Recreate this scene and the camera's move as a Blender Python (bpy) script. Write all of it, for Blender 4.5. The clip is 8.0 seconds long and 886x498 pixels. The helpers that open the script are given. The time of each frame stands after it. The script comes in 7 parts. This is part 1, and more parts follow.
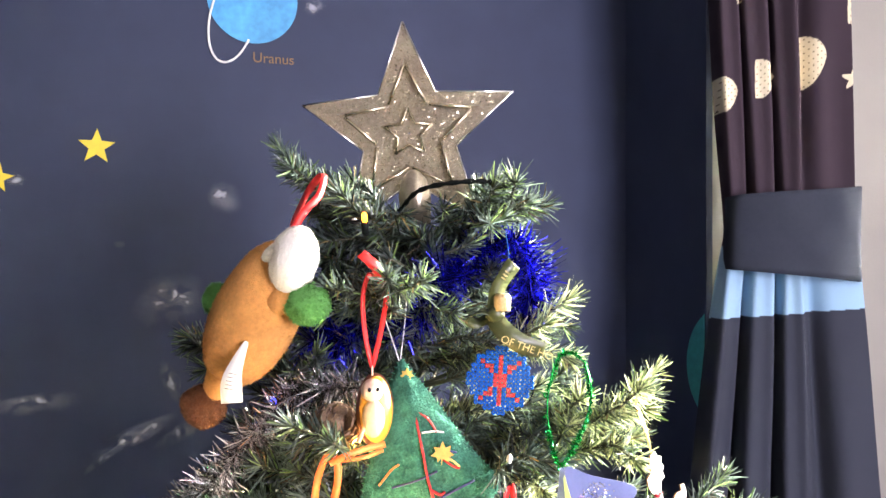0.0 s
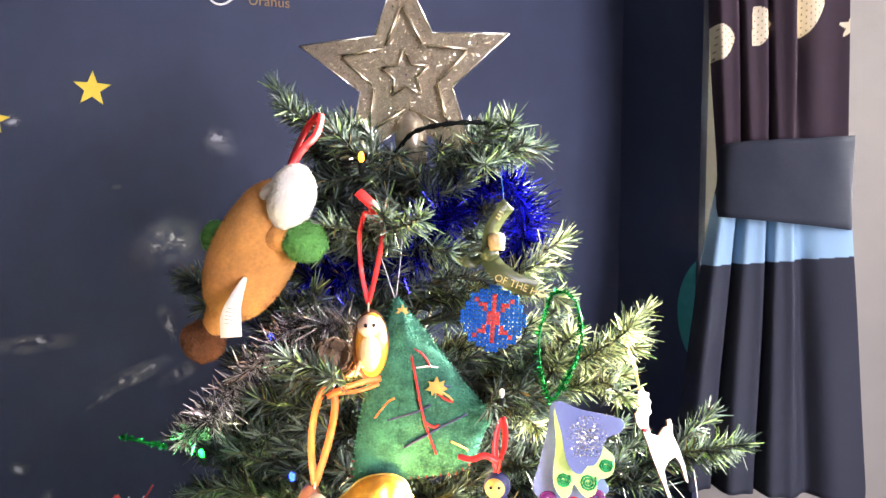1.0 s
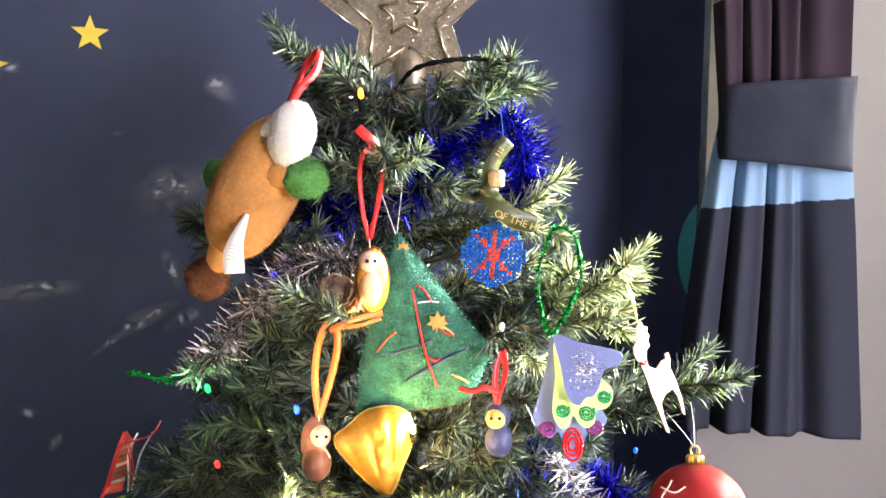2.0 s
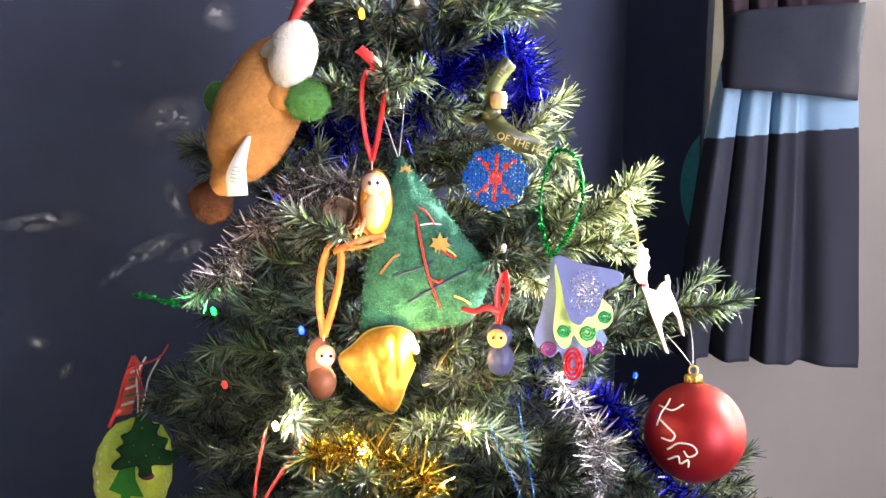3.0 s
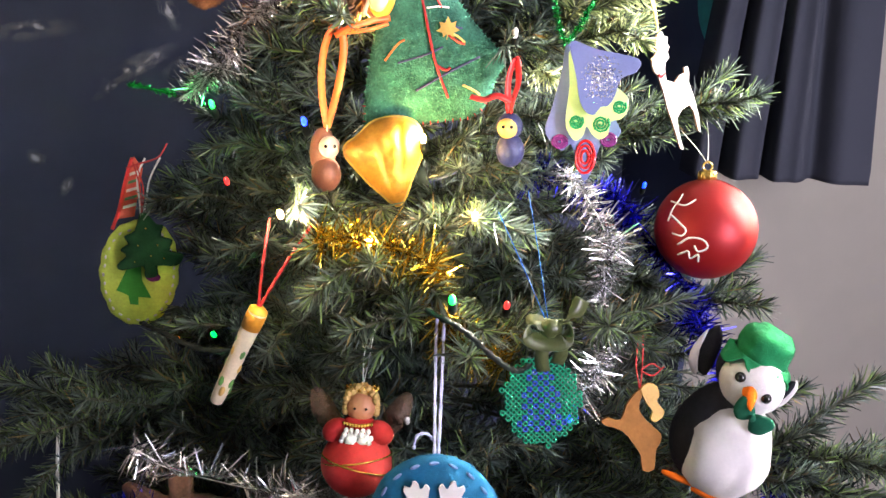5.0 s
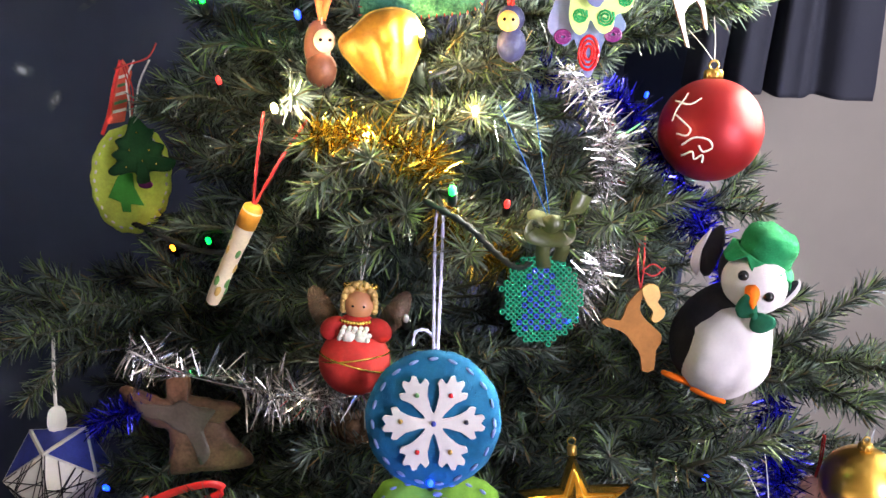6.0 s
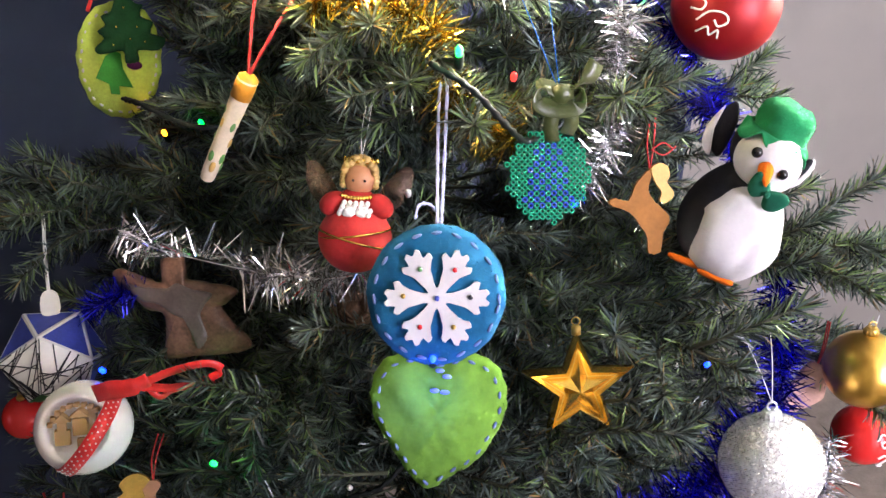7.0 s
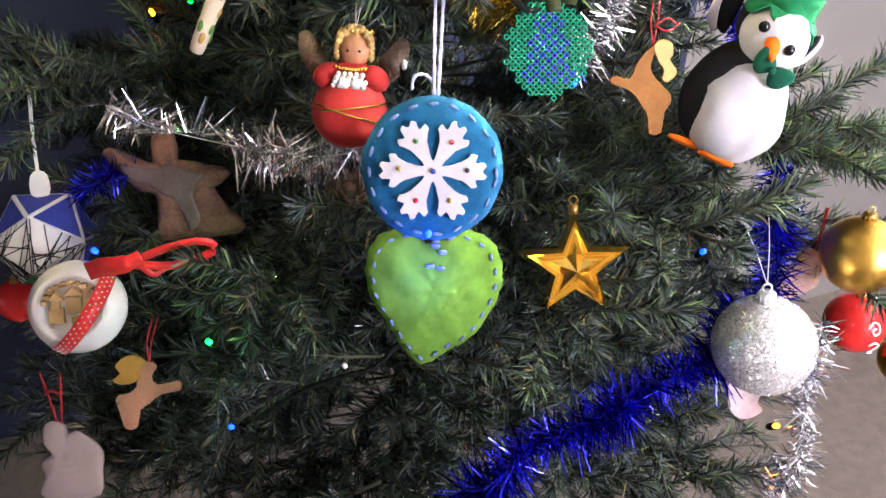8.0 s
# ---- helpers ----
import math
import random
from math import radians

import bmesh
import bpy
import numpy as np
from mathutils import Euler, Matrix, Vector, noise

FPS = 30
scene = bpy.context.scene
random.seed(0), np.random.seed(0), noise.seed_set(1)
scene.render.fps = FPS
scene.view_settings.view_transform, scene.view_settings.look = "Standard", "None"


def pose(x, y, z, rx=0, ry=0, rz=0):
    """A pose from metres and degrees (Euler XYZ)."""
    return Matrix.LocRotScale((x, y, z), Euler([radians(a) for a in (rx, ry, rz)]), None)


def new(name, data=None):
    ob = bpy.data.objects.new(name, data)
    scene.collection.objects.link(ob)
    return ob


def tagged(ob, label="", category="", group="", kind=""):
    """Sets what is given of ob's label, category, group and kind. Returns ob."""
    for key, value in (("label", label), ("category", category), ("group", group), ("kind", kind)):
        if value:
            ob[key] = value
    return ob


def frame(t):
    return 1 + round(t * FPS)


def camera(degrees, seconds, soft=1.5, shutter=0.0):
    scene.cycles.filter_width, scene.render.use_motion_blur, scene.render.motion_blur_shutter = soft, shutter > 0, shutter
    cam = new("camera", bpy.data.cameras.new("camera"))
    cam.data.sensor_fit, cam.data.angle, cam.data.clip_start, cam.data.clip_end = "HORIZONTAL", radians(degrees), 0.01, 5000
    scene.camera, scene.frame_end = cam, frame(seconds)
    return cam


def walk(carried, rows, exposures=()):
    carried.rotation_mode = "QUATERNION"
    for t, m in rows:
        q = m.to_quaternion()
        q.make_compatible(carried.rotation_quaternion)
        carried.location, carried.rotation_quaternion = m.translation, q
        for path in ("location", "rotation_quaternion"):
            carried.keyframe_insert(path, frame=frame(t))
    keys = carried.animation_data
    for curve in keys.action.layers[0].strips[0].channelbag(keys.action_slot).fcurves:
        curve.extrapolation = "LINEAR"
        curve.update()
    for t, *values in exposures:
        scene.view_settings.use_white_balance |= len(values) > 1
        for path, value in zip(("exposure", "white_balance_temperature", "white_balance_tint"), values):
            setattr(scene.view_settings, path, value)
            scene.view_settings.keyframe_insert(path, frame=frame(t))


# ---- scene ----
cam = camera(54.8, 8.0)
METRES, EYE, TILT, LEAN, TURN = 0.2, 1.5, 0.0, 0.0, 0.0
ROWS = [
    (0.0, 0.0, 0.0, 0.0, 0.0, 0.0, -0.0),
    (0.5, 0.0044, -0.0182, -0.0239, -0.02, -1.67, -0.2),
    (1.0, -0.001, -0.0579, -0.0528, -0.32, -3.18, -0.46),
    (1.5, 0.0045, -0.0735, -0.0895, -0.32, -4.66, -0.27),
    (3.0, 0.0089, -0.1234, -0.2016, -0.04, -10.17, 0.09),
    (3.5, -0.0066, -0.1151, -0.2542, -0.06, -12.71, 0.03),
    (4.0, -0.0102, -0.1136, -0.3166, 0.07, -15.71, 0.14),
    (4.5, -0.0102, -0.0847, -0.3791, 0.17, -18.44, 0.06),
    (6.0, -0.0289, -0.0568, -0.5951, -0.16, -24.92, -0.16),
    (6.5, -0.0397, -0.0507, -0.7015, -0.37, -27.81, -0.3),
    (7.0, -0.0658, -0.0394, -0.7843, -0.43, -30.25, -0.72),
    (7.5, -0.0608, -0.0654, -0.8552, -0.53, -32.95, -1.0),
    (8.0, -0.07, -0.0778, -0.9245, -0.48, -35.87, -1.35),
]
walk(cam, [(t, pose(0, 0, EYE, TILT, LEAN, TURN) @ pose(METRES * x, METRES * y, METRES * z, 90 + pitch, roll, yaw)) for t, x, y, z, yaw, pitch, roll in ROWS],
     exposures=[(0.0, 3.35), (1.5, 3.25), (3.0, 3.1), (4.5, 3.1), (6.5, 3.32), (8.0, 3.62)])

# the right-hand corner of the room: u runs along the painted wall, s along the window wall
ROOM = pose(0.336, 1.571, 0, 0, 0, 200)

# ---- light ----
world = bpy.data.worlds.new("sky")
scene.world = world
world.use_nodes = True
sky = world.node_tree.nodes.new("ShaderNodeTexSky")
sky.sky_type, sky.sun_disc = "NISHITA", False
sky.sun_elevation, sky.sun_rotation = radians(11), radians(70)
world.node_tree.nodes["Background"].inputs["Strength"].default_value = 0.05
world.node_tree.links.new(sky.outputs[0], world.node_tree.nodes["Background"].inputs[0])
SUN_WAY = Vector((-0.925, -0.330, -0.19))
sun = new("sun", bpy.data.lights.new("sun", "SUN"))
sun.data.energy, sun.data.angle, sun.data.color = 5.0, radians(0.5), (1.0, 0.93, 0.80)
sun.rotation_mode = "QUATERNION"
sun.rotation_quaternion = SUN_WAY.to_track_quat("-Z", "Y")
sun.location = (3, -1, 2)
# daylight in the window's opening, and fill added from an unseen back opening
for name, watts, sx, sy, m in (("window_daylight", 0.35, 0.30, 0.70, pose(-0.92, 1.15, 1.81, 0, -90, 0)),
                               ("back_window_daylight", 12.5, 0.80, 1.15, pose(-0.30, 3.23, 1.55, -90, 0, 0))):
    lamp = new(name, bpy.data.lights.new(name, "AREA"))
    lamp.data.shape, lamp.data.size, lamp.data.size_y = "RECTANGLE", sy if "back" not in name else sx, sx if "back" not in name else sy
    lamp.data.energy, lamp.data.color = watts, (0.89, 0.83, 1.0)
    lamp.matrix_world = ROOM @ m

# ---- materials ----


def mat(name, color, rough=0.6, metal=0.0, vary=0.15, scale=60.0, bump=0.0, bump_scale=300.0, sheen=0.0,
        glow=None, power=0.0, glass=0.0, random_by="", coat=0.0, second=None, spec=None):
    """A principled surface with two scales of noise in its colour and a fine relief."""
    m = bpy.data.materials.new(name)
    m.use_nodes = True
    nodes, links = m.node_tree.nodes, m.node_tree.links
    b = nodes["Principled BSDF"]
    b.inputs["Roughness"].default_value, b.inputs["Metallic"].default_value = rough, metal
    b.inputs["Sheen Weight"].default_value, b.inputs["Transmission Weight"].default_value = 0.1 * sheen, glass
    b.inputs["Coat Weight"].default_value = coat
    b.inputs["Sheen Roughness"].default_value = 0.8
    b.inputs["Specular IOR Level"].default_value = spec if spec is not None else (0.08 if rough >= 0.9 else 0.5)
    coord = nodes.new("ShaderNodeTexCoord")
    value = None
    for k, (sc, weight) in enumerate(((scale, 0.6), (scale * 6.3, 0.4))):
        n = nodes.new("ShaderNodeTexNoise")
        n.inputs["Scale"].default_value, n.inputs["Detail"].default_value = sc, 4
        links.new(coord.outputs["Object"], n.inputs["Vector"])
        mul = nodes.new("ShaderNodeMath")
        mul.operation = "MULTIPLY_ADD"
        mul.inputs[1].default_value = weight
        links.new(n.outputs["Fac"], mul.inputs[0])
        if value is None:
            mul.inputs[2].default_value = 0.0
        else:
            links.new(value, mul.inputs[2])
        value = mul.outputs[0]
    if random_by:
        src = nodes.new("ShaderNodeNewGeometry") if random_by == "island" else nodes.new("ShaderNodeObjectInfo")
        mix = nodes.new("ShaderNodeMath")
        mix.operation = "MULTIPLY_ADD"
        mix.inputs[1].default_value = 0.7
        links.new(src.outputs["Random Per Island" if random_by == "island" else "Random"], mix.inputs[0])
        half = nodes.new("ShaderNodeMath")
        half.operation = "MULTIPLY_ADD"
        half.inputs[1].default_value, half.inputs[2].default_value = 0.6, -0.15
        links.new(value, half.inputs[0])
        links.new(half.outputs[0], mix.inputs[2])
        value = mix.outputs[0]
    ramp = nodes.new("ShaderNodeValToRGB")
    lo = [c * (1 - vary) for c in color[:3]]
    hi = [min(1, c * (1 + vary)) for c in (second or color)[:3]]
    ramp.color_ramp.elements[0].position, ramp.color_ramp.elements[1].position = 0.3, 0.7
    ramp.color_ramp.elements[0].color, ramp.color_ramp.elements[1].color = (*lo, 1), (*hi, 1)
    links.new(value, ramp.inputs[0])
    links.new(ramp.outputs[0], b.inputs["Base Color"])
    if bump:
        n = nodes.new("ShaderNodeTexNoise")
        n.inputs["Scale"].default_value, n.inputs["Detail"].default_value = bump_scale, 5
        links.new(coord.outputs["Object"], n.inputs["Vector"])
        bm = nodes.new("ShaderNodeBump")
        bm.inputs["Strength"].default_value, bm.inputs["Distance"].default_value = bump, 0.002
        links.new(n.outputs["Fac"], bm.inputs["Height"])
        links.new(bm.outputs[0], b.inputs["Normal"])
    if glow:
        b.inputs["Emission Color"].default_value, b.inputs["Emission Strength"].default_value = (*glow, 1), power
    return m


def glitter(name, color, rough=0.35, metal=0.9, scale=900.0, strength=1.0):
    """Glued metal flakes: a random tilt for every cell."""
    m = mat(name, color, rough, metal, 0.25, 200)
    nodes, links = m.node_tree.nodes, m.node_tree.links
    coord = nodes.new("ShaderNodeTexCoord")
    v = nodes.new("ShaderNodeTexVoronoi")
    v.inputs["Scale"].default_value = scale
    links.new(coord.outputs["Object"], v.inputs["Vector"])
    bm = nodes.new("ShaderNodeBump")
    bm.inputs["Strength"].default_value, bm.inputs["Distance"].default_value = strength, 0.002
    sep = nodes.new("ShaderNodeSeparateColor")
    links.new(v.outputs["Color"], sep.inputs[0])
    links.new(sep.outputs[0], bm.inputs["Height"])
    links.new(bm.outputs[0], nodes["Principled BSDF"].inputs["Normal"])
    return m


def tinted(name, rough, sheen=0.0, bump=0.15, bump_scale=500.0):
    """Printed cloth: its colour comes from the print on the mesh."""
    m = mat(name, (0.5, 0.5, 0.5), rough, 0, 0.1, 40, bump, bump_scale, sheen)
    nodes, links = m.node_tree.nodes, m.node_tree.links
    a = nodes.new("ShaderNodeAttribute")
    a.attribute_name = "print"
    links.new(a.outputs["Color"], nodes["Principled BSDF"].inputs["Base Color"])
    return m


NAVY = mat("navy_paint", (0.028, 0.037, 0.074), 0.65, 0, 0.12, 3.0, 0.08, 260, spec=0.3)
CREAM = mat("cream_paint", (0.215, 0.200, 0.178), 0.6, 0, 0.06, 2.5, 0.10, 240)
# unseen walls are made paler than CREAM so they bounce fill light
BOUNCE_WALL = mat("pale_bounce_paint", (0.62, 0.60, 0.56), 0.7, 0, 0.05, 2.5, 0.08, 240)
WHITE_PAINT = mat("white_paint", (0.78, 0.77, 0.74), 0.4, 0, 0.05, 4, 0.05, 200)
CEIL = mat("ceiling_paint", (0.75, 0.74, 0.72), 0.8, 0, 0.05, 3, 0.05, 200)
CARPET = mat("beige_carpet", (0.24, 0.205, 0.165), 0.95, 0, 0.2, 40, 0.6, 500)
PANE = mat("pane", (0.95, 0.97, 0.96), 0.02, 0, 0, 5, glass=1.0)
NEEDLE = mat("pvc_needle", (0.016, 0.029, 0.025), 0.28, 0, 0.45, 25, random_by="island", second=(0.088, 0.116, 0.103))
NEEDLE_TIP = mat("pvc_needle_light", (0.06, 0.105, 0.04), 0.42, 0, 0.3, 25, random_by="island", second=(0.16, 0.24, 0.09))
# same plastic with sunlight put into its colour
NEEDLE_SUNLIT = mat("pvc_needle_sunlit", (0.09, 0.14, 0.05), 0.42, 0, 0.3, 25, random_by="island", second=(0.44, 0.49, 0.27))
NEEDLE_BROWN = mat("brown_needle", (0.10, 0.07, 0.03), 0.5, 0, 0.3, 25, random_by="island", second=(0.2, 0.14, 0.05))


def let_through(m, share):
    """Thin plastic blades glow when the light stands behind them."""
    nodes, links = m.node_tree.nodes, m.node_tree.links
    thin, mix = nodes.new("ShaderNodeBsdfTranslucent"), nodes.new("ShaderNodeMixShader")
    mix.inputs[0].default_value = share
    links.new(nodes["Principled BSDF"].inputs["Base Color"].links[0].from_socket, thin.inputs["Color"])
    links.new(nodes["Principled BSDF"].outputs[0], mix.inputs[1])
    links.new(thin.outputs[0], mix.inputs[2])
    links.new(mix.outputs[0], nodes["Material Output"].inputs["Surface"])


for blade in (NEEDLE, NEEDLE_TIP, NEEDLE_SUNLIT):
    let_through(blade, 0.35)
TWIG = mat("wire_twig", (0.05, 0.055, 0.03), 0.7, 0, 0.4, 80, 0.3, 900)
TRUNK = mat("trunk_pole", (0.03, 0.05, 0.03), 0.6, 0, 0.3, 30)
CABLE = mat("cable_plastic", (0.006, 0.008, 0.007), 0.6, 0, 0.2, 60, spec=0.12)
GOLD_GLITTER = glitter("champagne_glitter", (0.50, 0.44, 0.34), 0.30, 0.8, 750, 1.0)
SILVER_GLITTER = glitter("silver_glitter", (0.88, 0.87, 0.87), 0.30, 0.55, 750, 1.0)
CHAMPAGNE = mat("champagne_metal", (0.80, 0.72, 0.55), 0.22, 1, 0.05, 40)
FLAKE = mat("silver_flake", (0.88, 0.87, 0.86), 0.16, 1, 0.1, 90, random_by="island")
FLAKE_WARM = mat("champagne_flake", (0.62, 0.55, 0.42), 0.18, 1, 0.15, 90, random_by="island")
GOLD = mat("gold_plating", (0.92, 0.60, 0.14), 0.26, 1, 0.06, 40)
GOLD_SATIN = mat("satin_gold", (0.72, 0.43, 0.09), 0.28, 1, 0.06, 40)
GOLD_DULL = mat("brushed_gold", (0.55, 0.36, 0.10), 0.35, 1, 0.2, 60, 0.1, 500)
RED_SATIN = mat("satin_red", (0.27, 0.006, 0.009), 0.44, 0.45, 0.08, 30)
RED_GLOSS = mat("gloss_red", (0.60, 0.02, 0.02), 0.2, 0.1, 0.08, 30)
RED_VELVET = glitter("red_velvet", (0.40, 0.010, 0.012), 0.8, 0.0, 900, 0.5)
RED_RIBBON = mat("red_ribbon", (0.62, 0.02, 0.02), 0.35, 0, 0.15, 150, 0.1, 800, 0.2)
ORANGE_RIBBON = mat("orange_ribbon", (0.75, 0.13, 0.02), 0.35, 0, 0.15, 150, 0.1, 800, 0.2)
RED_THREAD = mat("red_thread", (0.40, 0.022, 0.024), 0.8, 0, 0.25, 400, 0.3, 1500)
WHITE_THREAD = mat("white_thread", (0.72, 0.72, 0.74), 0.8, 0, 0.2, 400, 0.3, 1500)
LILAC_STITCH = mat("blue_grey_wool", (0.15, 0.21, 0.42), 0.9, 0, 0.25, 400, 0.5, 1200, 0.2)
LILAC_THREAD = mat("lilac_wool", (0.46, 0.48, 0.74), 0.9, 0, 0.25, 400, 0.5, 1200, 0.4)
CLEAR_THREAD = mat("nylon_thread", (0.7, 0.7, 0.68), 0.25, 0, 0.1, 50)
GOLD_THREAD = mat("gold_thread", (0.6, 0.42, 0.10), 0.4, 0.6, 0.2, 300)
FUR_TAN = mat("tan_plush", (0.62, 0.29, 0.085), 0.95, 0, 0.28, 45, 0.7, 1000, 0.5)
FUR_WHITE = mat("white_plush", (0.82, 0.78, 0.72), 0.95, 0, 0.08, 45, 0.6, 1000, 0.4)
FUR_BROWN = mat("brown_plush", (0.17, 0.062, 0.022), 0.95, 0, 0.3, 60, 0.8, 900, 0.5)
FUR_GREEN = mat("green_plush", (0.12, 0.34, 0.085), 0.95, 0, 0.25, 60, 0.8, 900, 0.5)
FELT_WHITE = mat("white_felt", (0.56, 0.53, 0.54), 0.95, 0, 0.07, 60, 0.25, 1400, 0.3)
FELT_BLACK = mat("black_felt", (0.012, 0.012, 0.016), 0.95, 0, 0.3, 90, 0.35, 900, 0.2)
FELT_EMERALD = mat("emerald_felt", (0.012, 0.19, 0.065), 0.95, 0, 0.2, 90, 0.35, 900, 0.3)
FELT_BOTTLE = mat("bottle_green_felt", (0.010, 0.10, 0.055), 0.95, 0, 0.2, 90, 0.3, 1200, 0.2)
FELT_DARKGREEN = mat("dark_green_felt", (0.010, 0.045, 0.018), 0.95, 0, 0.25, 90, 0.35, 900, 0.1)
FELT_FOREST = mat("mottled_green_felt", (0.009, 0.065, 0.044), 0.95, 0, 0.4, 75, 0.9, 600, 0.3, second=(0.036, 0.140, 0.095))
FELT_PALETHREAD = mat("pale_green_thread", (0.10, 0.30, 0.20), 0.9, 0, 0.25, 400, 0.3, 1200)
FELT_BLUE = mat("teal_blue_felt", (0.006, 0.090, 0.20), 0.95, 0, 0.25, 60, 0.25, 1400, 0.3)
FELT_LIME = mat("lime_felt", (0.125, 0.27, 0.030), 0.95, 0, 0.22, 45, 0.25, 1400, 0.3)
FELT_PALELIME = mat("pale_lime_felt", (0.60, 0.74, 0.13), 0.95, 0, 0.2, 60, 0.4, 900, 0.3)
FELT_ORANGE = mat("orange_felt", (0.80, 0.16, 0.01), 0.9, 0, 0.15, 90, 0.3, 900, 0.2)
FELT_MID = mat("mid_green_felt", (0.05, 0.27, 0.05), 0.95, 0, 0.2, 80, 0.35, 900, 0.2)
CORAL = mat("coral_card", (0.62, 0.10, 0.06), 0.8, 0, 0.15, 80)
EYE_BLACK = mat("black_bead", (0.005, 0.005, 0.006), 0.12, 0, 0, 20)
CLAY_SKIN = mat("pale_clay", (0.72, 0.48, 0.36), 0.5, 0, 0.08, 60, 0.15, 400)
CLAY_BROWN = mat("brown_clay", (0.16, 0.055, 0.03), 0.45, 0, 0.2, 80, 0.2, 400)
CLAY_ORANGE = mat("orange_clay", (0.70, 0.30, 0.03), 0.45, 0, 0.15, 80, 0.2, 400)
CLAY_PEACH = mat("peach_clay", (0.75, 0.50, 0.30), 0.45, 0, 0.15, 80, 0.2, 400)
CLAY_NAVY = mat("navy_clay", (0.022, 0.026, 0.10), 0.45, 0, 0.4, 180, 0.2, 400)
CLAY_OCHRE = mat("ochre_clay", (0.55, 0.34, 0.10), 0.5, 0, 0.15, 80)
HEART_GOLD = mat("gold_lacquer", (0.36, 0.17, 0.020), 0.42, 0.4, 0.4, 40, 0.6, 90)
BEAD_BLUE = mat("blue_fuse_bead", (0.004, 0.080, 0.36), 0.4, 0, 0.15, 60, spec=0.15)
BEAD_RED = mat("red_fuse_bead", (0.45, 0.02, 0.02), 0.4, 0, 0.15, 60)
BEAD_GREEN = mat("green_fuse_bead", (0.008, 0.21, 0.11), 0.4, 0, 0.2, 60, spec=0.2)
BEAD_BLUE2 = mat("royal_fuse_bead", (0.015, 0.05, 0.38), 0.4, 0, 0.2, 60)
OLIVE_RIBBON = mat("olive_satin_ribbon", (0.045, 0.056, 0.014), 0.35, 0, 0.25, 120, 0.1, 700, 0.2)
PRINT_GOLD = mat("gold_print", (0.45, 0.38, 0.18), 0.5, 0.2, 0.1, 80)
STEM = mat("pale_stalk", (0.45, 0.33, 0.16), 0.7, 0, 0.3, 120, 0.4, 500)
FOAM_BLUE = mat("periwinkle_foam", (0.13, 0.16, 0.36), 0.35, 0, 0.1, 80, 0.1, 700)
FOAM_LIME = mat("pale_green_foam", (0.52, 0.68, 0.25), 0.7, 0, 0.1, 80, 0.1, 700)
FOAM_GREEN = mat("green_gel", (0.02, 0.30, 0.09), 0.2, 0, 0.15, 90)
FOAM_PURPLE = mat("purple_gel", (0.14, 0.02, 0.14), 0.25, 0, 0.2, 90)
RED_GEL = mat("red_gel", (0.55, 0.015, 0.02), 0.2, 0, 0.15, 90)
DEER = mat("pale_metal", (0.80, 0.74, 0.70), 0.38, 0.35, 0.08, 60, 0.05, 300)
DEER_EDGE = mat("copper_edge", (0.50, 0.26, 0.16), 0.4, 0.6, 0.1, 60)
SALT = mat("salt_dough", (0.46, 0.36, 0.36), 0.75, 0, 0.25, 60, 0.5, 300)
GINGER = mat("baked_dough", (0.085, 0.038, 0.026), 0.42, 0, 0.45, 55, 0.6, 160, second=(0.17, 0.085, 0.055))
GREY_WASH = mat("grey_wash", (0.105, 0.078, 0.068), 0.4, 0, 0.3, 60, 0.4, 200)
HORSE_GOLD = mat("gilded_wood", (0.24, 0.10, 0.022), 0.55, 0.1, 0.2, 60, 0.1, 300, spec=0.12)
MANE_GOLD = mat("gilded_mane", (0.42, 0.24, 0.045), 0.5, 0.15, 0.25, 80, 0.1, 300)
HORSE_COPPER = mat("copper_wood", (0.45, 0.22, 0.14), 0.5, 0.25, 0.2, 60, 0.1, 300)
PAPER = mat("white_card", (0.74, 0.73, 0.69), 0.7, 0, 0.06, 60, 0.05, 300)
INK = mat("black_ink", (0.02, 0.02, 0.03), 0.7, 0, 0.1, 60)
INK_BLUE = mat("blue_ink", (0.03, 0.05, 0.33), 0.6, 0, 0.3, 90)
INK_GREEN = mat("green_ink", (0.08, 0.22, 0.08), 0.6, 0, 0.3, 90)
CLEAR = mat("clear_plastic", (0.98, 0.98, 0.98), 0.03, 0, 0, 20, glass=1.0)
SNOW = mat("snow_flock", (0.80, 0.77, 0.76), 0.9, 0, 0.08, 90, 0.5, 500)
WOODCUT = mat("cut_wood", (0.50, 0.30, 0.13), 0.7, 0, 0.2, 90)
PINE = mat("pine_cone", (0.10, 0.055, 0.03), 0.8, 0, 0.4, 90, 0.4, 500, second=(0.20, 0.13, 0.08))
KRAFT = mat("faded_card", (0.45, 0.27, 0.22), 0.8, 0, 0.25, 60)
STICK = mat("striped_clay", (0.70, 0.58, 0.42), 0.5, 0, 0.15, 90, 0.1, 300)
STICK_GREEN = mat("green_clay", (0.10, 0.24, 0.06), 0.5, 0, 0.2, 90)
HAIR = mat("doll_curls", (0.52, 0.34, 0.12), 0.6, 0.2, 0.3, 300, 0.6, 900)
ANGEL_SKIN = mat("doll_face", (0.45, 0.20, 0.10), 0.5, 0, 0.1, 60)
WING = mat("wire_gauze", (0.16, 0.10, 0.07), 0.5, 0.4, 0.3, 200, 0.3, 600)
WING.node_tree.nodes["Principled BSDF"].inputs["Alpha"].default_value = 0.55
TINSEL_BLUE = mat("blue_foil", (0.006, 0.005, 0.17), 0.2, 0.85, 0.4, 90, random_by="island", second=(0.035, 0.035, 0.62))
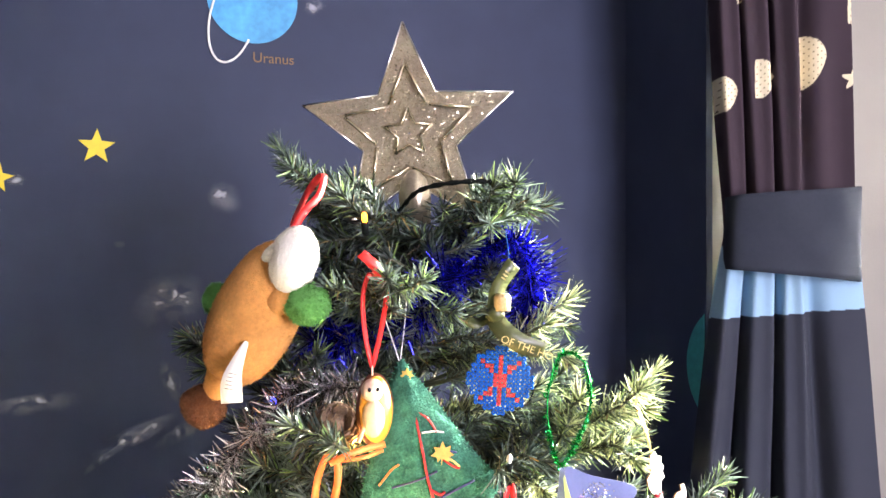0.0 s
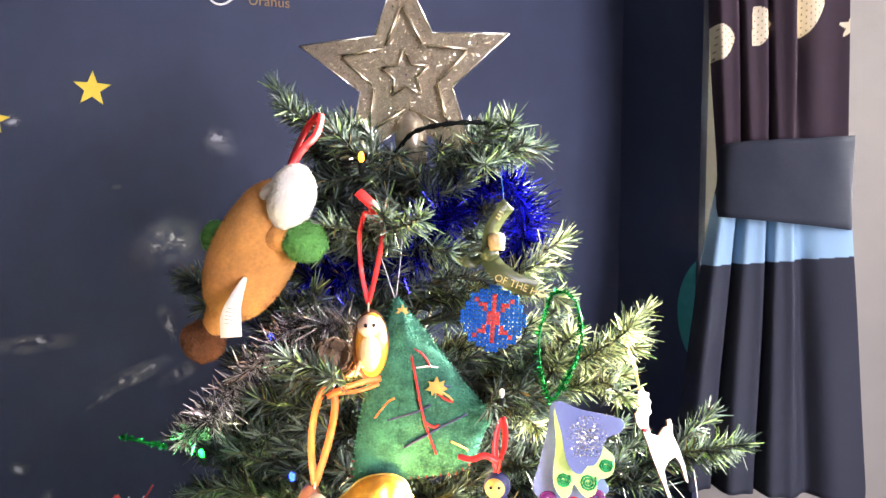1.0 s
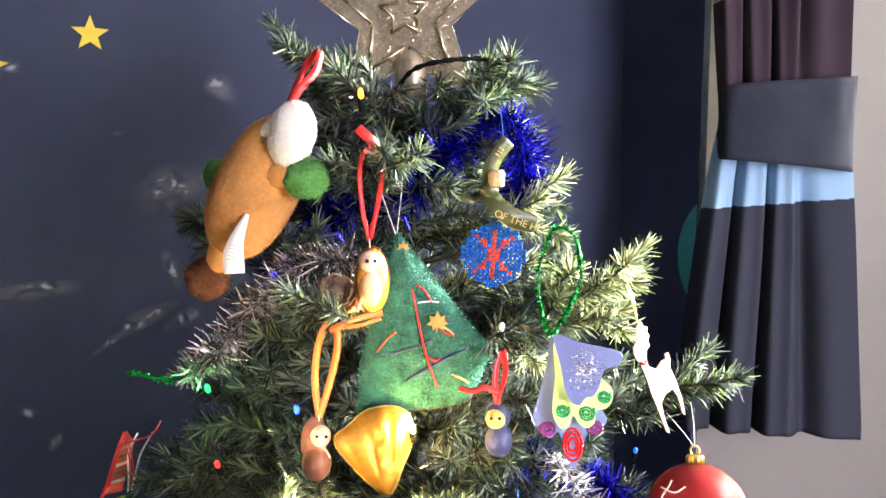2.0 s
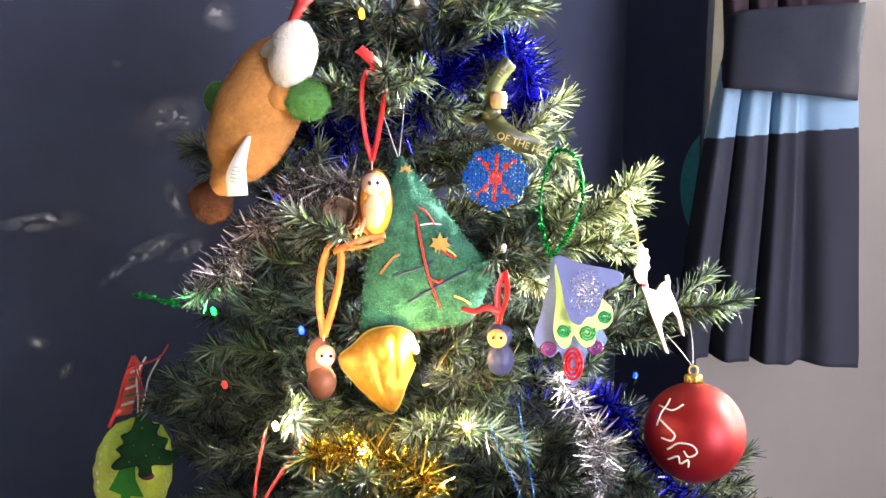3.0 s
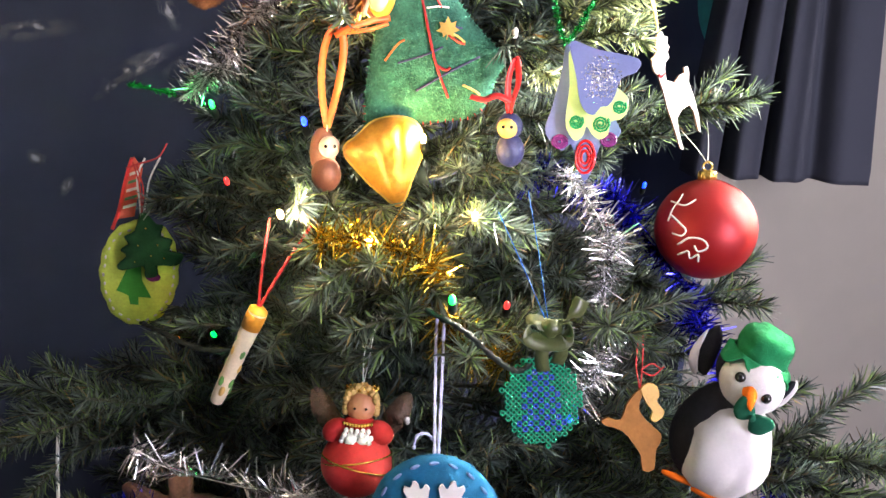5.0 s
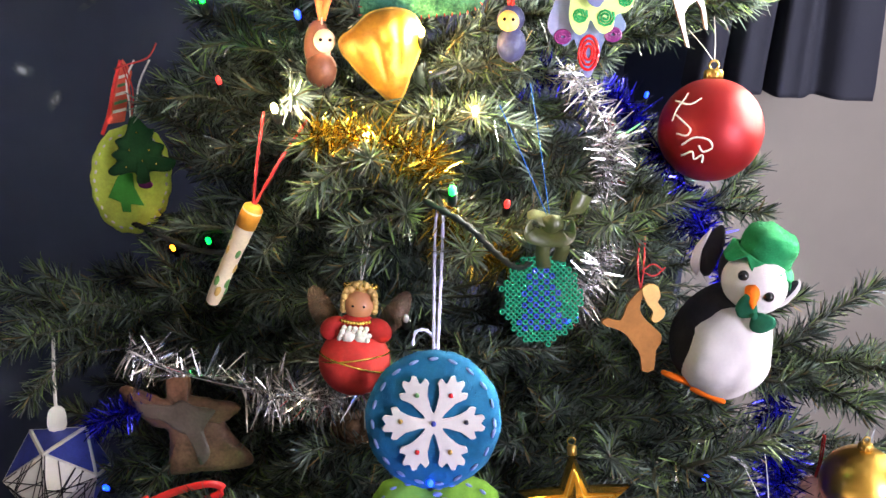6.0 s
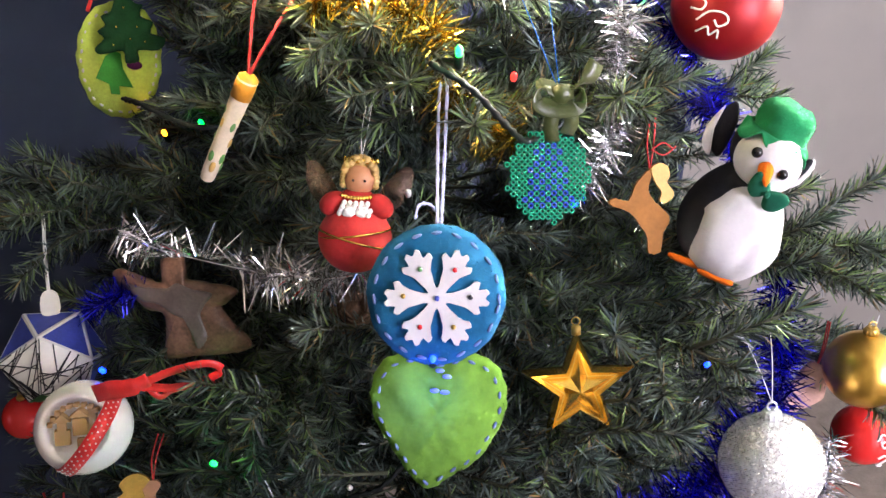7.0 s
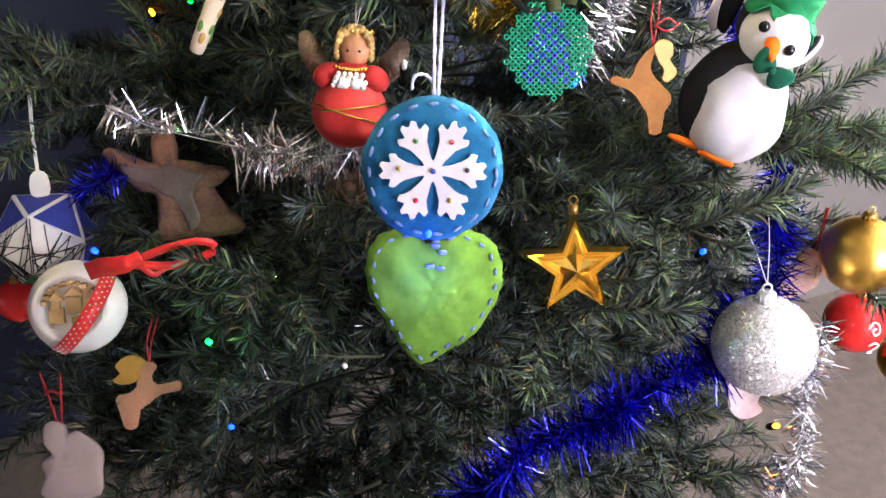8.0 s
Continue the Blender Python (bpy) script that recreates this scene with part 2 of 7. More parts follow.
TINSEL_SILVER = mat("silver_foil", (0.74, 0.74, 0.76), 0.2, 1, 0.3, 90, random_by="island")
TINSEL_SMOKE = mat("smoky_foil", (0.20, 0.17, 0.17), 0.25, 0.9, 0.4, 90, random_by="island", second=(0.70, 0.68, 0.70))
TINSEL_GOLD = mat("gold_foil", (0.46, 0.33, 0.05), 0.22, 0.95, 0.3, 90, random_by="island")
TINSEL_GREEN = mat("green_foil", (0.01, 0.30, 0.06), 0.25, 0.8, 0.3, 90, random_by="island")
DECAL_YELLOW = mat("yellow_decal", (0.80, 0.60, 0.05), 0.5, 0, 0.1, 60)
DECAL_BLUE = mat("planet_decal", (0.02, 0.20, 0.46), 0.5, 0, 0.2, 14, second=(0.06, 0.34, 0.60))
DECAL_TEAL = mat("teal_planet_decal", (0.025, 0.26, 0.26), 0.5, 0, 0.3, 14)
DECAL_TAN = mat("ochre_lettering", (0.26, 0.15, 0.06), 0.6, 0, 0.1, 60)
CURTAIN = tinted("printed_cotton", 0.95, 0.0, 0.15, 900)
BAND = mat("grey_cotton", (0.030, 0.034, 0.046), 0.95, 0, 0.10, 30, 0.15, 900)
BULBS = {
    "warm": mat("warm_led", (0.9, 0.6, 0.2), 0.3, glow=(1.0, 0.62, 0.18), power=12),
    "green": mat("green_led", (0.1, 0.8, 0.2), 0.3, glow=(0.0, 1.0, 0.03), power=1.2),
    "blue": mat("blue_led", (0.1, 0.2, 0.9), 0.3, glow=(0.0, 0.015, 1.0), power=1.5),
    "red": mat("red_led", (0.8, 0.1, 0.1), 0.3, glow=(1.0, 0.01, 0.01), power=0.3),
    "amber": mat("amber_led", (0.9, 0.4, 0.1), 0.3, glow=(1.0, 0.20, 0.006), power=2.0),
    "unlit": mat("clear_led", (0.75, 0.72, 0.70), 0.3, 0, 0.05, 40),
}

# ---- mesh helpers ----


def mesh_of(bm, name, smooth=True):
    me = bpy.data.meshes.new(name)
    bmesh.ops.recalc_face_normals(bm, faces=bm.faces)
    bm.to_mesh(me)
    bm.free()
    if smooth:
        me.shade_smooth()
    return me


def part(name, bm, material, parent, label="", smooth=True):
    """One mesh object under a thing or a part."""
    me = mesh_of(bm, name, smooth)
    for m in material if isinstance(material, (list, tuple)) else [material]:
        me.materials.append(m)
    ob = new(name, me)
    ob.parent = parent
    if label:
        ob["label"] = label
    return ob


def thing(name, m, label, category, group=""):
    ob = new(name)
    ob.empty_display_size = 0.02
    ob.matrix_world = m
    return tagged(ob, label, category, group)


def solid(name, m, bm, material, label, category, group="", kind="", smooth=False):
    me = mesh_of(bm, name, smooth)
    for k in material if isinstance(material, (list, tuple)) else [material]:
        me.materials.append(k)
    ob = new(name, me)
    ob.matrix_world = m
    return tagged(ob, label, category, group, kind)


def box(bm, lo, hi, bevel=0.0, idx=0):
    c, d = [(a + b) / 2 for a, b in zip(lo, hi)], [b - a for a, b in zip(lo, hi)]
    r = bmesh.ops.create_cube(bm, size=1, matrix=Matrix.Translation(c) @ Matrix.Diagonal((*d, 1)))
    fs = {f for v in r["verts"] for f in v.link_faces}
    for f in fs:
        f.material_index = idx
    if bevel:
        es = list({e for v in r["verts"] for e in v.link_edges})
        bmesh.ops.bevel(bm, geom=es, offset=bevel, segments=2, affect="EDGES", profile=0.5)
    return bm


def ball(bm, c, r, seg=24, ring=14, rot=None, idx=0, lumps=0.0):
    r = (r, r, r) if isinstance(r, (int, float)) else r
    m = Matrix.Translation(c) @ (rot or Matrix.Identity(4)) @ Matrix.Diagonal((*r, 1))
    res = bmesh.ops.create_uvsphere(bm, u_segments=seg, v_segments=ring, radius=1)
    for v in res["verts"]:
        k = 1 + lumps * noise.noise(v.co * 2.3 + Vector(c) * 31) if lumps else 1
        v.co = m @ (v.co * k)
    for f in {f for v in res["verts"] for f in v.link_faces}:
        f.material_index = idx
    return bm


def lathe(bm, profile, seg=32, m=None, idx=0):
    """profile: (radius, height) from bottom to top round z."""
    rings = []
    for r, z in profile:
        ring = []
        for k in range(seg):
            a = 2 * math.pi * k / seg
            p = Vector((r * math.cos(a), r * math.sin(a), z))
            ring.append(bm.verts.new(m @ p if m else p))
        rings.append(ring)
    for a, b in zip(rings, rings[1:]):
        for k in range(seg):
            bm.faces.new((a[k], a[(k + 1) % seg], b[(k + 1) % seg], b[k])).material_index = idx
    for ring in (rings[0], rings[-1]):
        bm.faces.new(ring).material_index = idx
    return bm


def smooth_line(pts, n=8):
    """A Catmull-Rom line through pts."""
    pts = [Vector(p) for p in pts]
    ext = [2 * pts[0] - pts[1], *pts, 2 * pts[-1] - pts[-2]]
    out = []
    for i in range(1, len(ext) - 2):
        a, b, c, d = ext[i - 1:i + 3]
        for k in range(n):
            t = k / n
            out.append(0.5 * (2 * b + (c - a) * t + (2 * a - 5 * b + 4 * c - d) * t * t + (3 * b - a - 3 * c + d) * t ** 3))
    out.append(pts[-1])
    return out


def tube(bm, pts, r, seg=6, idx=0, twist=0.0):
    """A round bar along pts; r may be a list; twist makes two-ply cord."""
    pts = [Vector(p) for p in pts]
    rings = []
    up = Vector((0.13, 0.21, 1)).normalized()
    for i, p in enumerate(pts):
        d = (pts[min(i + 1, len(pts) - 1)] - pts[max(i - 1, 0)]).normalized()
        x = d.cross(up)
        x = x.normalized() if x.length > 1e-4 else Vector((1, 0, 0))
        y = d.cross(x)
        rad = r[i] if isinstance(r, (list, tuple)) else r
        ring = []
        for k in range(seg):
            a = 2 * math.pi * k / seg
            q = rad * (1 + (0.35 * math.cos(2 * (a + twist * i)) if twist else 0))
            ring.append(bm.verts.new(p + q * (math.cos(a) * x + math.sin(a) * y)))
        rings.append(ring)
    for a, b in zip(rings, rings[1:]):
        for k in range(seg):
            bm.faces.new((a[k], a[(k + 1) % seg], b[(k + 1) % seg], b[k])).material_index = idx
    for ring in (rings[0], rings[-1]):
        bm.faces.new(ring).material_index = idx
    return bm


def ribbon(bm, pts, width, side=(1, 0, 0), thick=0.0004, turn=0.0, idx=0, n=8):
    """A flat band with thickness along pts, its breadth towards side, turning on the way."""
    pts = smooth_line(pts, n)
    rings = []
    for i, p in enumerate(pts):
        d = (pts[min(i + 1, len(pts) - 1)] - pts[max(i - 1, 0)]).normalized()
        s = Vector(side)
        s = (s - s.dot(d) * d)
        s = s.normalized() if s.length > 1e-4 else d.orthogonal().normalized()
        s = Matrix.Rotation(turn * i / len(pts), 3, d) @ s
        nrm = d.cross(s)
        w = width[min(i * len(width) // len(pts), len(width) - 1)] if isinstance(width, (list, tuple)) else width
        rings.append([bm.verts.new(p + a * s * w / 2 + b * nrm * thick) for a, b in ((-1, -1), (1, -1), (1, 1), (-1, 1))])
    for a, b in zip(rings, rings[1:]):
        for k in range(4):
            bm.faces.new((a[k], a[(k + 1) % 4], b[(k + 1) % 4], b[k])).material_index = idx
    bm.faces.new(rings[0]).material_index = idx
    bm.faces.new(rings[-1]).material_index = idx
    return bm


def plate(bm, outline, thick, y=0.0, scale=1.0, bevel=0.0, idx=0, edge=None):
    """A cut-out in the x-z plane, its front at y - thick / 2."""
    front = [bm.verts.new((x * scale, y - thick / 2, z * scale)) for x, z in outline]
    back = [bm.verts.new((x * scale, y + thick / 2, z * scale)) for x, z in outline]
    f1, f2 = bm.faces.new(front), bm.faces.new(back[::-1])
    f1.material_index = f2.material_index = idx
    n = len(outline)
    for k in range(n):
        bm.faces.new((front[k], back[k], back[(k + 1) % n], front[(k + 1) % n])).material_index = idx if edge is None else edge
    if bevel:
        es = [e for e in f1.edges]
        bmesh.ops.bevel(bm, geom=es, offset=bevel, segments=2, affect="EDGES", profile=0.5)
    return bm


def curve2(outline, n=5):
    """A closed smooth outline through the corners given."""
    c = [Vector((x, 0, z)) for x, z in outline]
    m, out = len(c), []
    for i in range(m):
        a, b, d, e = c[i - 1], c[i], c[(i + 1) % m], c[(i + 2) % m]
        for k in range(n):
            t = k / n
            p = 0.5 * (2 * b + (d - a) * t + (2 * a - 5 * b + 4 * d - e) * t * t + (3 * b - a - 3 * d + e) * t ** 3)
            out.append((p.x, p.z))
    return out


def disc(cx, cz, rx, rz=None, n=20, start=0.0):
    rz = rz or rx
    return [(cx + rx * math.cos(start + 2 * math.pi * k / n), cz + rz * math.sin(start + 2 * math.pi * k / n)) for k in range(n)]


def star2(r, inner=0.42, points=5, lean=0.0):
    return [((r if k % 2 == 0 else r * inner) * math.sin(lean + math.pi * k / points),
             (r if k % 2 == 0 else r * inner) * math.cos(lean + math.pi * k / points)) for k in range(2 * points)]


def pillow(bm, outline, depth, rim=0.0012, wrinkle=0.0, rings=9, idx=0, scale=1.0):
    """A stuffed pad: two domed faces sewn along the outline."""
    n = len(outline)
    cx, cz = sum(p[0] for p in outline) / n, sum(p[1] for p in outline) / n
    for side in (-1, 1):
        prev = None
        for j in range(rings + 1):
            k = 1 - j / rings
            ring = []
            for x, z in outline:
                px, pz = (cx + (x - cx) * k) * scale, (cz + (z - cz) * k) * scale
                h = depth * (1 - k ** 3.2) ** 0.7 + rim
                if wrinkle:
                    h += wrinkle * (noise.noise((px * 55, pz * 55, side * 3.1)) + 0.5 * noise.noise((px * 160, pz * 160, side))) * min(1, 6 * (1 - k) + 0.15)
                if j == rings:
                    ring = [bm.verts.new((cx * scale, side * h, cz * scale))] if not ring else ring
                else:
                    ring.append(bm.verts.new((px, side * h, pz)))
            if prev is None:
                if side == -1:
                    first = ring
                else:
                    for i in range(n):
                        bm.faces.new((first[i], ring[i], ring[(i + 1) % n], first[(i + 1) % n])).material_index = idx
            elif len(ring) == 1:
                for i in range(n):
                    bm.faces.new((prev[i], prev[(i + 1) % n], ring[0])).material_index = idx
            else:
                for i in range(n):
                    bm.faces.new((prev[i], prev[(i + 1) % n], ring[(i + 1) % n], ring[i])).material_index = idx
            prev = ring
    return bm


def inset2(outline, k):
    n = len(outline)
    cx, cz = sum(p[0] for p in outline) / n, sum(p[1] for p in outline) / n
    return [(cx + (x - cx) * k, cz + (z - cz) * k) for x, z in outline]


def spaced(outline, step):
    """Points and directions at even steps along a closed outline."""
    out, carry = [], 0.0
    n = len(outline)
    for i in range(n):
        a, b = Vector((*outline[i], 0)), Vector((*outline[(i + 1) % n], 0))
        d = b - a
        if d.length < 1e-6:
            continue
        while carry <= d.length:
            p = a + d * (carry / d.length)
            out.append((p.x, p.y, math.atan2(d.y, d.x)))
            carry += step
        carry -= d.length
    return out


def stitches(parent, outline, step, length, y, material, r=0.0009):
    """Running stitches along an outline, each a small thread bead."""
    bm = bmesh.new()
    ball(bm, (0, 0, 0), (length / 2, r, r), 8, 6)
    me = mesh_of(bm, "stitch")
    me.materials.append(material)
    for x, z, a in spaced(outline, step):
        ob = new("stitch", me)
        ob.parent = parent
        ob.matrix_basis = pose(x, y, z, 0, -math.degrees(a), 0)


def strands(bm, pts, r=0.0004, idx=0, n=6, seg=5):
    return tube(bm, smooth_line(pts, n), r, seg, idx)


def axis_frame(a, b):
    """A pose at a whose z runs towards b."""
    return Matrix.Translation(a) @ (Vector(b) - Vector(a)).to_track_quat("Z", "Y").to_matrix().to_4x4()


# ---- the room ----
def room_part(name, lo, hi, material, label, category, bevel=0.0):
    return solid(name, ROOM, box(bmesh.new(), lo, hi, bevel), material, label, category, kind="structure")


room_part("floor", (-1.05, -0.12, -0.05), (3.1, 3.3, 0), CARPET, "beige carpeted floor of the bedroom", "floor")
room_part("ceiling", (-1.05, -0.12, 2.4), (3.1, 3.3, 2.45), CEIL, "white painted bedroom ceiling", "ceiling")
room_part("wall_space", (0, -0.12, 0), (3.0, 0, 2.4), NAVY, "navy painted wall with space decals", "wall")
room_part("wall_nib", (-0.012, 0, 0), (0, 0.234, 2.4), NAVY, "dark navy painted wall end beside the bay", "wall")
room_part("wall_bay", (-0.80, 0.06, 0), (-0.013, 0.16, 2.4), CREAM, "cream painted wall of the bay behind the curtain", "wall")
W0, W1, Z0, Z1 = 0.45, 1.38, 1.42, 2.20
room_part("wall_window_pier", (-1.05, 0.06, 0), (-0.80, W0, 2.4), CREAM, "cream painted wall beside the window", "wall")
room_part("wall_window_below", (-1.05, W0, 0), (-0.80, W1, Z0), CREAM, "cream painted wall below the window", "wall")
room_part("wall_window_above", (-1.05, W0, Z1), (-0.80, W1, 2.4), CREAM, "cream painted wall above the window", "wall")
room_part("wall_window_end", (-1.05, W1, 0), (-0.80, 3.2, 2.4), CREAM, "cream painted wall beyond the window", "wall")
# the gap in this unseen back wall is added for the fill lamp
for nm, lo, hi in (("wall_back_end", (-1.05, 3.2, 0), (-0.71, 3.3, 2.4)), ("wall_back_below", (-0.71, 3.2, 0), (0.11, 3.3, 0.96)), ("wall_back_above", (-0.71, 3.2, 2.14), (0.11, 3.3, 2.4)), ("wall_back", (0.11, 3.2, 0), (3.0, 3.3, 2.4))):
    room_part(nm, lo, hi, BOUNCE_WALL, "unseen pale wall opposite the space wall, bouncing fill", "wall")
room_part("wall_far", (3.0, -0.12, 0), (3.1, 3.3, 2.4), NAVY, "navy painted wall facing the window", "wall")
# unseen walls added to keep the back fill off the space wall's left
room_part("wall_near", (0.46, 1.62, 0), (3.0, 1.72, 2.4), BOUNCE_WALL, "unseen wall added to shade the left of the room", "wall")
room_part("wall_passage", (0.50, 1.72, 0), (0.58, 3.2, 2.4), BOUNCE_WALL, "unseen wall added beside the back fill lamp", "wall")
win = thing("window_1", ROOM @ pose(-0.80, 0, 0), "white framed bedroom window letting in daylight", "window")
win["kind"] = "structure"
for lo, hi in (((-0.19, W0, Z0), (-0.13, W0 + 0.05, Z1)), ((-0.19, W1 - 0.05, Z0), (-0.13, W1, Z1)),
               ((-0.19, W0 + 0.05, Z1 - 0.05), (-0.13, W1 - 0.05, Z1)), ((-0.19, W0 + 0.05, Z0), (-0.13, W1 - 0.05, Z0 + 0.05)),
               ((-0.185, 0.845, Z0 + 0.05), (-0.135, 0.875, Z1 - 0.05))):
    part("window_frame", box(bmesh.new(), lo, hi, 0.004), WHITE_PAINT, win, smooth=False)
part("window_sill", box(bmesh.new(), (-0.13, W0, Z0), (0.03, W1, Z0 + 0.022), 0.004), WHITE_PAINT, win, smooth=False)
for a, b in ((W0 + 0.05, 0.845), (0.875, W1 - 0.05)):
    p = part("pane", box(bmesh.new(), (-0.163, a, Z0 + 0.05), (-0.159, b, Z1 - 0.05)), PANE, win, smooth=False)
    p.visible_shadow = False


# ---- decals on the space wall; x along the wall to the right, z up ----
def on_wall(u, z, lean=0.0):
    """A place on the painted wall, measured to the right of its comet."""
    return ROOM @ pose(0.793 - u, 0.0012, z, 0, 0, 180) @ pose(0, 0, 0, 0, lean, 0)


def decal(name, u, z, outline, material, label, category, lean=0.0, group=""):
    return solid(name, on_wall(u, z, lean), plate(bmesh.new(), outline, 0.0012), material, label, category, group, "structure")


decal("wall_star", -0.109, 1.651, star2(0.027, 0.42), DECAL_YELLOW, "yellow star decal stuck on navy wall", "wall decal", 2, "star decals")
decal("wall_star", -0.240, 1.602, star2(0.022, 0.42), DECAL_YELLOW, "yellow star decal stuck on navy wall", "wall decal", 10, "star decals")
planet = thing("planet_decal", on_wall(0.118, 1.892), "light blue planet decal with thin white ring", "wall decal")
planet["kind"] = "structure"
part("planet_disc", plate(bmesh.new(), disc(0, 0, 0.070, n=48), 0.0012), DECAL_BLUE, planet, smooth=False)
ring_pts = [(-0.022 + 0.034 * math.cos(a), -0.0016, -0.036 + 0.075 * math.sin(a)) for a in [1.1 + k * 0.2 for k in range(25)]]
ring_pts = [Matrix.Rotation(radians(14), 3, "Y") @ Vector(p) for p in ring_pts]
part("planet_ring", ribbon(bmesh.new(), ring_pts, 0.0035, (1, 0, 0.3), 0.0003, n=2), WHITE_PAINT, planet, "thin white planet ring")
text = bpy.data.curves.new("lettering", "FONT")
text.body, text.size, text.extrude, text.align_x = "Uranus", 0.0225, 0.0003, "CENTER"
word = new("wall_lettering", text)
word.matrix_world = on_wall(0.150, 1.793) @ pose(0, -0.0012, 0, 90, 0, 0)
text.materials.append(DECAL_TAN)
tagged(word, "ochre planet name lettered on navy wall", "wall decal", kind="structure")


def faint(name, color, amount, scale):
    """Thin chalk over the paint: patchy, thinning out towards its rim."""
    m = mat(name, color, 0.8, 0, 0.1, 60)
    nodes, links = m.node_tree.nodes, m.node_tree.links
    coord, n, ramp = nodes.new("ShaderNodeTexCoord"), nodes.new("ShaderNodeTexNoise"), nodes.new("ShaderNodeValToRGB")
    n.inputs["Scale"].default_value, n.inputs["Detail"].default_value, n.inputs["Distortion"].default_value = scale, 5, 1.2
    info, off = nodes.new("ShaderNodeObjectInfo"), nodes.new("ShaderNodeVectorMath")
    off.operation = "ADD"
    links.new(coord.outputs["Object"], off.inputs[0])
    links.new(info.outputs["Location"], off.inputs[1])
    links.new(off.outputs[0], n.inputs["Vector"])
    links.new(n.outputs["Fac"], ramp.inputs[0])
    ramp.color_ramp.elements[0].position, ramp.color_ramp.elements[1].position = 0.40, 0.70
    ramp.color_ramp.elements[0].color, ramp.color_ramp.elements[1].color = (0, 0, 0, 1), (amount, amount, amount, 1)
    mid, ln, rim, mul = nodes.new("ShaderNodeVectorMath"), nodes.new("ShaderNodeVectorMath"), nodes.new("ShaderNodeMapRange"), nodes.new("ShaderNodeMath")
    mid.operation, ln.operation, mul.operation = "MULTIPLY_ADD", "LENGTH", "MULTIPLY"
    mid.inputs[1].default_value, mid.inputs[2].default_value = (2, 0, 2), (-1, 0, -1)
    links.new(coord.outputs["Generated"], mid.inputs[0])
    links.new(mid.outputs[0], ln.inputs[0])
    links.new(ln.outputs["Value"], rim.inputs[0])
    rim.interpolation_type = "SMOOTHSTEP"
    rim.inputs[1].default_value, rim.inputs[2].default_value, rim.inputs[3].default_value, rim.inputs[4].default_value = 0.05, 1.0, 1.0, 0.0
    links.new(ramp.outputs[0], mul.inputs[0])
    links.new(rim.outputs[0], mul.inputs[1])
    links.new(mul.outputs[0], nodes["Principled BSDF"].inputs["Alpha"])
    return m


DECAL_WISP = faint("chalk_wisp", (0.50, 0.52, 0.60), 0.85, 38)


def sheet(outline):
    """Ink lying on the wall."""
    bm = bmesh.new()
    rings = [[bm.verts.new((x * k, 0.0006, z * k)) for x, z in outline] for k in (0.5, 1.0)]
    bm.faces.new(rings[0])
    for k in range(len(outline)):
        n = (k + 1) % len(outline)
        bm.faces.new((rings[0][k], rings[0][n], rings[1][n], rings[1][k]))
    return bm


def wisp(u, z, length, height, lean, seed):
    """A smudge of chalky white printed on the wall."""
    return solid("wall_wisp", on_wall(u, z, lean), sheet(disc(0, 0, length * 0.75, height * 0.8, 32)), DECAL_WISP, "faint chalky white nebula print on navy wall", "wall decal", "nebula prints", "structure")


for k, (u, z, ln, ht, lean) in enumerate(((-0.008, 1.424, 0.085, 0.055, -25), (-0.192, 1.276, 0.10, 0.022, -4), (-0.054, 1.222, 0.10, 0.022, -24),
                                          (0.074, 1.580, 0.045, 0.035, 35), (-0.076, 1.507, 0.014, 0.010, 0), (-0.005, 1.30, 0.055, 0.020, 70),
                                          (-0.215, 1.094, 0.025, 0.018, 20), (-0.180, 1.045, 0.03, 0.014, -60), (-0.215, 1.60, 0.03, 0.014, 0),
                                          (0.215, 1.89, 0.02, 0.03, 60), (-0.10, 1.19, 0.05, 0.010, -35), (0.01, 1.22, 0.06, 0.02, -30))):
    wisp(u, z, ln, ht, lean, 40 + k)
solid("planet_decal", ROOM @ pose(0.0012, 0.281, 1.315, 0, 0, -90), plate(bmesh.new(), [(max(0.050, x), z) for x, z in disc(0, 0, 0.095, n=72) if x > 0.045], 0.0012), DECAL_TEAL,
      "dark teal planet decal partly behind the curtain", "wall decal", kind="structure")


# ---- the curtain: a gathered sheet held by a grey band ----
def curtain_edge(z):
    """The two edges of the hanging cloth at height z."""
    if z > 1.52:
        t = min(1, (z - 1.52) / 0.40)
        return -0.103 - 0.020 * t, 0.082 - 0.008 * t
    t = min(1, (1.52 - z) / 0.46)
    return -0.103 - 0.052 * t ** 0.75, 0.084 + 0.040 * t


def curtain_point(f, z):
    a, b = curtain_edge(z)
    pinch = math.exp(-((z - 1.52) / 0.13) ** 2)
    amp = 0.020 * (1 - 0.55 * pinch)
    g = f / 0.58 if f < 0.58 else 1 + (f - 0.58) * 0.55
    ph = 2 * math.pi * (2.7 * g + 0.07 * math.sin(3.1 * z + 4 * f) + 0.10 * noise.noise((f * 3, z * 2.2, 5.0))) + 2.2
    wide = 1 - 0.6 * max(0.0, f - 0.5) / 0.5
    y = wide * (amp * math.sin(ph) + 0.4 * amp * math.sin(2.1 * ph + 1.3 + 1.5 * z)) + 0.006 * noise.noise((f * 5, z * 3, 0.4)) + 0.02 * (f - 0.8) ** 2
    return Vector((a + (b - a) * f + 0.35 * amp * wide * math.cos(ph), y, z))


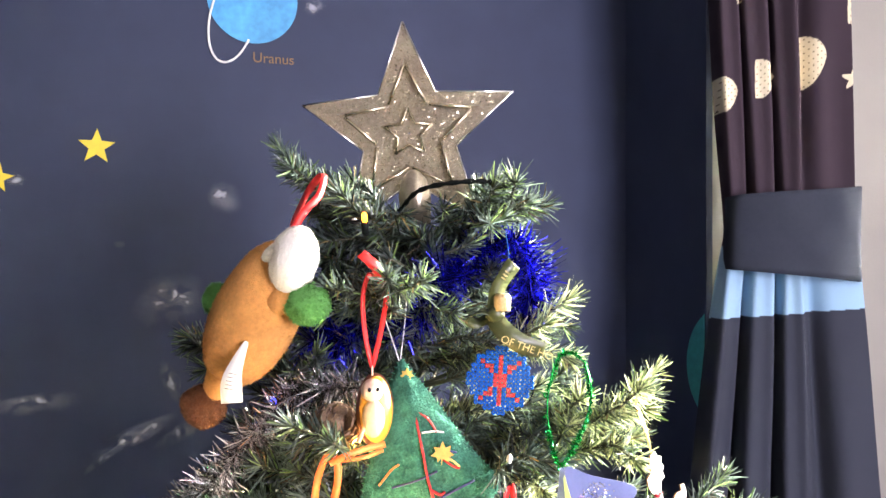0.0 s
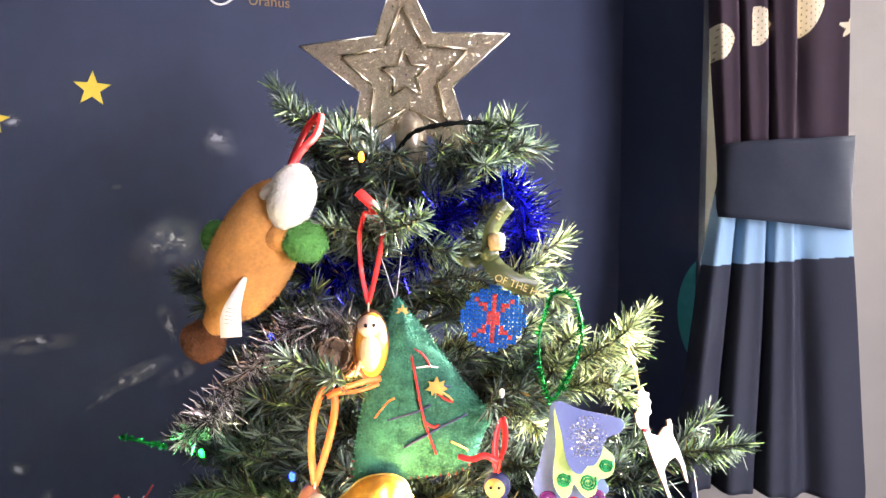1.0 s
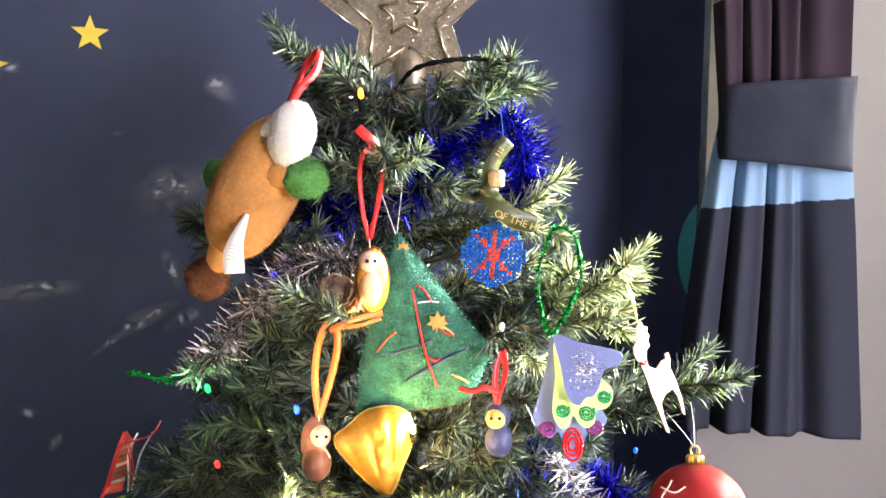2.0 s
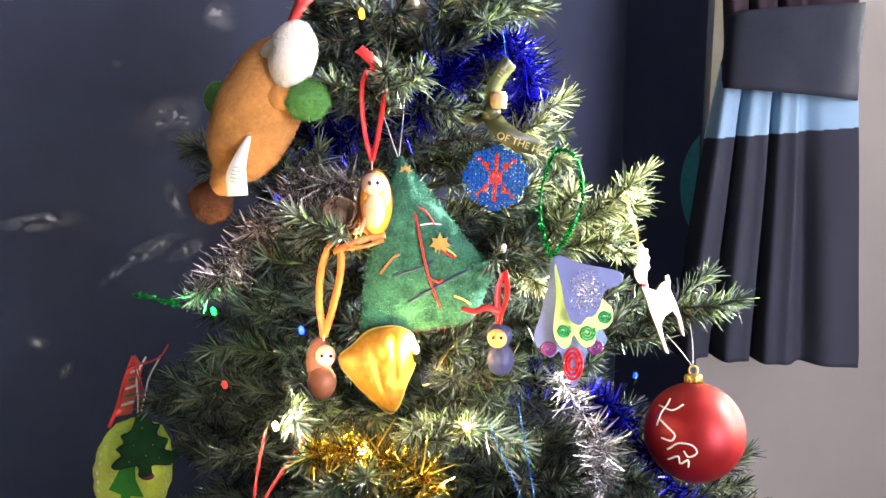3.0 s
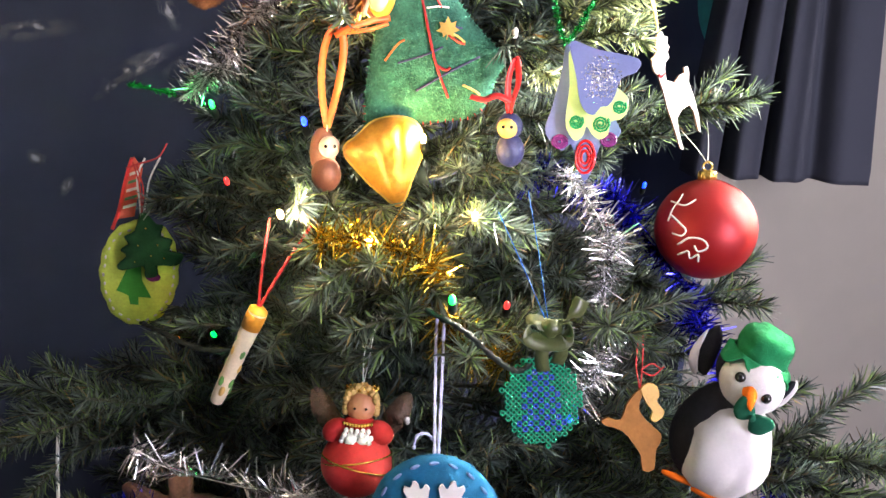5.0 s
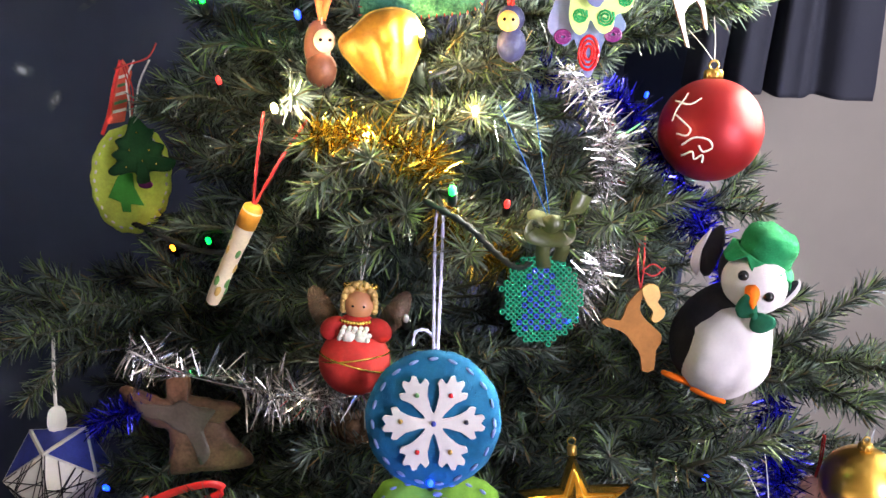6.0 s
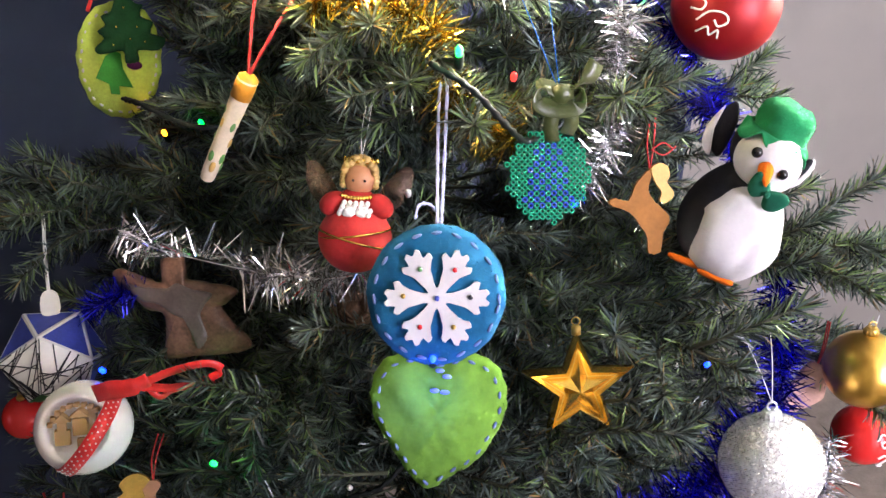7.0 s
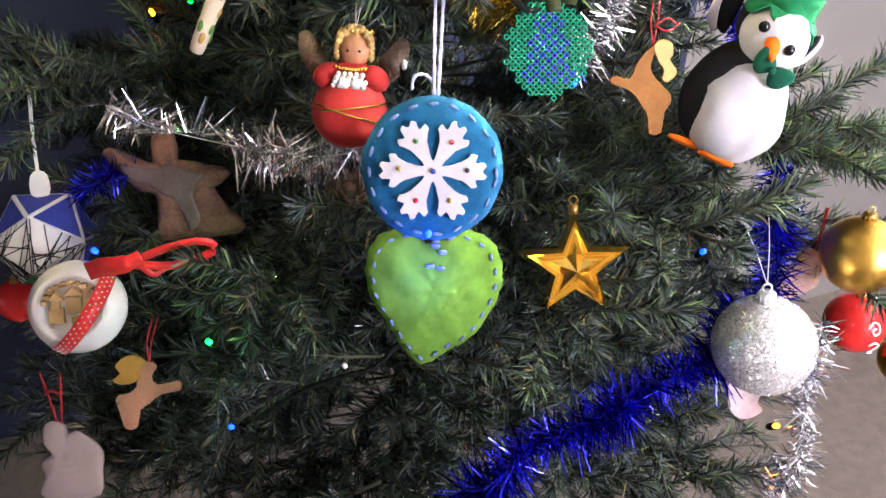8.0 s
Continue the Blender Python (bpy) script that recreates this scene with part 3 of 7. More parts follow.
def curtain_print(x, z):
    """The cloth's print: plum above, a light blue stripe, slate below, with pale planets and stars."""
    col = (0.042, 0.030, 0.038) if z > 1.50 else (0.25, 0.39, 0.52) if z > 1.400 + 0.08 * (x + 0.06) else (0.034, 0.037, 0.050)
    for cx, cz, r in ((0.006, 1.786, 0.034), (-0.060, 1.757, 0.024), (-0.112, 1.735, 0.022), (0.078, 1.882, 0.036)):
        drop = 1.0 * max(0, cz - z)
        if x > cx - 0.25 * r and math.hypot((x - cx) * (1 + 7 * drop), (z - cz) * (0.72 if z < cz else 1)) < r:
            dots = (math.sin(x * 620) * math.sin(z * 620 + 1)) > 0.82
            return (0.12, 0.09, 0.06) if dots else (0.66, 0.58, 0.40)
    for cx, cz, r in ((0.078, 1.752, 0.018), (-0.088, 1.87, 0.006)):
        a = math.atan2(x - cx, z - cz)
        k = abs(((a / (2 * math.pi / 5)) % 1) - 0.5) * 2
        if math.hypot(x - cx, z - cz) < r * (0.42 + 0.58 * k ** 1.6):
            return (0.66, 0.58, 0.40) if z > 1.3 else (0.42, 0.42, 0.45)
    return col


curtain = thing("curtain", pose(0.530, 1.272, 0, 0, 0, -3), "plum and slate printed curtain gathered by a tieback", "curtain")
bm = bmesh.new()
NF = 380
levels = [(1.05, 1.38, 40), (1.38, 1.42, 24), (1.42, 1.68, 36), (1.68, 1.94, 150), (1.94, 2.30, 40)]
HEIGHTS = [a + (b - a) * k / n for a, b, n in levels for k in range(n)] + [2.30]
NZ = len(HEIGHTS) - 1
grid = [[bm.verts.new(curtain_point(i / NF, HEIGHTS[j] - (0.012 * i / NF if j < 40 else 0))) for i in range(NF + 1)] for j in range(NZ + 1)]
for j in range(NZ):
    for i in range(NF):
        bm.faces.new((grid[j][i], grid[j][i + 1], grid[j + 1][i + 1], grid[j + 1][i]))
cloth = part("cloth", bm, CURTAIN, curtain)
attr = cloth.data.color_attributes.new("print", "FLOAT_COLOR", "POINT")
for k, v in enumerate(cloth.data.vertices):
    attr.data[k].color = (*curtain_print(v.co.x, v.co.z), 1)
thick = cloth.modifiers.new("thickness", "SOLIDIFY")
thick.thickness = 0.0012


def strip_sheet(name, rows, material, label, thick):
    bm = bmesh.new()
    rows = [[bm.verts.new(p) for p in r] for r in rows]
    for a, b in zip(rows, rows[1:]):
        for k in range(len(a) - 1):
            bm.faces.new((a[k], a[k + 1], b[k + 1], b[k]))
    ob = part(name, bm, material, curtain, label)
    ob.modifiers.new("thickness", "SOLIDIFY").thickness = thick


# dark side fold, widened in place of the shadow beside the curtain
rows = []
for j in range(60):
    z = 1.04 + (2.30 - 1.04) * j / 59
    a, b = curtain_edge(z)
    rows.append([Vector((b + dx, 0.030 + dy + 0.003 * math.sin(7 * z), z)) for dx, dy in ((-0.02, 0.0), (0.0, 0.004), (0.014, 0.014), (0.026, 0.034), (0.034, 0.060))])
strip_sheet("side_fold", rows, BAND, "side fold of the cloth, widened dark in place of shadow", 0.001)
rows = []
for j in range(15):
    v = j / 14
    ring = []
    for i in range(61):
        f = i / 60
        lo, hi = 1.470 - 0.018 * f + 0.002 * math.sin(6 * f), 1.577 + 0.016 * f
        x = -0.010 - 0.097 * math.cos(math.pi * f) * (1.0 + 0.01 * math.sin(5 * v + 3 * f))
        y = 0.012 - 0.052 * math.sin(math.pi * f) ** 0.45 + 0.004 * noise.noise((f * 5, v * 2, 7))
        ring.append(Vector((x, y, lo + (hi - lo) * v)))
    rows.append(ring)
strip_sheet("tieback", rows, BAND, "slate grey cotton tieback band", 0.004)

# ---- the tree ----
AXIS = Vector((-0.033, 0.835, 0))
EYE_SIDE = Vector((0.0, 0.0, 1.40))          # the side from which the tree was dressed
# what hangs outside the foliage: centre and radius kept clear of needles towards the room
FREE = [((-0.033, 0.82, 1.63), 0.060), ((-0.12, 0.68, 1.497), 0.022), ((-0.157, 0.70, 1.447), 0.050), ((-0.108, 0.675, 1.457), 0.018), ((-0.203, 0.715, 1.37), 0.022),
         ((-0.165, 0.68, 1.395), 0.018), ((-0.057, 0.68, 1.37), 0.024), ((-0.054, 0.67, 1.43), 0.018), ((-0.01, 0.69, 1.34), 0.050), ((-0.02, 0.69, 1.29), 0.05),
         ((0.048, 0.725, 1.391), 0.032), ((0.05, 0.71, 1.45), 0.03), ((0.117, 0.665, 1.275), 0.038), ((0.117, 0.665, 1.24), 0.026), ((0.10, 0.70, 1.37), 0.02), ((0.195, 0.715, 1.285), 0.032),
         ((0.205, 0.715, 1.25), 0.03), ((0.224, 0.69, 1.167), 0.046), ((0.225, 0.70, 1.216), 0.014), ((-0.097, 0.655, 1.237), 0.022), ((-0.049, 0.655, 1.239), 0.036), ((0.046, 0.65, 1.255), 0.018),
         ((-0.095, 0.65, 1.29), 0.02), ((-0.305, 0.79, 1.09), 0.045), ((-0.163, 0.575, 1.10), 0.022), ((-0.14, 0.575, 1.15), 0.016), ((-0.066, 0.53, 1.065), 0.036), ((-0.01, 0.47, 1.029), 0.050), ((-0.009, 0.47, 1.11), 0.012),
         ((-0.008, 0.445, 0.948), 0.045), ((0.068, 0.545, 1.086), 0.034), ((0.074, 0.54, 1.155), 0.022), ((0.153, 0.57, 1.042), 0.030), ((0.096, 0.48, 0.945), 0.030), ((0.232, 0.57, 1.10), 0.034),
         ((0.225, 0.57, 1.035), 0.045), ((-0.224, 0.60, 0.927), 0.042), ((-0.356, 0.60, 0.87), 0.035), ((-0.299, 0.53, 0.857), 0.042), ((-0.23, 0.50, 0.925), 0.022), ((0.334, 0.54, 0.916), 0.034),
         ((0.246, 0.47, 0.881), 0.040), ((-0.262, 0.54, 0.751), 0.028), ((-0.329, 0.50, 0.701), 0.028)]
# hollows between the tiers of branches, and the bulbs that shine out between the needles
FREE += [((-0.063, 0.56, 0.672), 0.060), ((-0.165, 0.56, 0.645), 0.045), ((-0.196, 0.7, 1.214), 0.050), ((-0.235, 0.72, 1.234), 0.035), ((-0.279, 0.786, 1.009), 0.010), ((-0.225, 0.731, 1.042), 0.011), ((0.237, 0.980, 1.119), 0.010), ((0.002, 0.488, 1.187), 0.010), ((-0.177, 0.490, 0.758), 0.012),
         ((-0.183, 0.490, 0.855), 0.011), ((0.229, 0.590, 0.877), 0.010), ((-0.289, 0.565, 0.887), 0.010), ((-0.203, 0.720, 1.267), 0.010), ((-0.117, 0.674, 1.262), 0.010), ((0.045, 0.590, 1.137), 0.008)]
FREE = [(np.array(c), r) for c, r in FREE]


def spread(z):
    return min(0.60, 0.085 + 0.46 * max(0.0, 1.58 - z))


def needles_mesh(name, starts, ways, lengths, width, rng):
    """Folded plastic blades, one for each start; built in one go."""
    n = len(starts)
    side = np.cross(ways, rng.normal(size=(n, 3)))
    side /= np.linalg.norm(side, axis=1)[:, None] + 1e-9
    nrm = np.cross(ways, side)
    w = (width * rng.uniform(0.75, 1.25, n))[:, None] / 2
    bend = rng.normal(0, 0.06, (n, 1)) * lengths[:, None] * nrm
    mid = starts + ways * lengths[:, None] * 0.55 + bend * 0.3
    end = starts + ways * lengths[:, None] + bend
    verts = np.stack([starts - side * w * 0.8, starts + side * w * 0.8, mid + side * w + nrm * w * 0.35, mid - side * w + nrm * w * 0.35,
                      end + side * w * 0.45, end - side * w * 0.45], 1).reshape(-1, 3)
    base = np.arange(n)[:, None] * 6
    loops = np.concatenate([base + np.array([0, 1, 2, 3]), base + np.array([3, 2, 4, 5])], 1).reshape(-1)
    me = bpy.data.meshes.new(name)
    me.vertices.add(n * 6)
    me.vertices.foreach_set("co", verts.ravel().astype(np.float32))
    me.loops.add(n * 8)
    me.loops.foreach_set("vertex_index", loops.astype(np.int32))
    me.polygons.add(n * 2)
    me.polygons.foreach_set("loop_start", (np.arange(n * 2) * 4).astype(np.int32))
    me.update(calc_edges=True)
    return me


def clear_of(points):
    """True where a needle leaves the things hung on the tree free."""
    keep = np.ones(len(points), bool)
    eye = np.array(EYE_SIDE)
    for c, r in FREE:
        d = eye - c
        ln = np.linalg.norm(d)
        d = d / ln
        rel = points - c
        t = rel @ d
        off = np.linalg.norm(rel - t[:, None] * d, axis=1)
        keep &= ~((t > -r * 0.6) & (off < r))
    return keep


tree = thing("christmas_tree", pose(AXIS.x, AXIS.y, 0), "green artificial Christmas tree with wired plastic branches", "tree")
bm = bmesh.new()
lathe(bm, [(0.016, 0.02), (0.016, 0.9), (0.012, 1.2), (0.008, 1.5), (0.005, 1.60)], 14)
part("trunk", bm, TRUNK, tree, "dark green metal pole")
bm = bmesh.new()
for k in range(4):
    a = math.pi / 4 + k * math.pi / 2
    tube(bm, [(0, 0, 0.09), (0.12 * math.cos(a), 0.12 * math.sin(a), 0.05), (0.26 * math.cos(a), 0.26 * math.sin(a), 0.010)], 0.010, 8)
part("tree_stand", bm, TRUNK, tree, "dark metal stand on the carpet")
RNG = np.random.default_rng(11)


def branch(start, tip, twigs, density, droop=0.02, twig_len=0.10, seed=0, light=0.1):
    """A wired branch from the pole to its tip with side twigs, its needles a mesh under it."""
    rng = np.random.default_rng(1000 + seed)
    start, tip = np.array(start, float), np.array(tip, float)
    d = tip - start
    ln = np.linalg.norm(d)
    ways, lines = [], []
    ctrl = start + d * 0.55 + np.array((0, 0, -droop))
    ts = np.linspace(0, 1, 9)[:, None]
    main = (1 - ts) ** 2 * start + 2 * ts * (1 - ts) * ctrl + ts ** 2 * tip
    lines.append((main, 0.25))
    up = np.array((0, 0, 1.0))
    for k in range(twigs):
        t = 0.28 + 0.64 * (k + rng.uniform(0, 0.6)) / max(1, twigs)
        p = (1 - t) ** 2 * start + 2 * t * (1 - t) * ctrl + t ** 2 * tip
        tang = 2 * (1 - t) * (ctrl - start) + 2 * t * (tip - ctrl)
        tang /= np.linalg.norm(tang)
        lat = np.cross(tang, up)
        lat /= np.linalg.norm(lat) + 1e-9
        w = tang * rng.uniform(0.6, 1.0) + lat * (1 if k % 2 else -1) * rng.uniform(0.5, 0.9) + up * rng.uniform(-0.35, 0.45)
        w /= np.linalg.norm(w)
        L = min(twig_len * rng.uniform(0.7, 1.2), 0.6 * ln * (1.1 - t) + 0.022)
        e = p + w * L + up * rng.uniform(-0.01, 0.012)
        lines.append((np.stack([p, p + w * L * 0.5 + up * 0.003, e]), 0.0))
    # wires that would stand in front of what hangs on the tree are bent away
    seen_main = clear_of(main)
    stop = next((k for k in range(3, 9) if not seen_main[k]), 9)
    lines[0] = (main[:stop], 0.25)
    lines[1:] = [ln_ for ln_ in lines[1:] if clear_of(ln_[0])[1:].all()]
    bm = bmesh.new()
    S, W, L = [], [], []
    for pts, skip in lines:
        tube(bm, [Vector(q) for q in pts], [0.0022 - 0.001 * i / len(pts) for i in range(len(pts))], 5)
        seg = np.linalg.norm(np.diff(pts, axis=0), axis=1)
        cum = np.concatenate([[0], np.cumsum(seg)])
        n = int(density * cum[-1] * (1 - skip))
        if n < 2:
            continue
        pos = rng.uniform(skip, 1, n) * cum[-1]
        # a tuft at the end of each twig
        tuft = max(3, int(density * 0.012))
        pos = np.concatenate([pos, np.full(tuft, cum[-1] * 0.995)])
        n = len(pos)
        q = np.stack([np.interp(pos, cum, pts[:, i]) for i in range(3)], 1)
        idx = np.clip(np.searchsorted(cum, pos) - 1, 0, len(seg) - 1)
        tan = np.diff(pts, axis=0)[idx] / seg[idx][:, None]
        rad = np.cross(tan, rng.normal(size=(n, 3)))
        rad /= np.linalg.norm(rad, axis=1)[:, None] + 1e-9
        lean = np.radians(rng.normal(48, 14, n))
        lean[-tuft:] = np.radians(rng.uniform(5, 45, tuft))
        S.append(q)
        W.append(tan * np.cos(lean)[:, None] + rad * np.sin(lean)[:, None])
        L.append(np.clip(rng.normal(0.0185, 0.0036, n), 0.009, 0.028))
    ob = part("branch", bm, TWIG, tree)
    ob.matrix_parent_inverse = Matrix.Translation(-AXIS)
    S, W, L = np.concatenate(S), np.concatenate(W), np.concatenate(L)
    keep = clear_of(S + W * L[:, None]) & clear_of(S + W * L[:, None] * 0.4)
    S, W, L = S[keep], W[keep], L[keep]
    if len(S) > 3:
        me = needles_mesh("needles", S, W, L, 0.0014, rng)
        # a light share over 0.4 takes the colour with painted-in sun
        for m in (NEEDLE, NEEDLE_SUNLIT if light > 0.4 else NEEDLE_TIP, NEEDLE_BROWN):
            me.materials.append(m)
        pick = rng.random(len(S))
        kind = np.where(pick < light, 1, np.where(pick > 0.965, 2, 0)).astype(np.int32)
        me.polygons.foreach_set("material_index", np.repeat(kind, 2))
        nd = new("needles", me)
        nd.parent = ob
    return ob


# branches whose ends stand out, then the rings of branches round the pole
TIPS = [(-0.138, 0.790, 1.572), (0.074, 0.760, 1.540), (-0.043, 0.655, 1.478), (0.076, 0.790, 1.493), (0.172, 0.735, 1.362), (0.165, 0.745, 1.335), (-0.247, 0.840, 1.412), (-0.082, 0.645, 1.352),
        (-0.252, 0.690, 1.250), (-0.127, 0.581, 1.231), (0.021, 0.600, 1.207), (0.306, 0.797, 1.065), (-0.377, 0.650, 1.005), (-0.42, 0.66, 0.98), (0.33, 0.545, 0.995),
        (0.38, 0.57, 1.0), (0.100, 0.415, 0.925), (0.276, 0.790, 1.255), (-0.10, 0.82, 1.49), (0.05, 0.74, 1.525), (-0.06, 0.72, 1.525), (-0.03, 0.545, 1.15), (0.20, 0.46, 0.975), (-0.33, 0.55, 0.90), (0.08, 0.69, 1.385),
        (0.084, 0.72, 1.435), (-0.12, 0.70, 1.40), (-0.055, 0.560, 1.185), (0.015, 0.52, 1.13), (0.14, 0.58, 1.12), (0.36, 0.56, 0.90), (-0.15, 0.49, 0.90)]
for k, tip in enumerate(TIPS):
    r = math.hypot(tip[0] - AXIS.x, tip[1] - AXIS.y)
    # upper right branches get their sun from paler needle colour
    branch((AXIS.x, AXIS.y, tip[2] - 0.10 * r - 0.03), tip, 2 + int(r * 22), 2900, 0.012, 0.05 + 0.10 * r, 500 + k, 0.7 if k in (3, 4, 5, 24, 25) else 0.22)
# a short leader behind the star, sun painted in with paler needles
branch((AXIS.x, AXIS.y + 0.012, 1.55), (AXIS.x + 0.004, AXIS.y + 0.012, 1.70), 0, 1500, 0, 0.05, 499, 0.5)
count = 0
for lev in range(22):
    z = 0.42 + lev * 0.053
    R = spread(z)
    n = int(6 + 24 * R)
    for k in range(n):
        a = 2 * math.pi * (k + 0.5 * (lev % 2)) / n + RNG.uniform(-0.2, 0.2)
        r = R * RNG.uniform(0.66, 0.92)
        front = math.sin(a) < 0.35
        tip = (AXIS.x + r * math.cos(a), AXIS.y + r * math.sin(a), z + RNG.uniform(-0.02, 0.03))
        seen = front and z > 0.55
        branch((AXIS.x, AXIS.y, z - 0.05 - 0.10 * r), tip, int(4 + r * 16) if seen else int(2 + r * 6), 1950 if seen else 600, 0.015, 0.055 + 0.08 * r, count, 0.10)
        count += 1

# ---- the star on top ----
top = thing("tree_topper", pose(-0.0325, 0.820, 1.611, 2, -3.3, -3), "champagne glitter star topper on the tree", "tree topper")


def star_frame(bm, r_out, r_in, y, thick, inner=0.44):
    """A flat star with a star-shaped hole."""
    a, b = star2(r_out, inner), star2(r_in, inner)
    for yy in (y - thick / 2, y + thick / 2):
        va = [bm.verts.new((x, yy, z)) for x, z in a]
        vb = [bm.verts.new((x, yy, z)) for x, z in b]
        for k in range(10):
            bm.faces.new((va[k], va[(k + 1) % 10], vb[(k + 1) % 10], vb[k]))
        if yy < y:
            fa, fb = va, vb
    for u, w in ((fa, va), (fb, vb)):
        for k in range(10):
            bm.faces.new((u[k], w[k], w[(k + 1) % 10], u[(k + 1) % 10]))
    return bm


part("star_rim", star_frame(bmesh.new(), 0.106, 0.072, 0, 0.006), GOLD_GLITTER, top, smooth=False)
part("star_plate", star_frame(bmesh.new(), 0.0715, 0.002, 0.0015, 0.003), GOLD_GLITTER, top, smooth=False)
bm = bmesh.new()
for k in range(5):
    for side in (-1, 1):
        a0 = 2 * math.pi * k / 5
        p, q = Vector((math.sin(a0), 0, math.cos(a0))) * 0.066, Vector((math.sin(a0 + side * math.pi / 5), 0, math.cos(a0 + side * math.pi / 5))) * 0.032
        tube(bm, [p.lerp(q, 0.06) + Vector((0, -0.004, 0)), p.lerp(q, 0.95) + Vector((0, -0.004, 0))], 0.0016, 8)
part("raised_line", bm, CHAMPAGNE, top, "shiny raised line round the star")
bm = bmesh.new()
for k in range(5):
    tube(bm, [Vector((math.sin(2 * math.pi * (k + j) / 5), 0, math.cos(2 * math.pi * (k + j) / 5))) * rr + Vector((0, -0.003, 0)) for j, rr in ((0, 0.024), (0.5, 0.011), (1, 0.024))], 0.0014, 6)
part("small_star", bm, CHAMPAGNE, top, "small pierced star in the middle")
part("cone_socket", lathe(bmesh.new(), [(0.014, -0.088), (0.0155, -0.060), (0.012, -0.045), (0.006, -0.037), (0.001, -0.035)], 24, Matrix.Translation((0.002, -0.004, 0))), GOLD_GLITTER, top, "glittered cone socket")
bm = bmesh.new()
rim = star2(0.106, 0.44)
for (x0, z0), (x1, z1) in zip(rim, rim[1:] + rim[:1]):
    tube(bm, [Vector((x0, -0.003, z0)), Vector((x1, -0.003, z1))], 0.0009, 6)
part("edge_line", bm, FLAKE, top, "bright silver edge of the star")



def flakes(parent, places, size, material, seed):
    """Loose glitter flakes stuck to a surface: places are points with their outward way."""
    rng = random.Random(seed)
    vs, fs = [], []
    for p, way in places:
        w = (way + 0.42 * Vector([rng.gauss(0, 1) for _ in range(3)])).normalized()
        a = w.orthogonal().normalized()
        a.rotate(Matrix.Rotation(rng.uniform(0, 6.28), 3, w))
        b, r = w.cross(a), size * rng.uniform(0.6, 1.2)
        n = len(vs)
        vs += [p + way * size * 0.25 + r * (math.cos(t) * a + math.sin(t) * b) for t in (0, 1.57, 3.14, 4.71)]
        fs.append((n, n + 1, n + 2, n + 3))
    me = bpy.data.meshes.new("glitter")
    me.from_pydata(vs, [], fs)
    me.materials.append(material)
    ob = new("glitter", me)
    ob.parent = parent
    ob["kind"] = "stuff"


def star_reach(a, r, inner=0.44):
    """How far a star reaches in the direction a from its upper point."""
    k = abs(((a / (2 * math.pi / 5) + 0.5) % 1) - 0.5) * 2
    p, q = Vector((0, r)), Vector((math.sin(math.pi / 5), math.cos(math.pi / 5))) * r * inner
    d = Vector((math.sin(k * math.pi / 5), math.cos(k * math.pi / 5)))
    e = q - p
    den = d.x * e.y - d.y * e.x
    return (p.x * e.y - p.y * e.x) / den


rnd = random.Random(17)
places = []
while len(places) < 5200:
    x, z = rnd.uniform(-0.106, 0.106), rnd.uniform(-0.09, 0.106)
    a, d = math.atan2(x, z), math.hypot(x, z)
    if d < star_reach(a, 0.1045) and not star_reach(a, 0.0705) < d < star_reach(a, 0.0735):
        places.append((Vector((x, -0.003 if d > star_reach(a, 0.072) else 0.0, z)), Vector((0, -1, 0))))
flakes(top, places[::2], 0.0007, FLAKE_WARM, 18)

# ---- soft toys ----
def fuzz(bm_src, length, count, seed, flow=(0, 0, -1)):
    """Short pile standing on a body: thin blades from its faces."""
    rng = random.Random(seed)
    faces = list(bm_src.faces)
    areas = [f.calc_area() for f in faces]
    bm = bmesh.new()
    flow = Vector(flow)
    for f in rng.choices(faces, areas, k=count):
        vs = [v.co for v in f.verts]
        a, b = rng.random(), rng.random()
        if a + b > 1:
            a, b = 1 - a, 1 - b
        p = vs[0] + a * (vs[1] - vs[0]) + b * (vs[2] - vs[0])
        nrm = (f.normal + 0.55 * flow + 0.5 * Vector([rng.gauss(0, 0.5) for _ in range(3)])).normalized()
        s = nrm.orthogonal().normalized() * 0.00022
        s.rotate(Matrix.Rotation(rng.uniform(0, 6.28), 3, nrm))
        q = p + nrm * length * rng.uniform(0.6, 1.3)
        bm.faces.new((bm.verts.new(p - s), bm.verts.new(p + s), bm.verts.new(q)))
    return bm


def furry(name, bm, material, parent, length, count, seed, flow=(0, 0, -1), label=""):
    bmesh.ops.recalc_face_normals(bm, faces=bm.faces)
    bm.normal_update()
    pile = fuzz(bm, length, count, seed, flow)
    ob = part(name, bm, material, parent, label)
    part("fur", pile, material, ob)
    return ob


C0 = Vector((-0.157, 0.700, 1.447))
toy = thing("plush_toy", Matrix.Translation(C0), "tan plush toy hung head up by a red ribbon", "soft toy")


def rel(x, y, z):
    return Vector((x, y, z)) - C0


body_axis = axis_frame(rel(-0.181, 0.712, 1.393), rel(-0.119, 0.686, 1.510))
prof = [(0.002, 0.0), (0.018, 0.004), (0.0285, 0.020), (0.0345, 0.045), (0.0345, 0.070), (0.0305, 0.093), (0.024, 0.112), (0.013, 0.124), (0.002, 0.128)]
prof = [(p.x, p.z) for p in smooth_line([(r, 0, z) for r, z in prof], 3)]
furry("body", lathe(bmesh.new(), prof, 36, body_axis), FUR_TAN, toy, 0.0016, 9000, 3, (0.3, 0, -0.6))
bm = ball(bmesh.new(), rel(-0.1165, 0.669, 1.491), (0.0185, 0.0205, 0.0275), 28, 18, pose(0, 0, 0, 0, 12, 0), lumps=0.08)
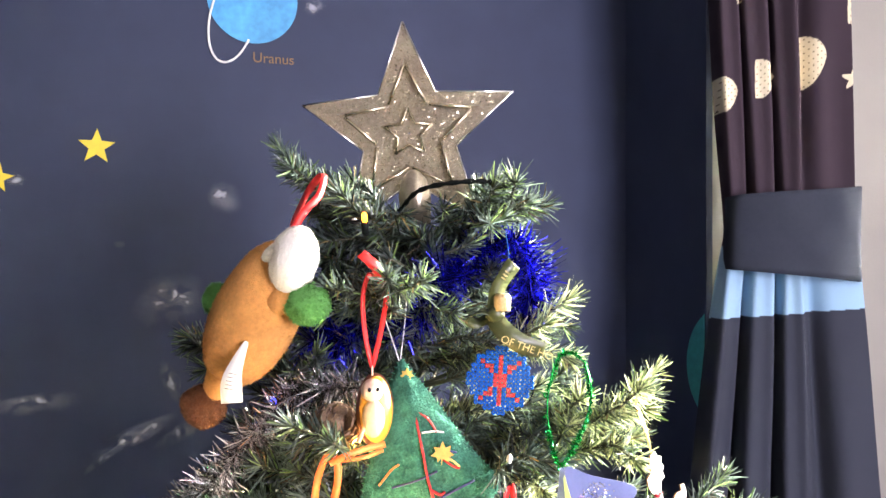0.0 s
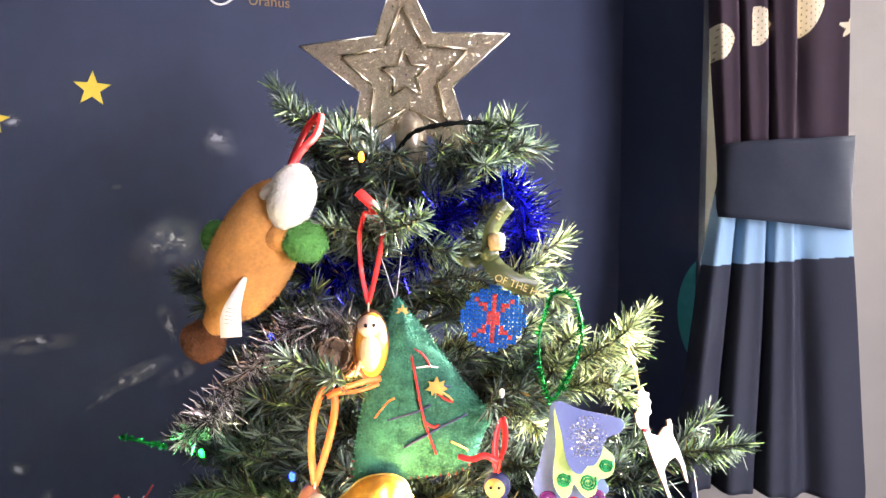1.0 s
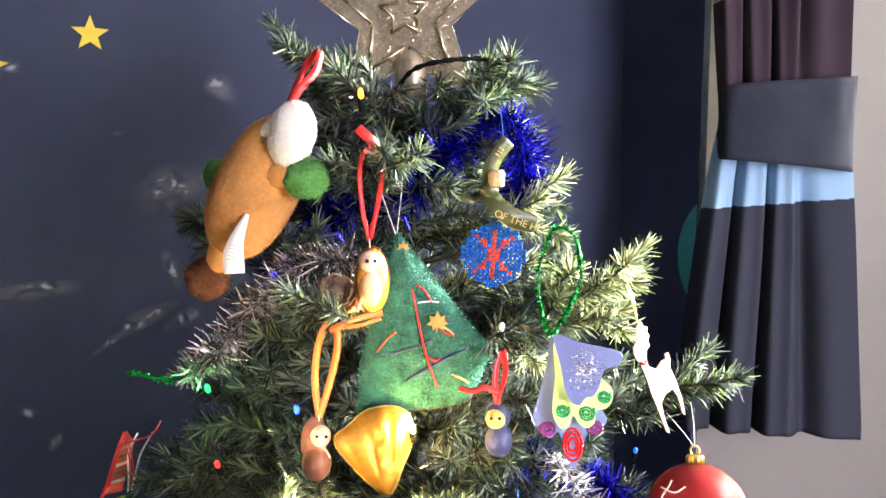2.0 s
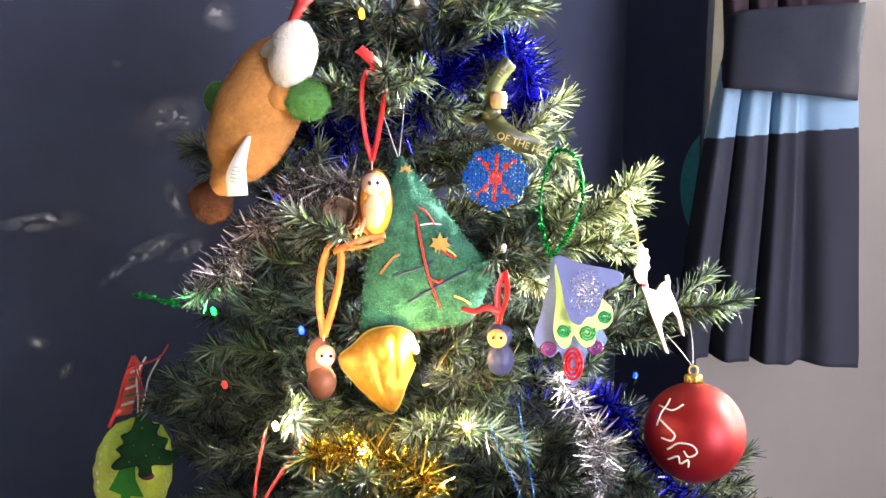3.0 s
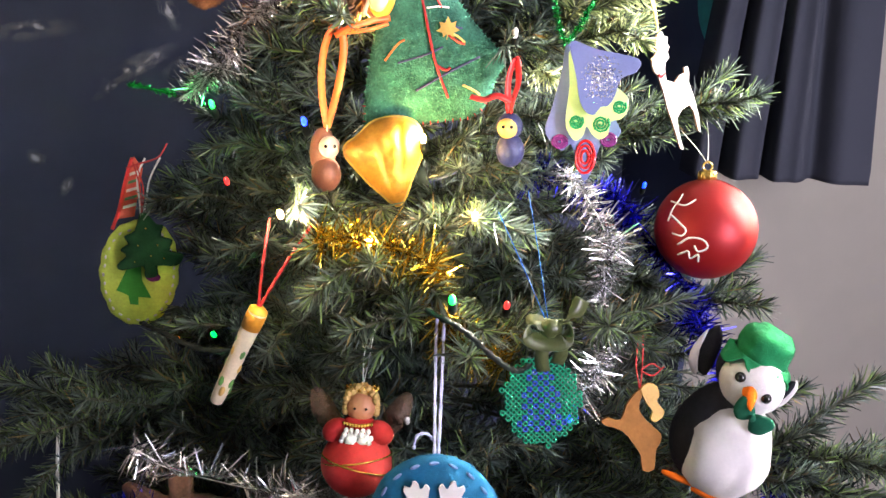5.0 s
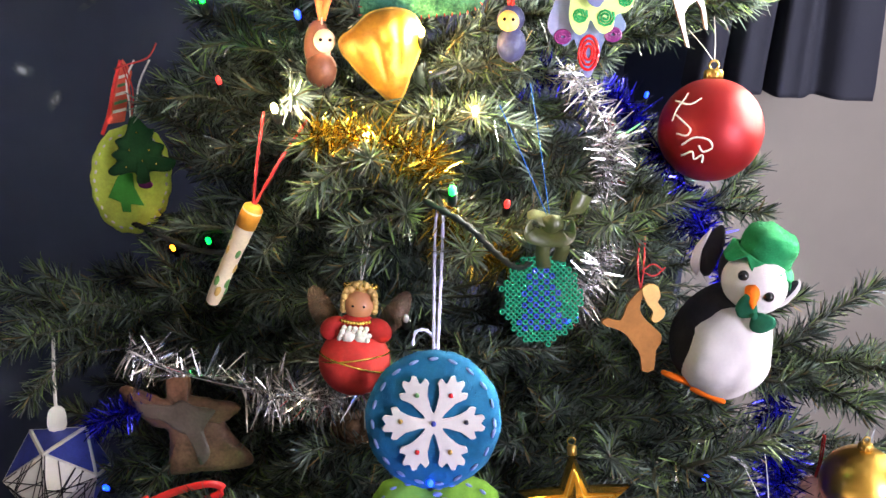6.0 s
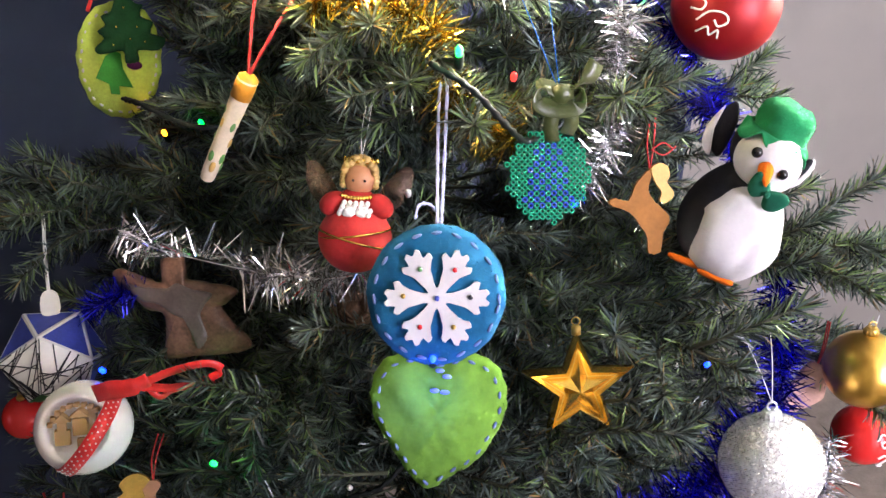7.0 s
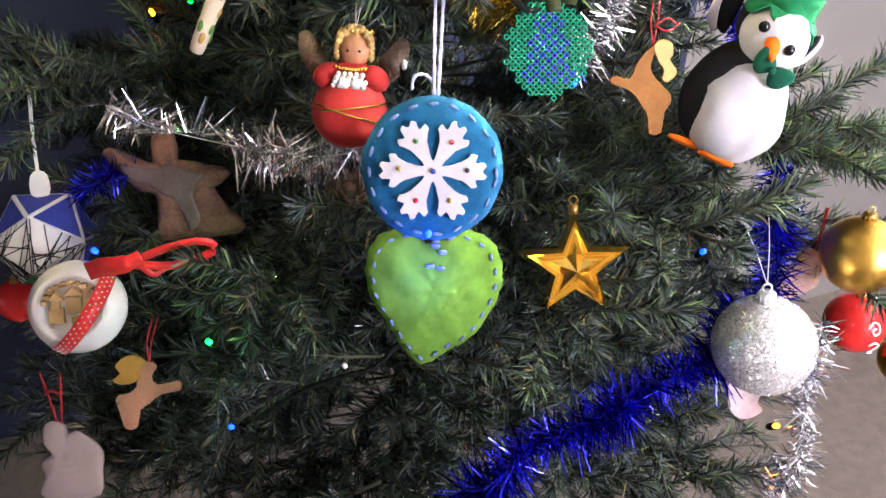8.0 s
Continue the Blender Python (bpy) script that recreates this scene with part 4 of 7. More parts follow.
ball(bm, rel(-0.132, 0.676, 1.497), (0.013, 0.014, 0.007), 20, 12, pose(0, 0, 0, 0, -35, 0))
furry("face", bm, FUR_WHITE, toy, 0.0014, 5000, 4, label="white plush face")
furry("arm", ball(bmesh.new(), rel(-0.122, 0.674, 1.462), (0.020, 0.014, 0.013), 20, 12, pose(0, 0, 0, 0, -20, 0)), FUR_TAN, toy, 0.0014, 1500, 5)
furry("mitten", ball(bmesh.new(), rel(-0.106, 0.668, 1.457), (0.0175, 0.014, 0.0165), 22, 14, lumps=0.12), FUR_GREEN, toy, 0.0022, 4200, 6, (0.6, 0, 0), "green plush mitten")
furry("mitten", ball(bmesh.new(), rel(-0.189, 0.718, 1.457), (0.0125, 0.012, 0.014), 18, 12, lumps=0.1), FUR_GREEN, toy, 0.002, 1600, 7, (-0.6, 0, 0), "green plush mitten")
furry("leg", lathe(bmesh.new(), [(0.016, 0), (0.013, 0.014), (0.010, 0.026), (0.009, 0.034)], 18, axis_frame(rel(-0.178, 0.706, 1.402), rel(-0.193, 0.712, 1.376))), FUR_TAN, toy, 0.0014, 900, 8)
furry("foot", ball(bmesh.new(), rel(-0.1995, 0.712, 1.3685), (0.0185, 0.016, 0.0175), 24, 16, pose(0, 0, 0, 0, 25, 0), lumps=0.14), FUR_BROWN, toy, 0.002, 4200, 9, (-0.5, 0, -0.5), "dark brown plush foot")
bm = ribbon(bmesh.new(), [rel(-0.153, 0.666, 1.428), rel(-0.160, 0.663, 1.411), rel(-0.164, 0.663, 1.397), rel(-0.1645, 0.666, 1.380)], [0.003 + 0.0135 * min(1, k / 17) ** 0.8 for k in range(25)], (1, 0.2, 0.25), 0.0003)
tag = part("care_label", bm, PAPER, toy, "white sewn-in care label")
bm = bmesh.new()
for k in range(5):
    box(bm, (-0.0045, -0.0002, 0.006 - 0.003 * k), (0.0045 - 0.0016 * (k % 3), 0.0002, 0.0064 - 0.003 * k))
part("print", bm, GREY_WASH, tag, "faint printed lines", False).matrix_basis = Matrix.Translation(rel(-0.1635, 0.6620, 1.397)) @ pose(0, 0, 0, 0, 12, 6)
bm = ribbon(bmesh.new(), [rel(-0.121, 0.682, 1.513), rel(-0.112, 0.690, 1.530), rel(-0.101, 0.700, 1.545), rel(-0.099, 0.708, 1.562), rel(-0.112, 0.712, 1.548), rel(-0.119, 0.692, 1.526), rel(-0.121, 0.684, 1.513)], 0.0062, (1, 0.5, 0.2), 0.0003, 0.8)
part("hanging_ribbon", bm, RED_RIBBON, toy, "red satin hanging ribbon")

P0 = Vector((0.225, 0.570, 1.035))
peng = thing("plush_penguin", Matrix.Translation(P0) @ pose(-0.010, 0, 0.004, -6, 13, -22) @ Matrix.Scale(0.94, 4), "felt penguin in green hat standing on a branch", "soft toy")
bm = bmesh.new()
prof = [(0.004, -0.046), (0.024, -0.042), (0.036, -0.024), (0.039, -0.004), (0.034, 0.016), (0.026, 0.030), (0.018, 0.038), (0.004, 0.042)]
prof = [(p.x, p.z) for p in smooth_line([(r, 0, z) for r, z in prof], 3)]
part("body", lathe(bm, prof, 32), FELT_BLACK, peng, "black felt back")
bm = bmesh.new()
prof = [(0.004, -0.046), (0.022, -0.0425), (0.0335, -0.026), (0.0355, -0.006), (0.031, 0.014), (0.022, 0.029), (0.004, 0.038)]
prof = [(p.x, p.z) for p in smooth_line([(r, 0, z) for r, z in prof], 3)]
lathe(bm, prof, 48, Matrix.Translation((0.0085, -0.0120, 0)))
for v in bm.verts:
    # a sewn dart and soft dents in the stuffing
    v.co.y += 0.0045 * math.exp(-((v.co.x - 0.020 - 0.25 * (v.co.z + 0.01)) / 0.0045) ** 2 - ((v.co.z + 0.006) / 0.018) ** 2)
    v.co += (v.co - Vector((0.0085, -0.012, v.co.z))) * 0.10 * noise.noise(v.co * 45)
furry("belly", bm, FELT_WHITE, peng, 0.0007, 4000, 33, label="white felt belly")
NOD = pose(0.002, 0, 0.040) @ pose(0, 0, 0, 0, 21, -6) @ pose(-0.002, 0, -0.038)


def on_head(ob):
    """Tips a part over with the head."""
    ob.matrix_basis = NOD @ ob.matrix_basis
    return ob


on_head(part("head", ball(bmesh.new(), (-0.005, 0.008, 0.054), (0.0255, 0.0225, 0.025)), FELT_BLACK, peng, "black felt head"))
bm = ball(bmesh.new(), (0, 0, 0), (0.0262, 0.0240, 0.0235), 32, 22)
for v in bm.verts:
    v.co.z += 0.004 * max(0, 1 - abs(v.co.x) / 0.026) if v.co.z > 0 else 0
    v.co += Vector((0.0030, -0.0070, 0.0525))
on_head(furry("face", bm, FELT_WHITE, peng, 0.0007, 2500, 31, label="white felt face"))
for x in (-0.0095, 0.0155):
    on_head(part("eye", ball(bmesh.new(), (x, -0.0292 if x < 0 else -0.0270, 0.0585), 0.0043, 16, 10), EYE_BLACK, peng, "black bead eye"))
bm = lathe(bmesh.new(), [(0.0066, 0), (0.0052, 0.007), (0.0030, 0.013), (0.0006, 0.018)], 16, axis_frame((0.003, -0.027, 0.0545), (0.015, -0.045, 0.045)))
on_head(part("beak", bm, FELT_ORANGE, peng, "orange felt beak"))
bm = bmesh.new()
crown = [(0.0215, 0.0), (0.0222, 0.006), (0.0222, 0.013), (0.0212, 0.020), (0.0170, 0.0250), (0.010, 0.0268), (0.001, 0.0272)]
crown = [(p.x, p.z) for p in smooth_line([(q, 0, z) for q, z in crown], 3)]
lathe(bm, crown, 40, Matrix.Translation((0.001, 0.002, 0.0700)))
for v in bm.verts:
    k = 0.0024 * noise.noise(v.co * 70) + 0.0012 * noise.noise(v.co * 190)
    v.co += (v.co - Vector((0.001, 0.002, 0.080))).normalized() * k
hat = furry("hat", bm, FELT_EMERALD, peng, 0.0007, 2500, 32, label="green felt hat")
hat.matrix_basis = pose(0.001, 0, 0.003) @ pose(0, 0, 0.040) @ pose(0, 0, 0, 0, 8, 0) @ pose(0, 0, -0.040)
bm = bmesh.new()
rings = []
for j in range(6):
    ring = []
    for i in range(84):
        a, k = 2 * math.pi * i / 84, j / 5
        wave = 0.5 + 0.5 * math.sin(5 * a + 2.4)
        rad = 0.0228 + 0.0075 * k * (0.55 + 0.6 * wave) + 0.0008 * noise.noise((math.cos(a) * 3, math.sin(a) * 3, k))
        ring.append(bm.verts.new((0.001 + rad * math.cos(a), 0.002 + rad * math.sin(a), 0.0735 - 0.0115 * k * (0.25 + 0.9 * wave) + 0.002 * k * math.sin(11 * a))))
    rings.append(ring)
for a, b in zip(rings, rings[1:]):
    for k in range(84):
        bm.faces.new((a[k], a[(k + 1) % 84], b[(k + 1) % 84], b[k]))
brim = part("brim", bm, FELT_EMERALD, hat, "wavy felt brim")
brim.modifiers.new("thickness", "SOLIDIFY").thickness = 0.0016
for sx in (-1, 1):
    part("bow_tie", pillow(bmesh.new(), curve2([(0, 0.003), (sx * 0.010, 0.0095), (sx * 0.0165, 0.006), (sx * 0.014, -0.006), (sx * 0.006, -0.010), (0, -0.003)], 3), 0.0025), FELT_BOTTLE, peng, "dark green felt bow tie").matrix_basis = pose(0.014, -0.0370, 0.039, 0, 24, -12)
part("bow_knot", ball(bmesh.new(), (0.014, -0.0395, 0.039), 0.0030, 12, 8), FELT_BOTTLE, peng)
w = part("flipper", pillow(bmesh.new(), curve2([(0.004, 0), (-0.006, 0.004), (-0.011, 0.022), (-0.006, 0.040), (0.000, 0.044), (0.006, 0.030)], 3), 0.003), FELT_BLACK, peng, "black felt flipper with white edge")
w.location = (-0.030, 0.010, 0.040)
part("flipper_edge", pillow(bmesh.new(), curve2([(-0.004, -0.002), (-0.013, 0.004), (-0.015, 0.020), (-0.008, 0.040), (-0.009, 0.020)], 3), 0.0026), FELT_WHITE, w).location = (0, -0.002, 0)
w = part("flipper", pillow(bmesh.new(), curve2([(0, 0), (0.006, 0.004), (0.012, 0.018), (0.013, 0.028), (0.008, 0.026), (0.002, 0.014)], 3), 0.003), FELT_BLACK, peng, "black felt flipper with white edge")
w.location = (0.026, 0.002, 0.036)
part("flipper_edge", pillow(bmesh.new(), curve2([(0.004, -0.001), (0.012, 0.006), (0.0165, 0.022), (0.013, 0.029), (0.012, 0.018)], 3), 0.0022), FELT_WHITE, w).location = (0, 0.003, 0)
for x, yy in ((-0.018, -0.022), (0.008, -0.030)):
    part("foot", pillow(bmesh.new(), curve2([(-0.014, 0.0), (-0.012, 0.008), (0, 0.010), (0.013, 0.006), (0.014, -0.003), (0.004, -0.005)], 3), 0.0018), FELT_ORANGE, peng, "orange felt foot").matrix_basis = pose(x, yy, -0.044, 62, 0, 0)


# ---- balls ----
def bauble(name, p, r, material, label, seed=0, cap=GOLD_DULL, tilt=(0, 0, 0), string=None, group="baubles"):
    b = thing(name, Matrix.Translation(p) @ pose(0, 0, 0, *tilt), label, "bauble", group)
    part("ball", ball(bmesh.new(), (0, 0, 0), r, 64, 40), material, b)
    bm = lathe(bmesh.new(), [(r * 0.17, r * 0.96), (r * 0.17, r * 1.13), (r * 0.15, r * 1.16), (r * 0.03, r * 1.17)], 24)
    c = part("cap", bm, cap, b, "crimped metal cap")
    bm = bmesh.new()
    tube(bm, [(r * 0.09 * math.cos(a), 0, r * (1.24 + 0.09 * math.sin(a))) for a in [2 * math.pi * k / 16 for k in range(17)]], r * 0.02, 6)
    for k in range(12):
        a = 2 * math.pi * k / 12
        tube(bm, [(r * 0.172 * math.cos(a), r * 0.172 * math.sin(a), r * 0.97), (r * 0.172 * math.cos(a), r * 0.172 * math.sin(a), r * 1.12)], r * 0.016, 5)
    part("cap_ring", bm, cap, c)
    if string:
        bm = bmesh.new()
        for q in string:
            strands(bm, [(0, 0, r * 1.3), Vector((0, 0, r * 1.3)).lerp(Vector(q), 0.5) + Vector((0.001, 0, 0)), q], 0.00035)
        part("hanging_thread", bm, CLEAR_THREAD, b, "thin nylon hanging thread")
    return b


def swirl(bm, r, cx, cz, pts, width, sc):
    """A painted line on a ball of radius r, round the point cx, cz."""
    line = []
    for q in smooth_line([(x, 0, z) for x, z in pts], 6):
        x, z = cx + q.x * sc, cz + q.z * sc
        line.append(Vector((x, -math.sqrt(max(1e-6, (r * 1.004) ** 2 - x * x - z * z)), z)))
    tube(bm, line, width, 6)


red = bauble("red_bauble", (0.224, 0.690, 1.167), 0.0435, RED_SATIN, "satin red bauble with white painted swirls", tilt=(-14, 0, 0), string=[(-0.018, 0.02, 0.085), (0.004, 0.02, 0.095)])
bm = bmesh.new()
for cx, cz, pts in ((-0.033, 0.016, [(-4, -6), (-1, 2), (4, 9), (6, 12)]), (-0.030, 0.016, [(-3, 7), (3, 5), (10, 9)]), (-0.033, 0.006, [(-2, 6), (2, 1), (5, -3), (3, -7), (-2, -6)]),
                    (-0.024, -0.013, [(-6, 2), (0, 7), (8, 6), (11, 1), (6, -2), (3, 2)]), (-0.024, -0.017, [(-5, -2), (0, 1), (2, -4), (6, -1), (7, -6)])):
    swirl(bm, 0.0435, cx, cz, pts, 0.0008, 0.00125)
part("painted_swirl", bm, PAPER, red, "white painted swirls")
gold = bauble("gold_bauble", (0.338, 0.540, 0.914), 0.0315, GOLD_SATIN, "satin gold bauble on a green branch", tilt=(-10, 0, 0))
silver = bauble("silver_bauble", (0.246, 0.470, 0.878), 0.0385, SILVER_GLITTER, "silver glitter bauble hung on clear thread", cap=SILVER_GLITTER, tilt=(-14, -6, 0), string=[(-0.014, 0.02, 0.095), (0.008, 0.03, 0.10)])
places = []
for k in range(9000):
    z, a = 1 - 2 * (k + 0.5) / 9000, k * 2.39996
    d = Vector((math.sqrt(1 - z * z) * math.cos(a), math.sqrt(1 - z * z) * math.sin(a), z))
    places.append((d * 0.0385, d))
flakes(silver, places, 0.00065, FLAKE, 19)
red2 = bauble("red_bauble", (0.379, 0.575, 0.812), 0.0275, RED_GLOSS, "glossy red bauble with white swirls", tilt=(-10, 0, 0))
bm = bmesh.new()
for cx, cz, pts in ((0.004, 0.008, [(-6, 2), (-2, 7), (3, 5), (4, -1), (0, -4), (-2, 0), (1, 2)]), (0.006, -0.010, [(-5, 3), (0, 6), (5, 2), (1, -2), (-3, -6), (3, -8)])):
    swirl(bm, 0.030, cx, cz, pts, 0.0009, 0.001)
part("painted_swirl", bm, PAPER, red2, "white painted swirls")
bauble("red_bauble", (-0.3995, 0.620, 0.789), 0.0215, RED_GLOSS, "plain glossy red bauble behind paper ornament")
bauble("gold_bauble", (0.424, 0.55, 0.790), 0.025, GOLD_SATIN, "satin gold bauble low on the tree")

G0 = Vector((-0.299, 0.530, 0.857))
globe = thing("clear_bauble", Matrix.Translation(G0) @ pose(0, 0, 0, -25, 0, 8), "clear snow-filled bauble tied with spotted ribbon", "bauble")
p = part("shell", ball(bmesh.new(), (0, 0, 0), 0.0385, 56, 36), CLEAR, globe, "clear plastic shell")
p.visible_shadow = False
bm = ball(bmesh.new(), (0, 0, 0), (0.0360, 0.0360, 0.0360), 40, 26)
for v in bm.verts:
    if v.co.y < 0:
        k = max(0.0, 1 - ((v.co.x / 0.026) ** 2 + ((v.co.z - 0.006) / 0.024) ** 2))
        v.co.y *= 1 - 0.55 * min(1, 2.2 * k)
part("snow", bm, SNOW, globe, "white flocked snow lining")
bm = bmesh.new()
for lo, hi in (((-0.014, -0.020, -0.006), (-0.004, -0.014, 0.004)), ((-0.012, -0.0215, 0.004), (-0.006, -0.016, 0.010)), ((-0.002, -0.021, 0.000), (0.008, -0.015, 0.012)), ((0.000, -0.020, -0.010), (0.005, -0.014, -0.002)), ((0.009, -0.020, 0.002), (0.014, -0.015, 0.018))):
    box(bm, lo, hi, 0.0006)
for x0, z0, sx in ((-0.009, 0.012, 0.006), (0.003, 0.015, 0.007)):
    plate(bm, [(x0 - sx, z0 - 0.002), (x0, z0 + 0.004), (x0 + sx, z0 - 0.002)], 0.007, -0.018)
for k in range(9):
    a = radians(50 + 14 * k)
    box(bm, (0.002 + 0.020 * math.cos(a) - 0.002, -0.021, 0.002 + 0.020 * math.sin(a) - 0.0015), (0.002 + 0.020 * math.cos(a) + 0.002, -0.016, 0.002 + 0.020 * math.sin(a) + 0.0015), 0.0004)
part("village", bm, WOODCUT, globe, "tiny cut wood village", smooth=False)


def hoop(bm, r, width, m, a0=0.0, a1=2 * math.pi, thick=0.0005, n=72):
    """A band lying on a ball of radius r."""
    rows = []
    for k in range(n + 1):
        a = a0 + (a1 - a0) * k / n
        rows.append([bm.verts.new(m @ Vector(((r + t) * math.cos(a), (r + t) * math.sin(a), w))) for t, w in ((0, -width / 2), (thick, -width / 2), (thick, width / 2), (0, width / 2))])
    for a, b in zip(rows, rows[1:]):
        for k in range(4):
            bm.faces.new((a[k], a[(k + 1) % 4], b[(k + 1) % 4], b[k]))
    return bm


HOOP = Vector((0.76, 0.24, -0.61)).to_track_quat("Z", "Y").to_matrix().to_4x4() @ pose(0, 0, 0.004)
rb = part("spotted_ribbon", hoop(bmesh.new(), 0.0385, 0.012, HOOP), RED_RIBBON, globe, "red ribbon with white spots")
bm = bmesh.new()
for k in range(44):
    for w in (-0.0035, 0.0, 0.0035):
        a = 2 * math.pi * (k + (0.5 if w == 0 else 0)) / 44
        ball(bm, HOOP @ Vector((0.0391 * math.cos(a), 0.0391 * math.sin(a), w)), 0.0008, 6, 4)
part("spot", bm, PAPER, rb, "white printed spots")
bow = thing("ribbon_bow", Matrix.Translation((-0.240, 0.500, 0.918)), "red satin ribbon tied to a clear bauble", "ribbon bow")
part("knot", ribbon(bmesh.new(), [(-0.032, 0.006, -0.006), (-0.016, 0.0, 0.003), (0.0, -0.003, 0.008), (0.014, 0, 0.013)], [0.014, 0.015, 0.014, 0.011], (0, 0.2, 1), 0.0005), RED_RIBBON, bow)
part("loop", ribbon(bmesh.new(), [(0.010, 0, 0.010), (0.030, 0.002, 0.019), (0.055, 0.006, 0.024), (0.066, 0.010, 0.018), (0.062, 0.010, 0.010), (0.035, 0.004, 0.003), (0.008, 0, 0.006)], 0.0062, (0.1, 0.3, 1), 0.0004, 0.6), RED_RIBBON, bow)
part("tail", ribbon(bmesh.new(), [(0.012, 0, 0.006), (0.020, 0.001, -0.004), (0.030, 0.006, -0.001), (0.060, 0.012, 0.002)], 0.005, (0.1, 0.3, 1), 0.0004, 0.4), RED_RIBBON, bow)


# ---- felt and fabric pads ----
felt = thing("felt_tree_ornament", pose(-0.012, 0.690, 1.322, -8, 0, 6), "stuffed green felt tree with sewn threads", "ornament")
out = curve2([(-0.024, 0.086), (-0.012, 0.078), (0.012, 0.048), (0.034, 0.018), (0.058, -0.010), (0.052, -0.024), (0.036, -0.054), (0.0, -0.060), (-0.050, -0.064), (-0.058, -0.055), (-0.052, -0.010), (-0.042, 0.030)], 4)
furry("pad", pillow(bmesh.new(), out, 0.011, 0.0015, 0.0018, 12), FELT_FOREST, felt, 0.0016, 6000, 21, (0.2, 0, -0.2), "mottled green felt pad")


def blanket(parent, outline, step, length, material, keep, r=0.0006):
    """Stitches laid across the sewn edge of a pad."""
    bm = bmesh.new()
    ball(bm, (0, 0, 0), (length / 2, 0.0034, r), 8, 6)
    me = mesh_of(bm, "stitch")
    me.materials.append(material)
    for x, z, a in spaced(outline, step):
        if keep(x, z):
            ob = new("stitch", me)
            ob.parent = parent
            ob.matrix_basis = pose(x, 0, z, 0, 90 - math.degrees(a), 0)


blanket(felt, inset2(out, 0.985), 0.0050, 0.0050, FELT_PALETHREAD, lambda x, z: z > -0.045)
blanket(felt, inset2(out, 0.975), 0.0062, 0.0060, RED_THREAD, lambda x, z: z <= -0.045)


def pad_y(x, z):
    return min(-0.0048, -0.0150 + 1.9 * ((x + 0.006) ** 2 + (z + 0.005) ** 2))


for pts, material, r in (([(-0.020, 0.080), (-0.013, 0.055), (-0.006, 0.018), (0.000, -0.012), (0.010, -0.040)], RED_THREAD, 0.0011), ([(-0.008, 0.046), (0.000, 0.040), (0.006, 0.030)], RED_THREAD, 0.0009),
                         ([(0.010, 0.010), (0.018, 0.004), (0.024, 0.002)], RED_THREAD, 0.0011), ([(-0.040, -0.010), (-0.030, 0.002), (-0.024, 0.006)], ORANGE_RIBBON, 0.0008),
                         ([(-0.030, -0.012), (-0.008, -0.006), (0.006, 0.000)], CLAY_NAVY, 0.0009), ([(-0.016, -0.034), (0.010, -0.020), (0.036, -0.008)], CLAY_NAVY, 0.0010),
                         ([(0.000, -0.014), (0.008, -0.018), (0.012, -0.016)], RED_THREAD, 0.0012), ([(0.008, 0.020), (0.014, 0.016), (0.022, 0.014)], CLAY_NAVY, 0.0009),
                         ([(-0.006, 0.030), (0.004, 0.031), (0.012, 0.030)], WHITE_THREAD, 0.0008), ([(0.010, 0.012), (0.018, 0.008), (0.024, 0.003)], CLAY_OCHRE, 0.0010),
                         ([(0.022, -0.030), (0.030, -0.034), (0.036, -0.038)], CLAY_OCHRE, 0.0010)):
    part("sewn_thread", strands(bmesh.new(), [(x, pad_y(x, z), z) for x, z in pts], r), material, felt)
for x, z, sc in ((0.010, 0.014, 0.0095), (-0.017, 0.076, 0.006)):
    part("leaf_sequin", plate(bmesh.new(), [(a * sc, b * sc) for a, b in ((-0.1, -1.0), (0.05, -0.45), (0.55, -0.75), (0.50, -0.35), (1.0, -0.15), (0.62, 0.15), (0.75, 0.6), (0.30, 0.42), (0.05, 1.0), (-0.22, 0.45), (-0.70, 0.55), (-0.55, 0.12), (-0.95, -0.20), (-0.45, -0.32), (-0.40, -0.72), (-0.08, -0.42))], 0.0006, pad_y(x, z) - 0.002), GOLD_DULL, felt, "gold leaf-shaped sequin", False).matrix_basis = pose(x, 0, z)
part("hanging_thread", strands(strands(bmesh.new(), [(-0.022, 0.0, 0.085), (-0.034, -0.006, 0.12), (-0.046, -0.012, 0.150)], 0.0005), [(-0.022, 0.0, 0.085), (-0.018, -0.006, 0.12), (-0.016, -0.012, 0.150)], 0.0005), WHITE_THREAD, felt, "white cotton hanging thread")

snow = thing("felt_snowflake_ornament", pose(-0.010, 0.470, 1.029, -24, 2, 0), "round blue felt pad with white snowflake", "ornament")
circ = [(x * (1 + 0.012 * math.sin(5 * k)), z * (1 + 0.015 * math.sin(3.1 * k + 1))) for k, (x, z) in enumerate(disc(0, 0, 0.0465, 0.0475, 48))]
furry("pad", pillow(bmesh.new(), circ, 0.010, 0.0014, 0.0022, 14), FELT_BLUE, snow, 0.0009, 5000, 22, (0, 0, -0.3), "teal blue felt pad")
stitches(snow, inset2(circ, 0.89), 0.0135, 0.0072, -0.0070, LILAC_STITCH, 0.0012)
outline = []
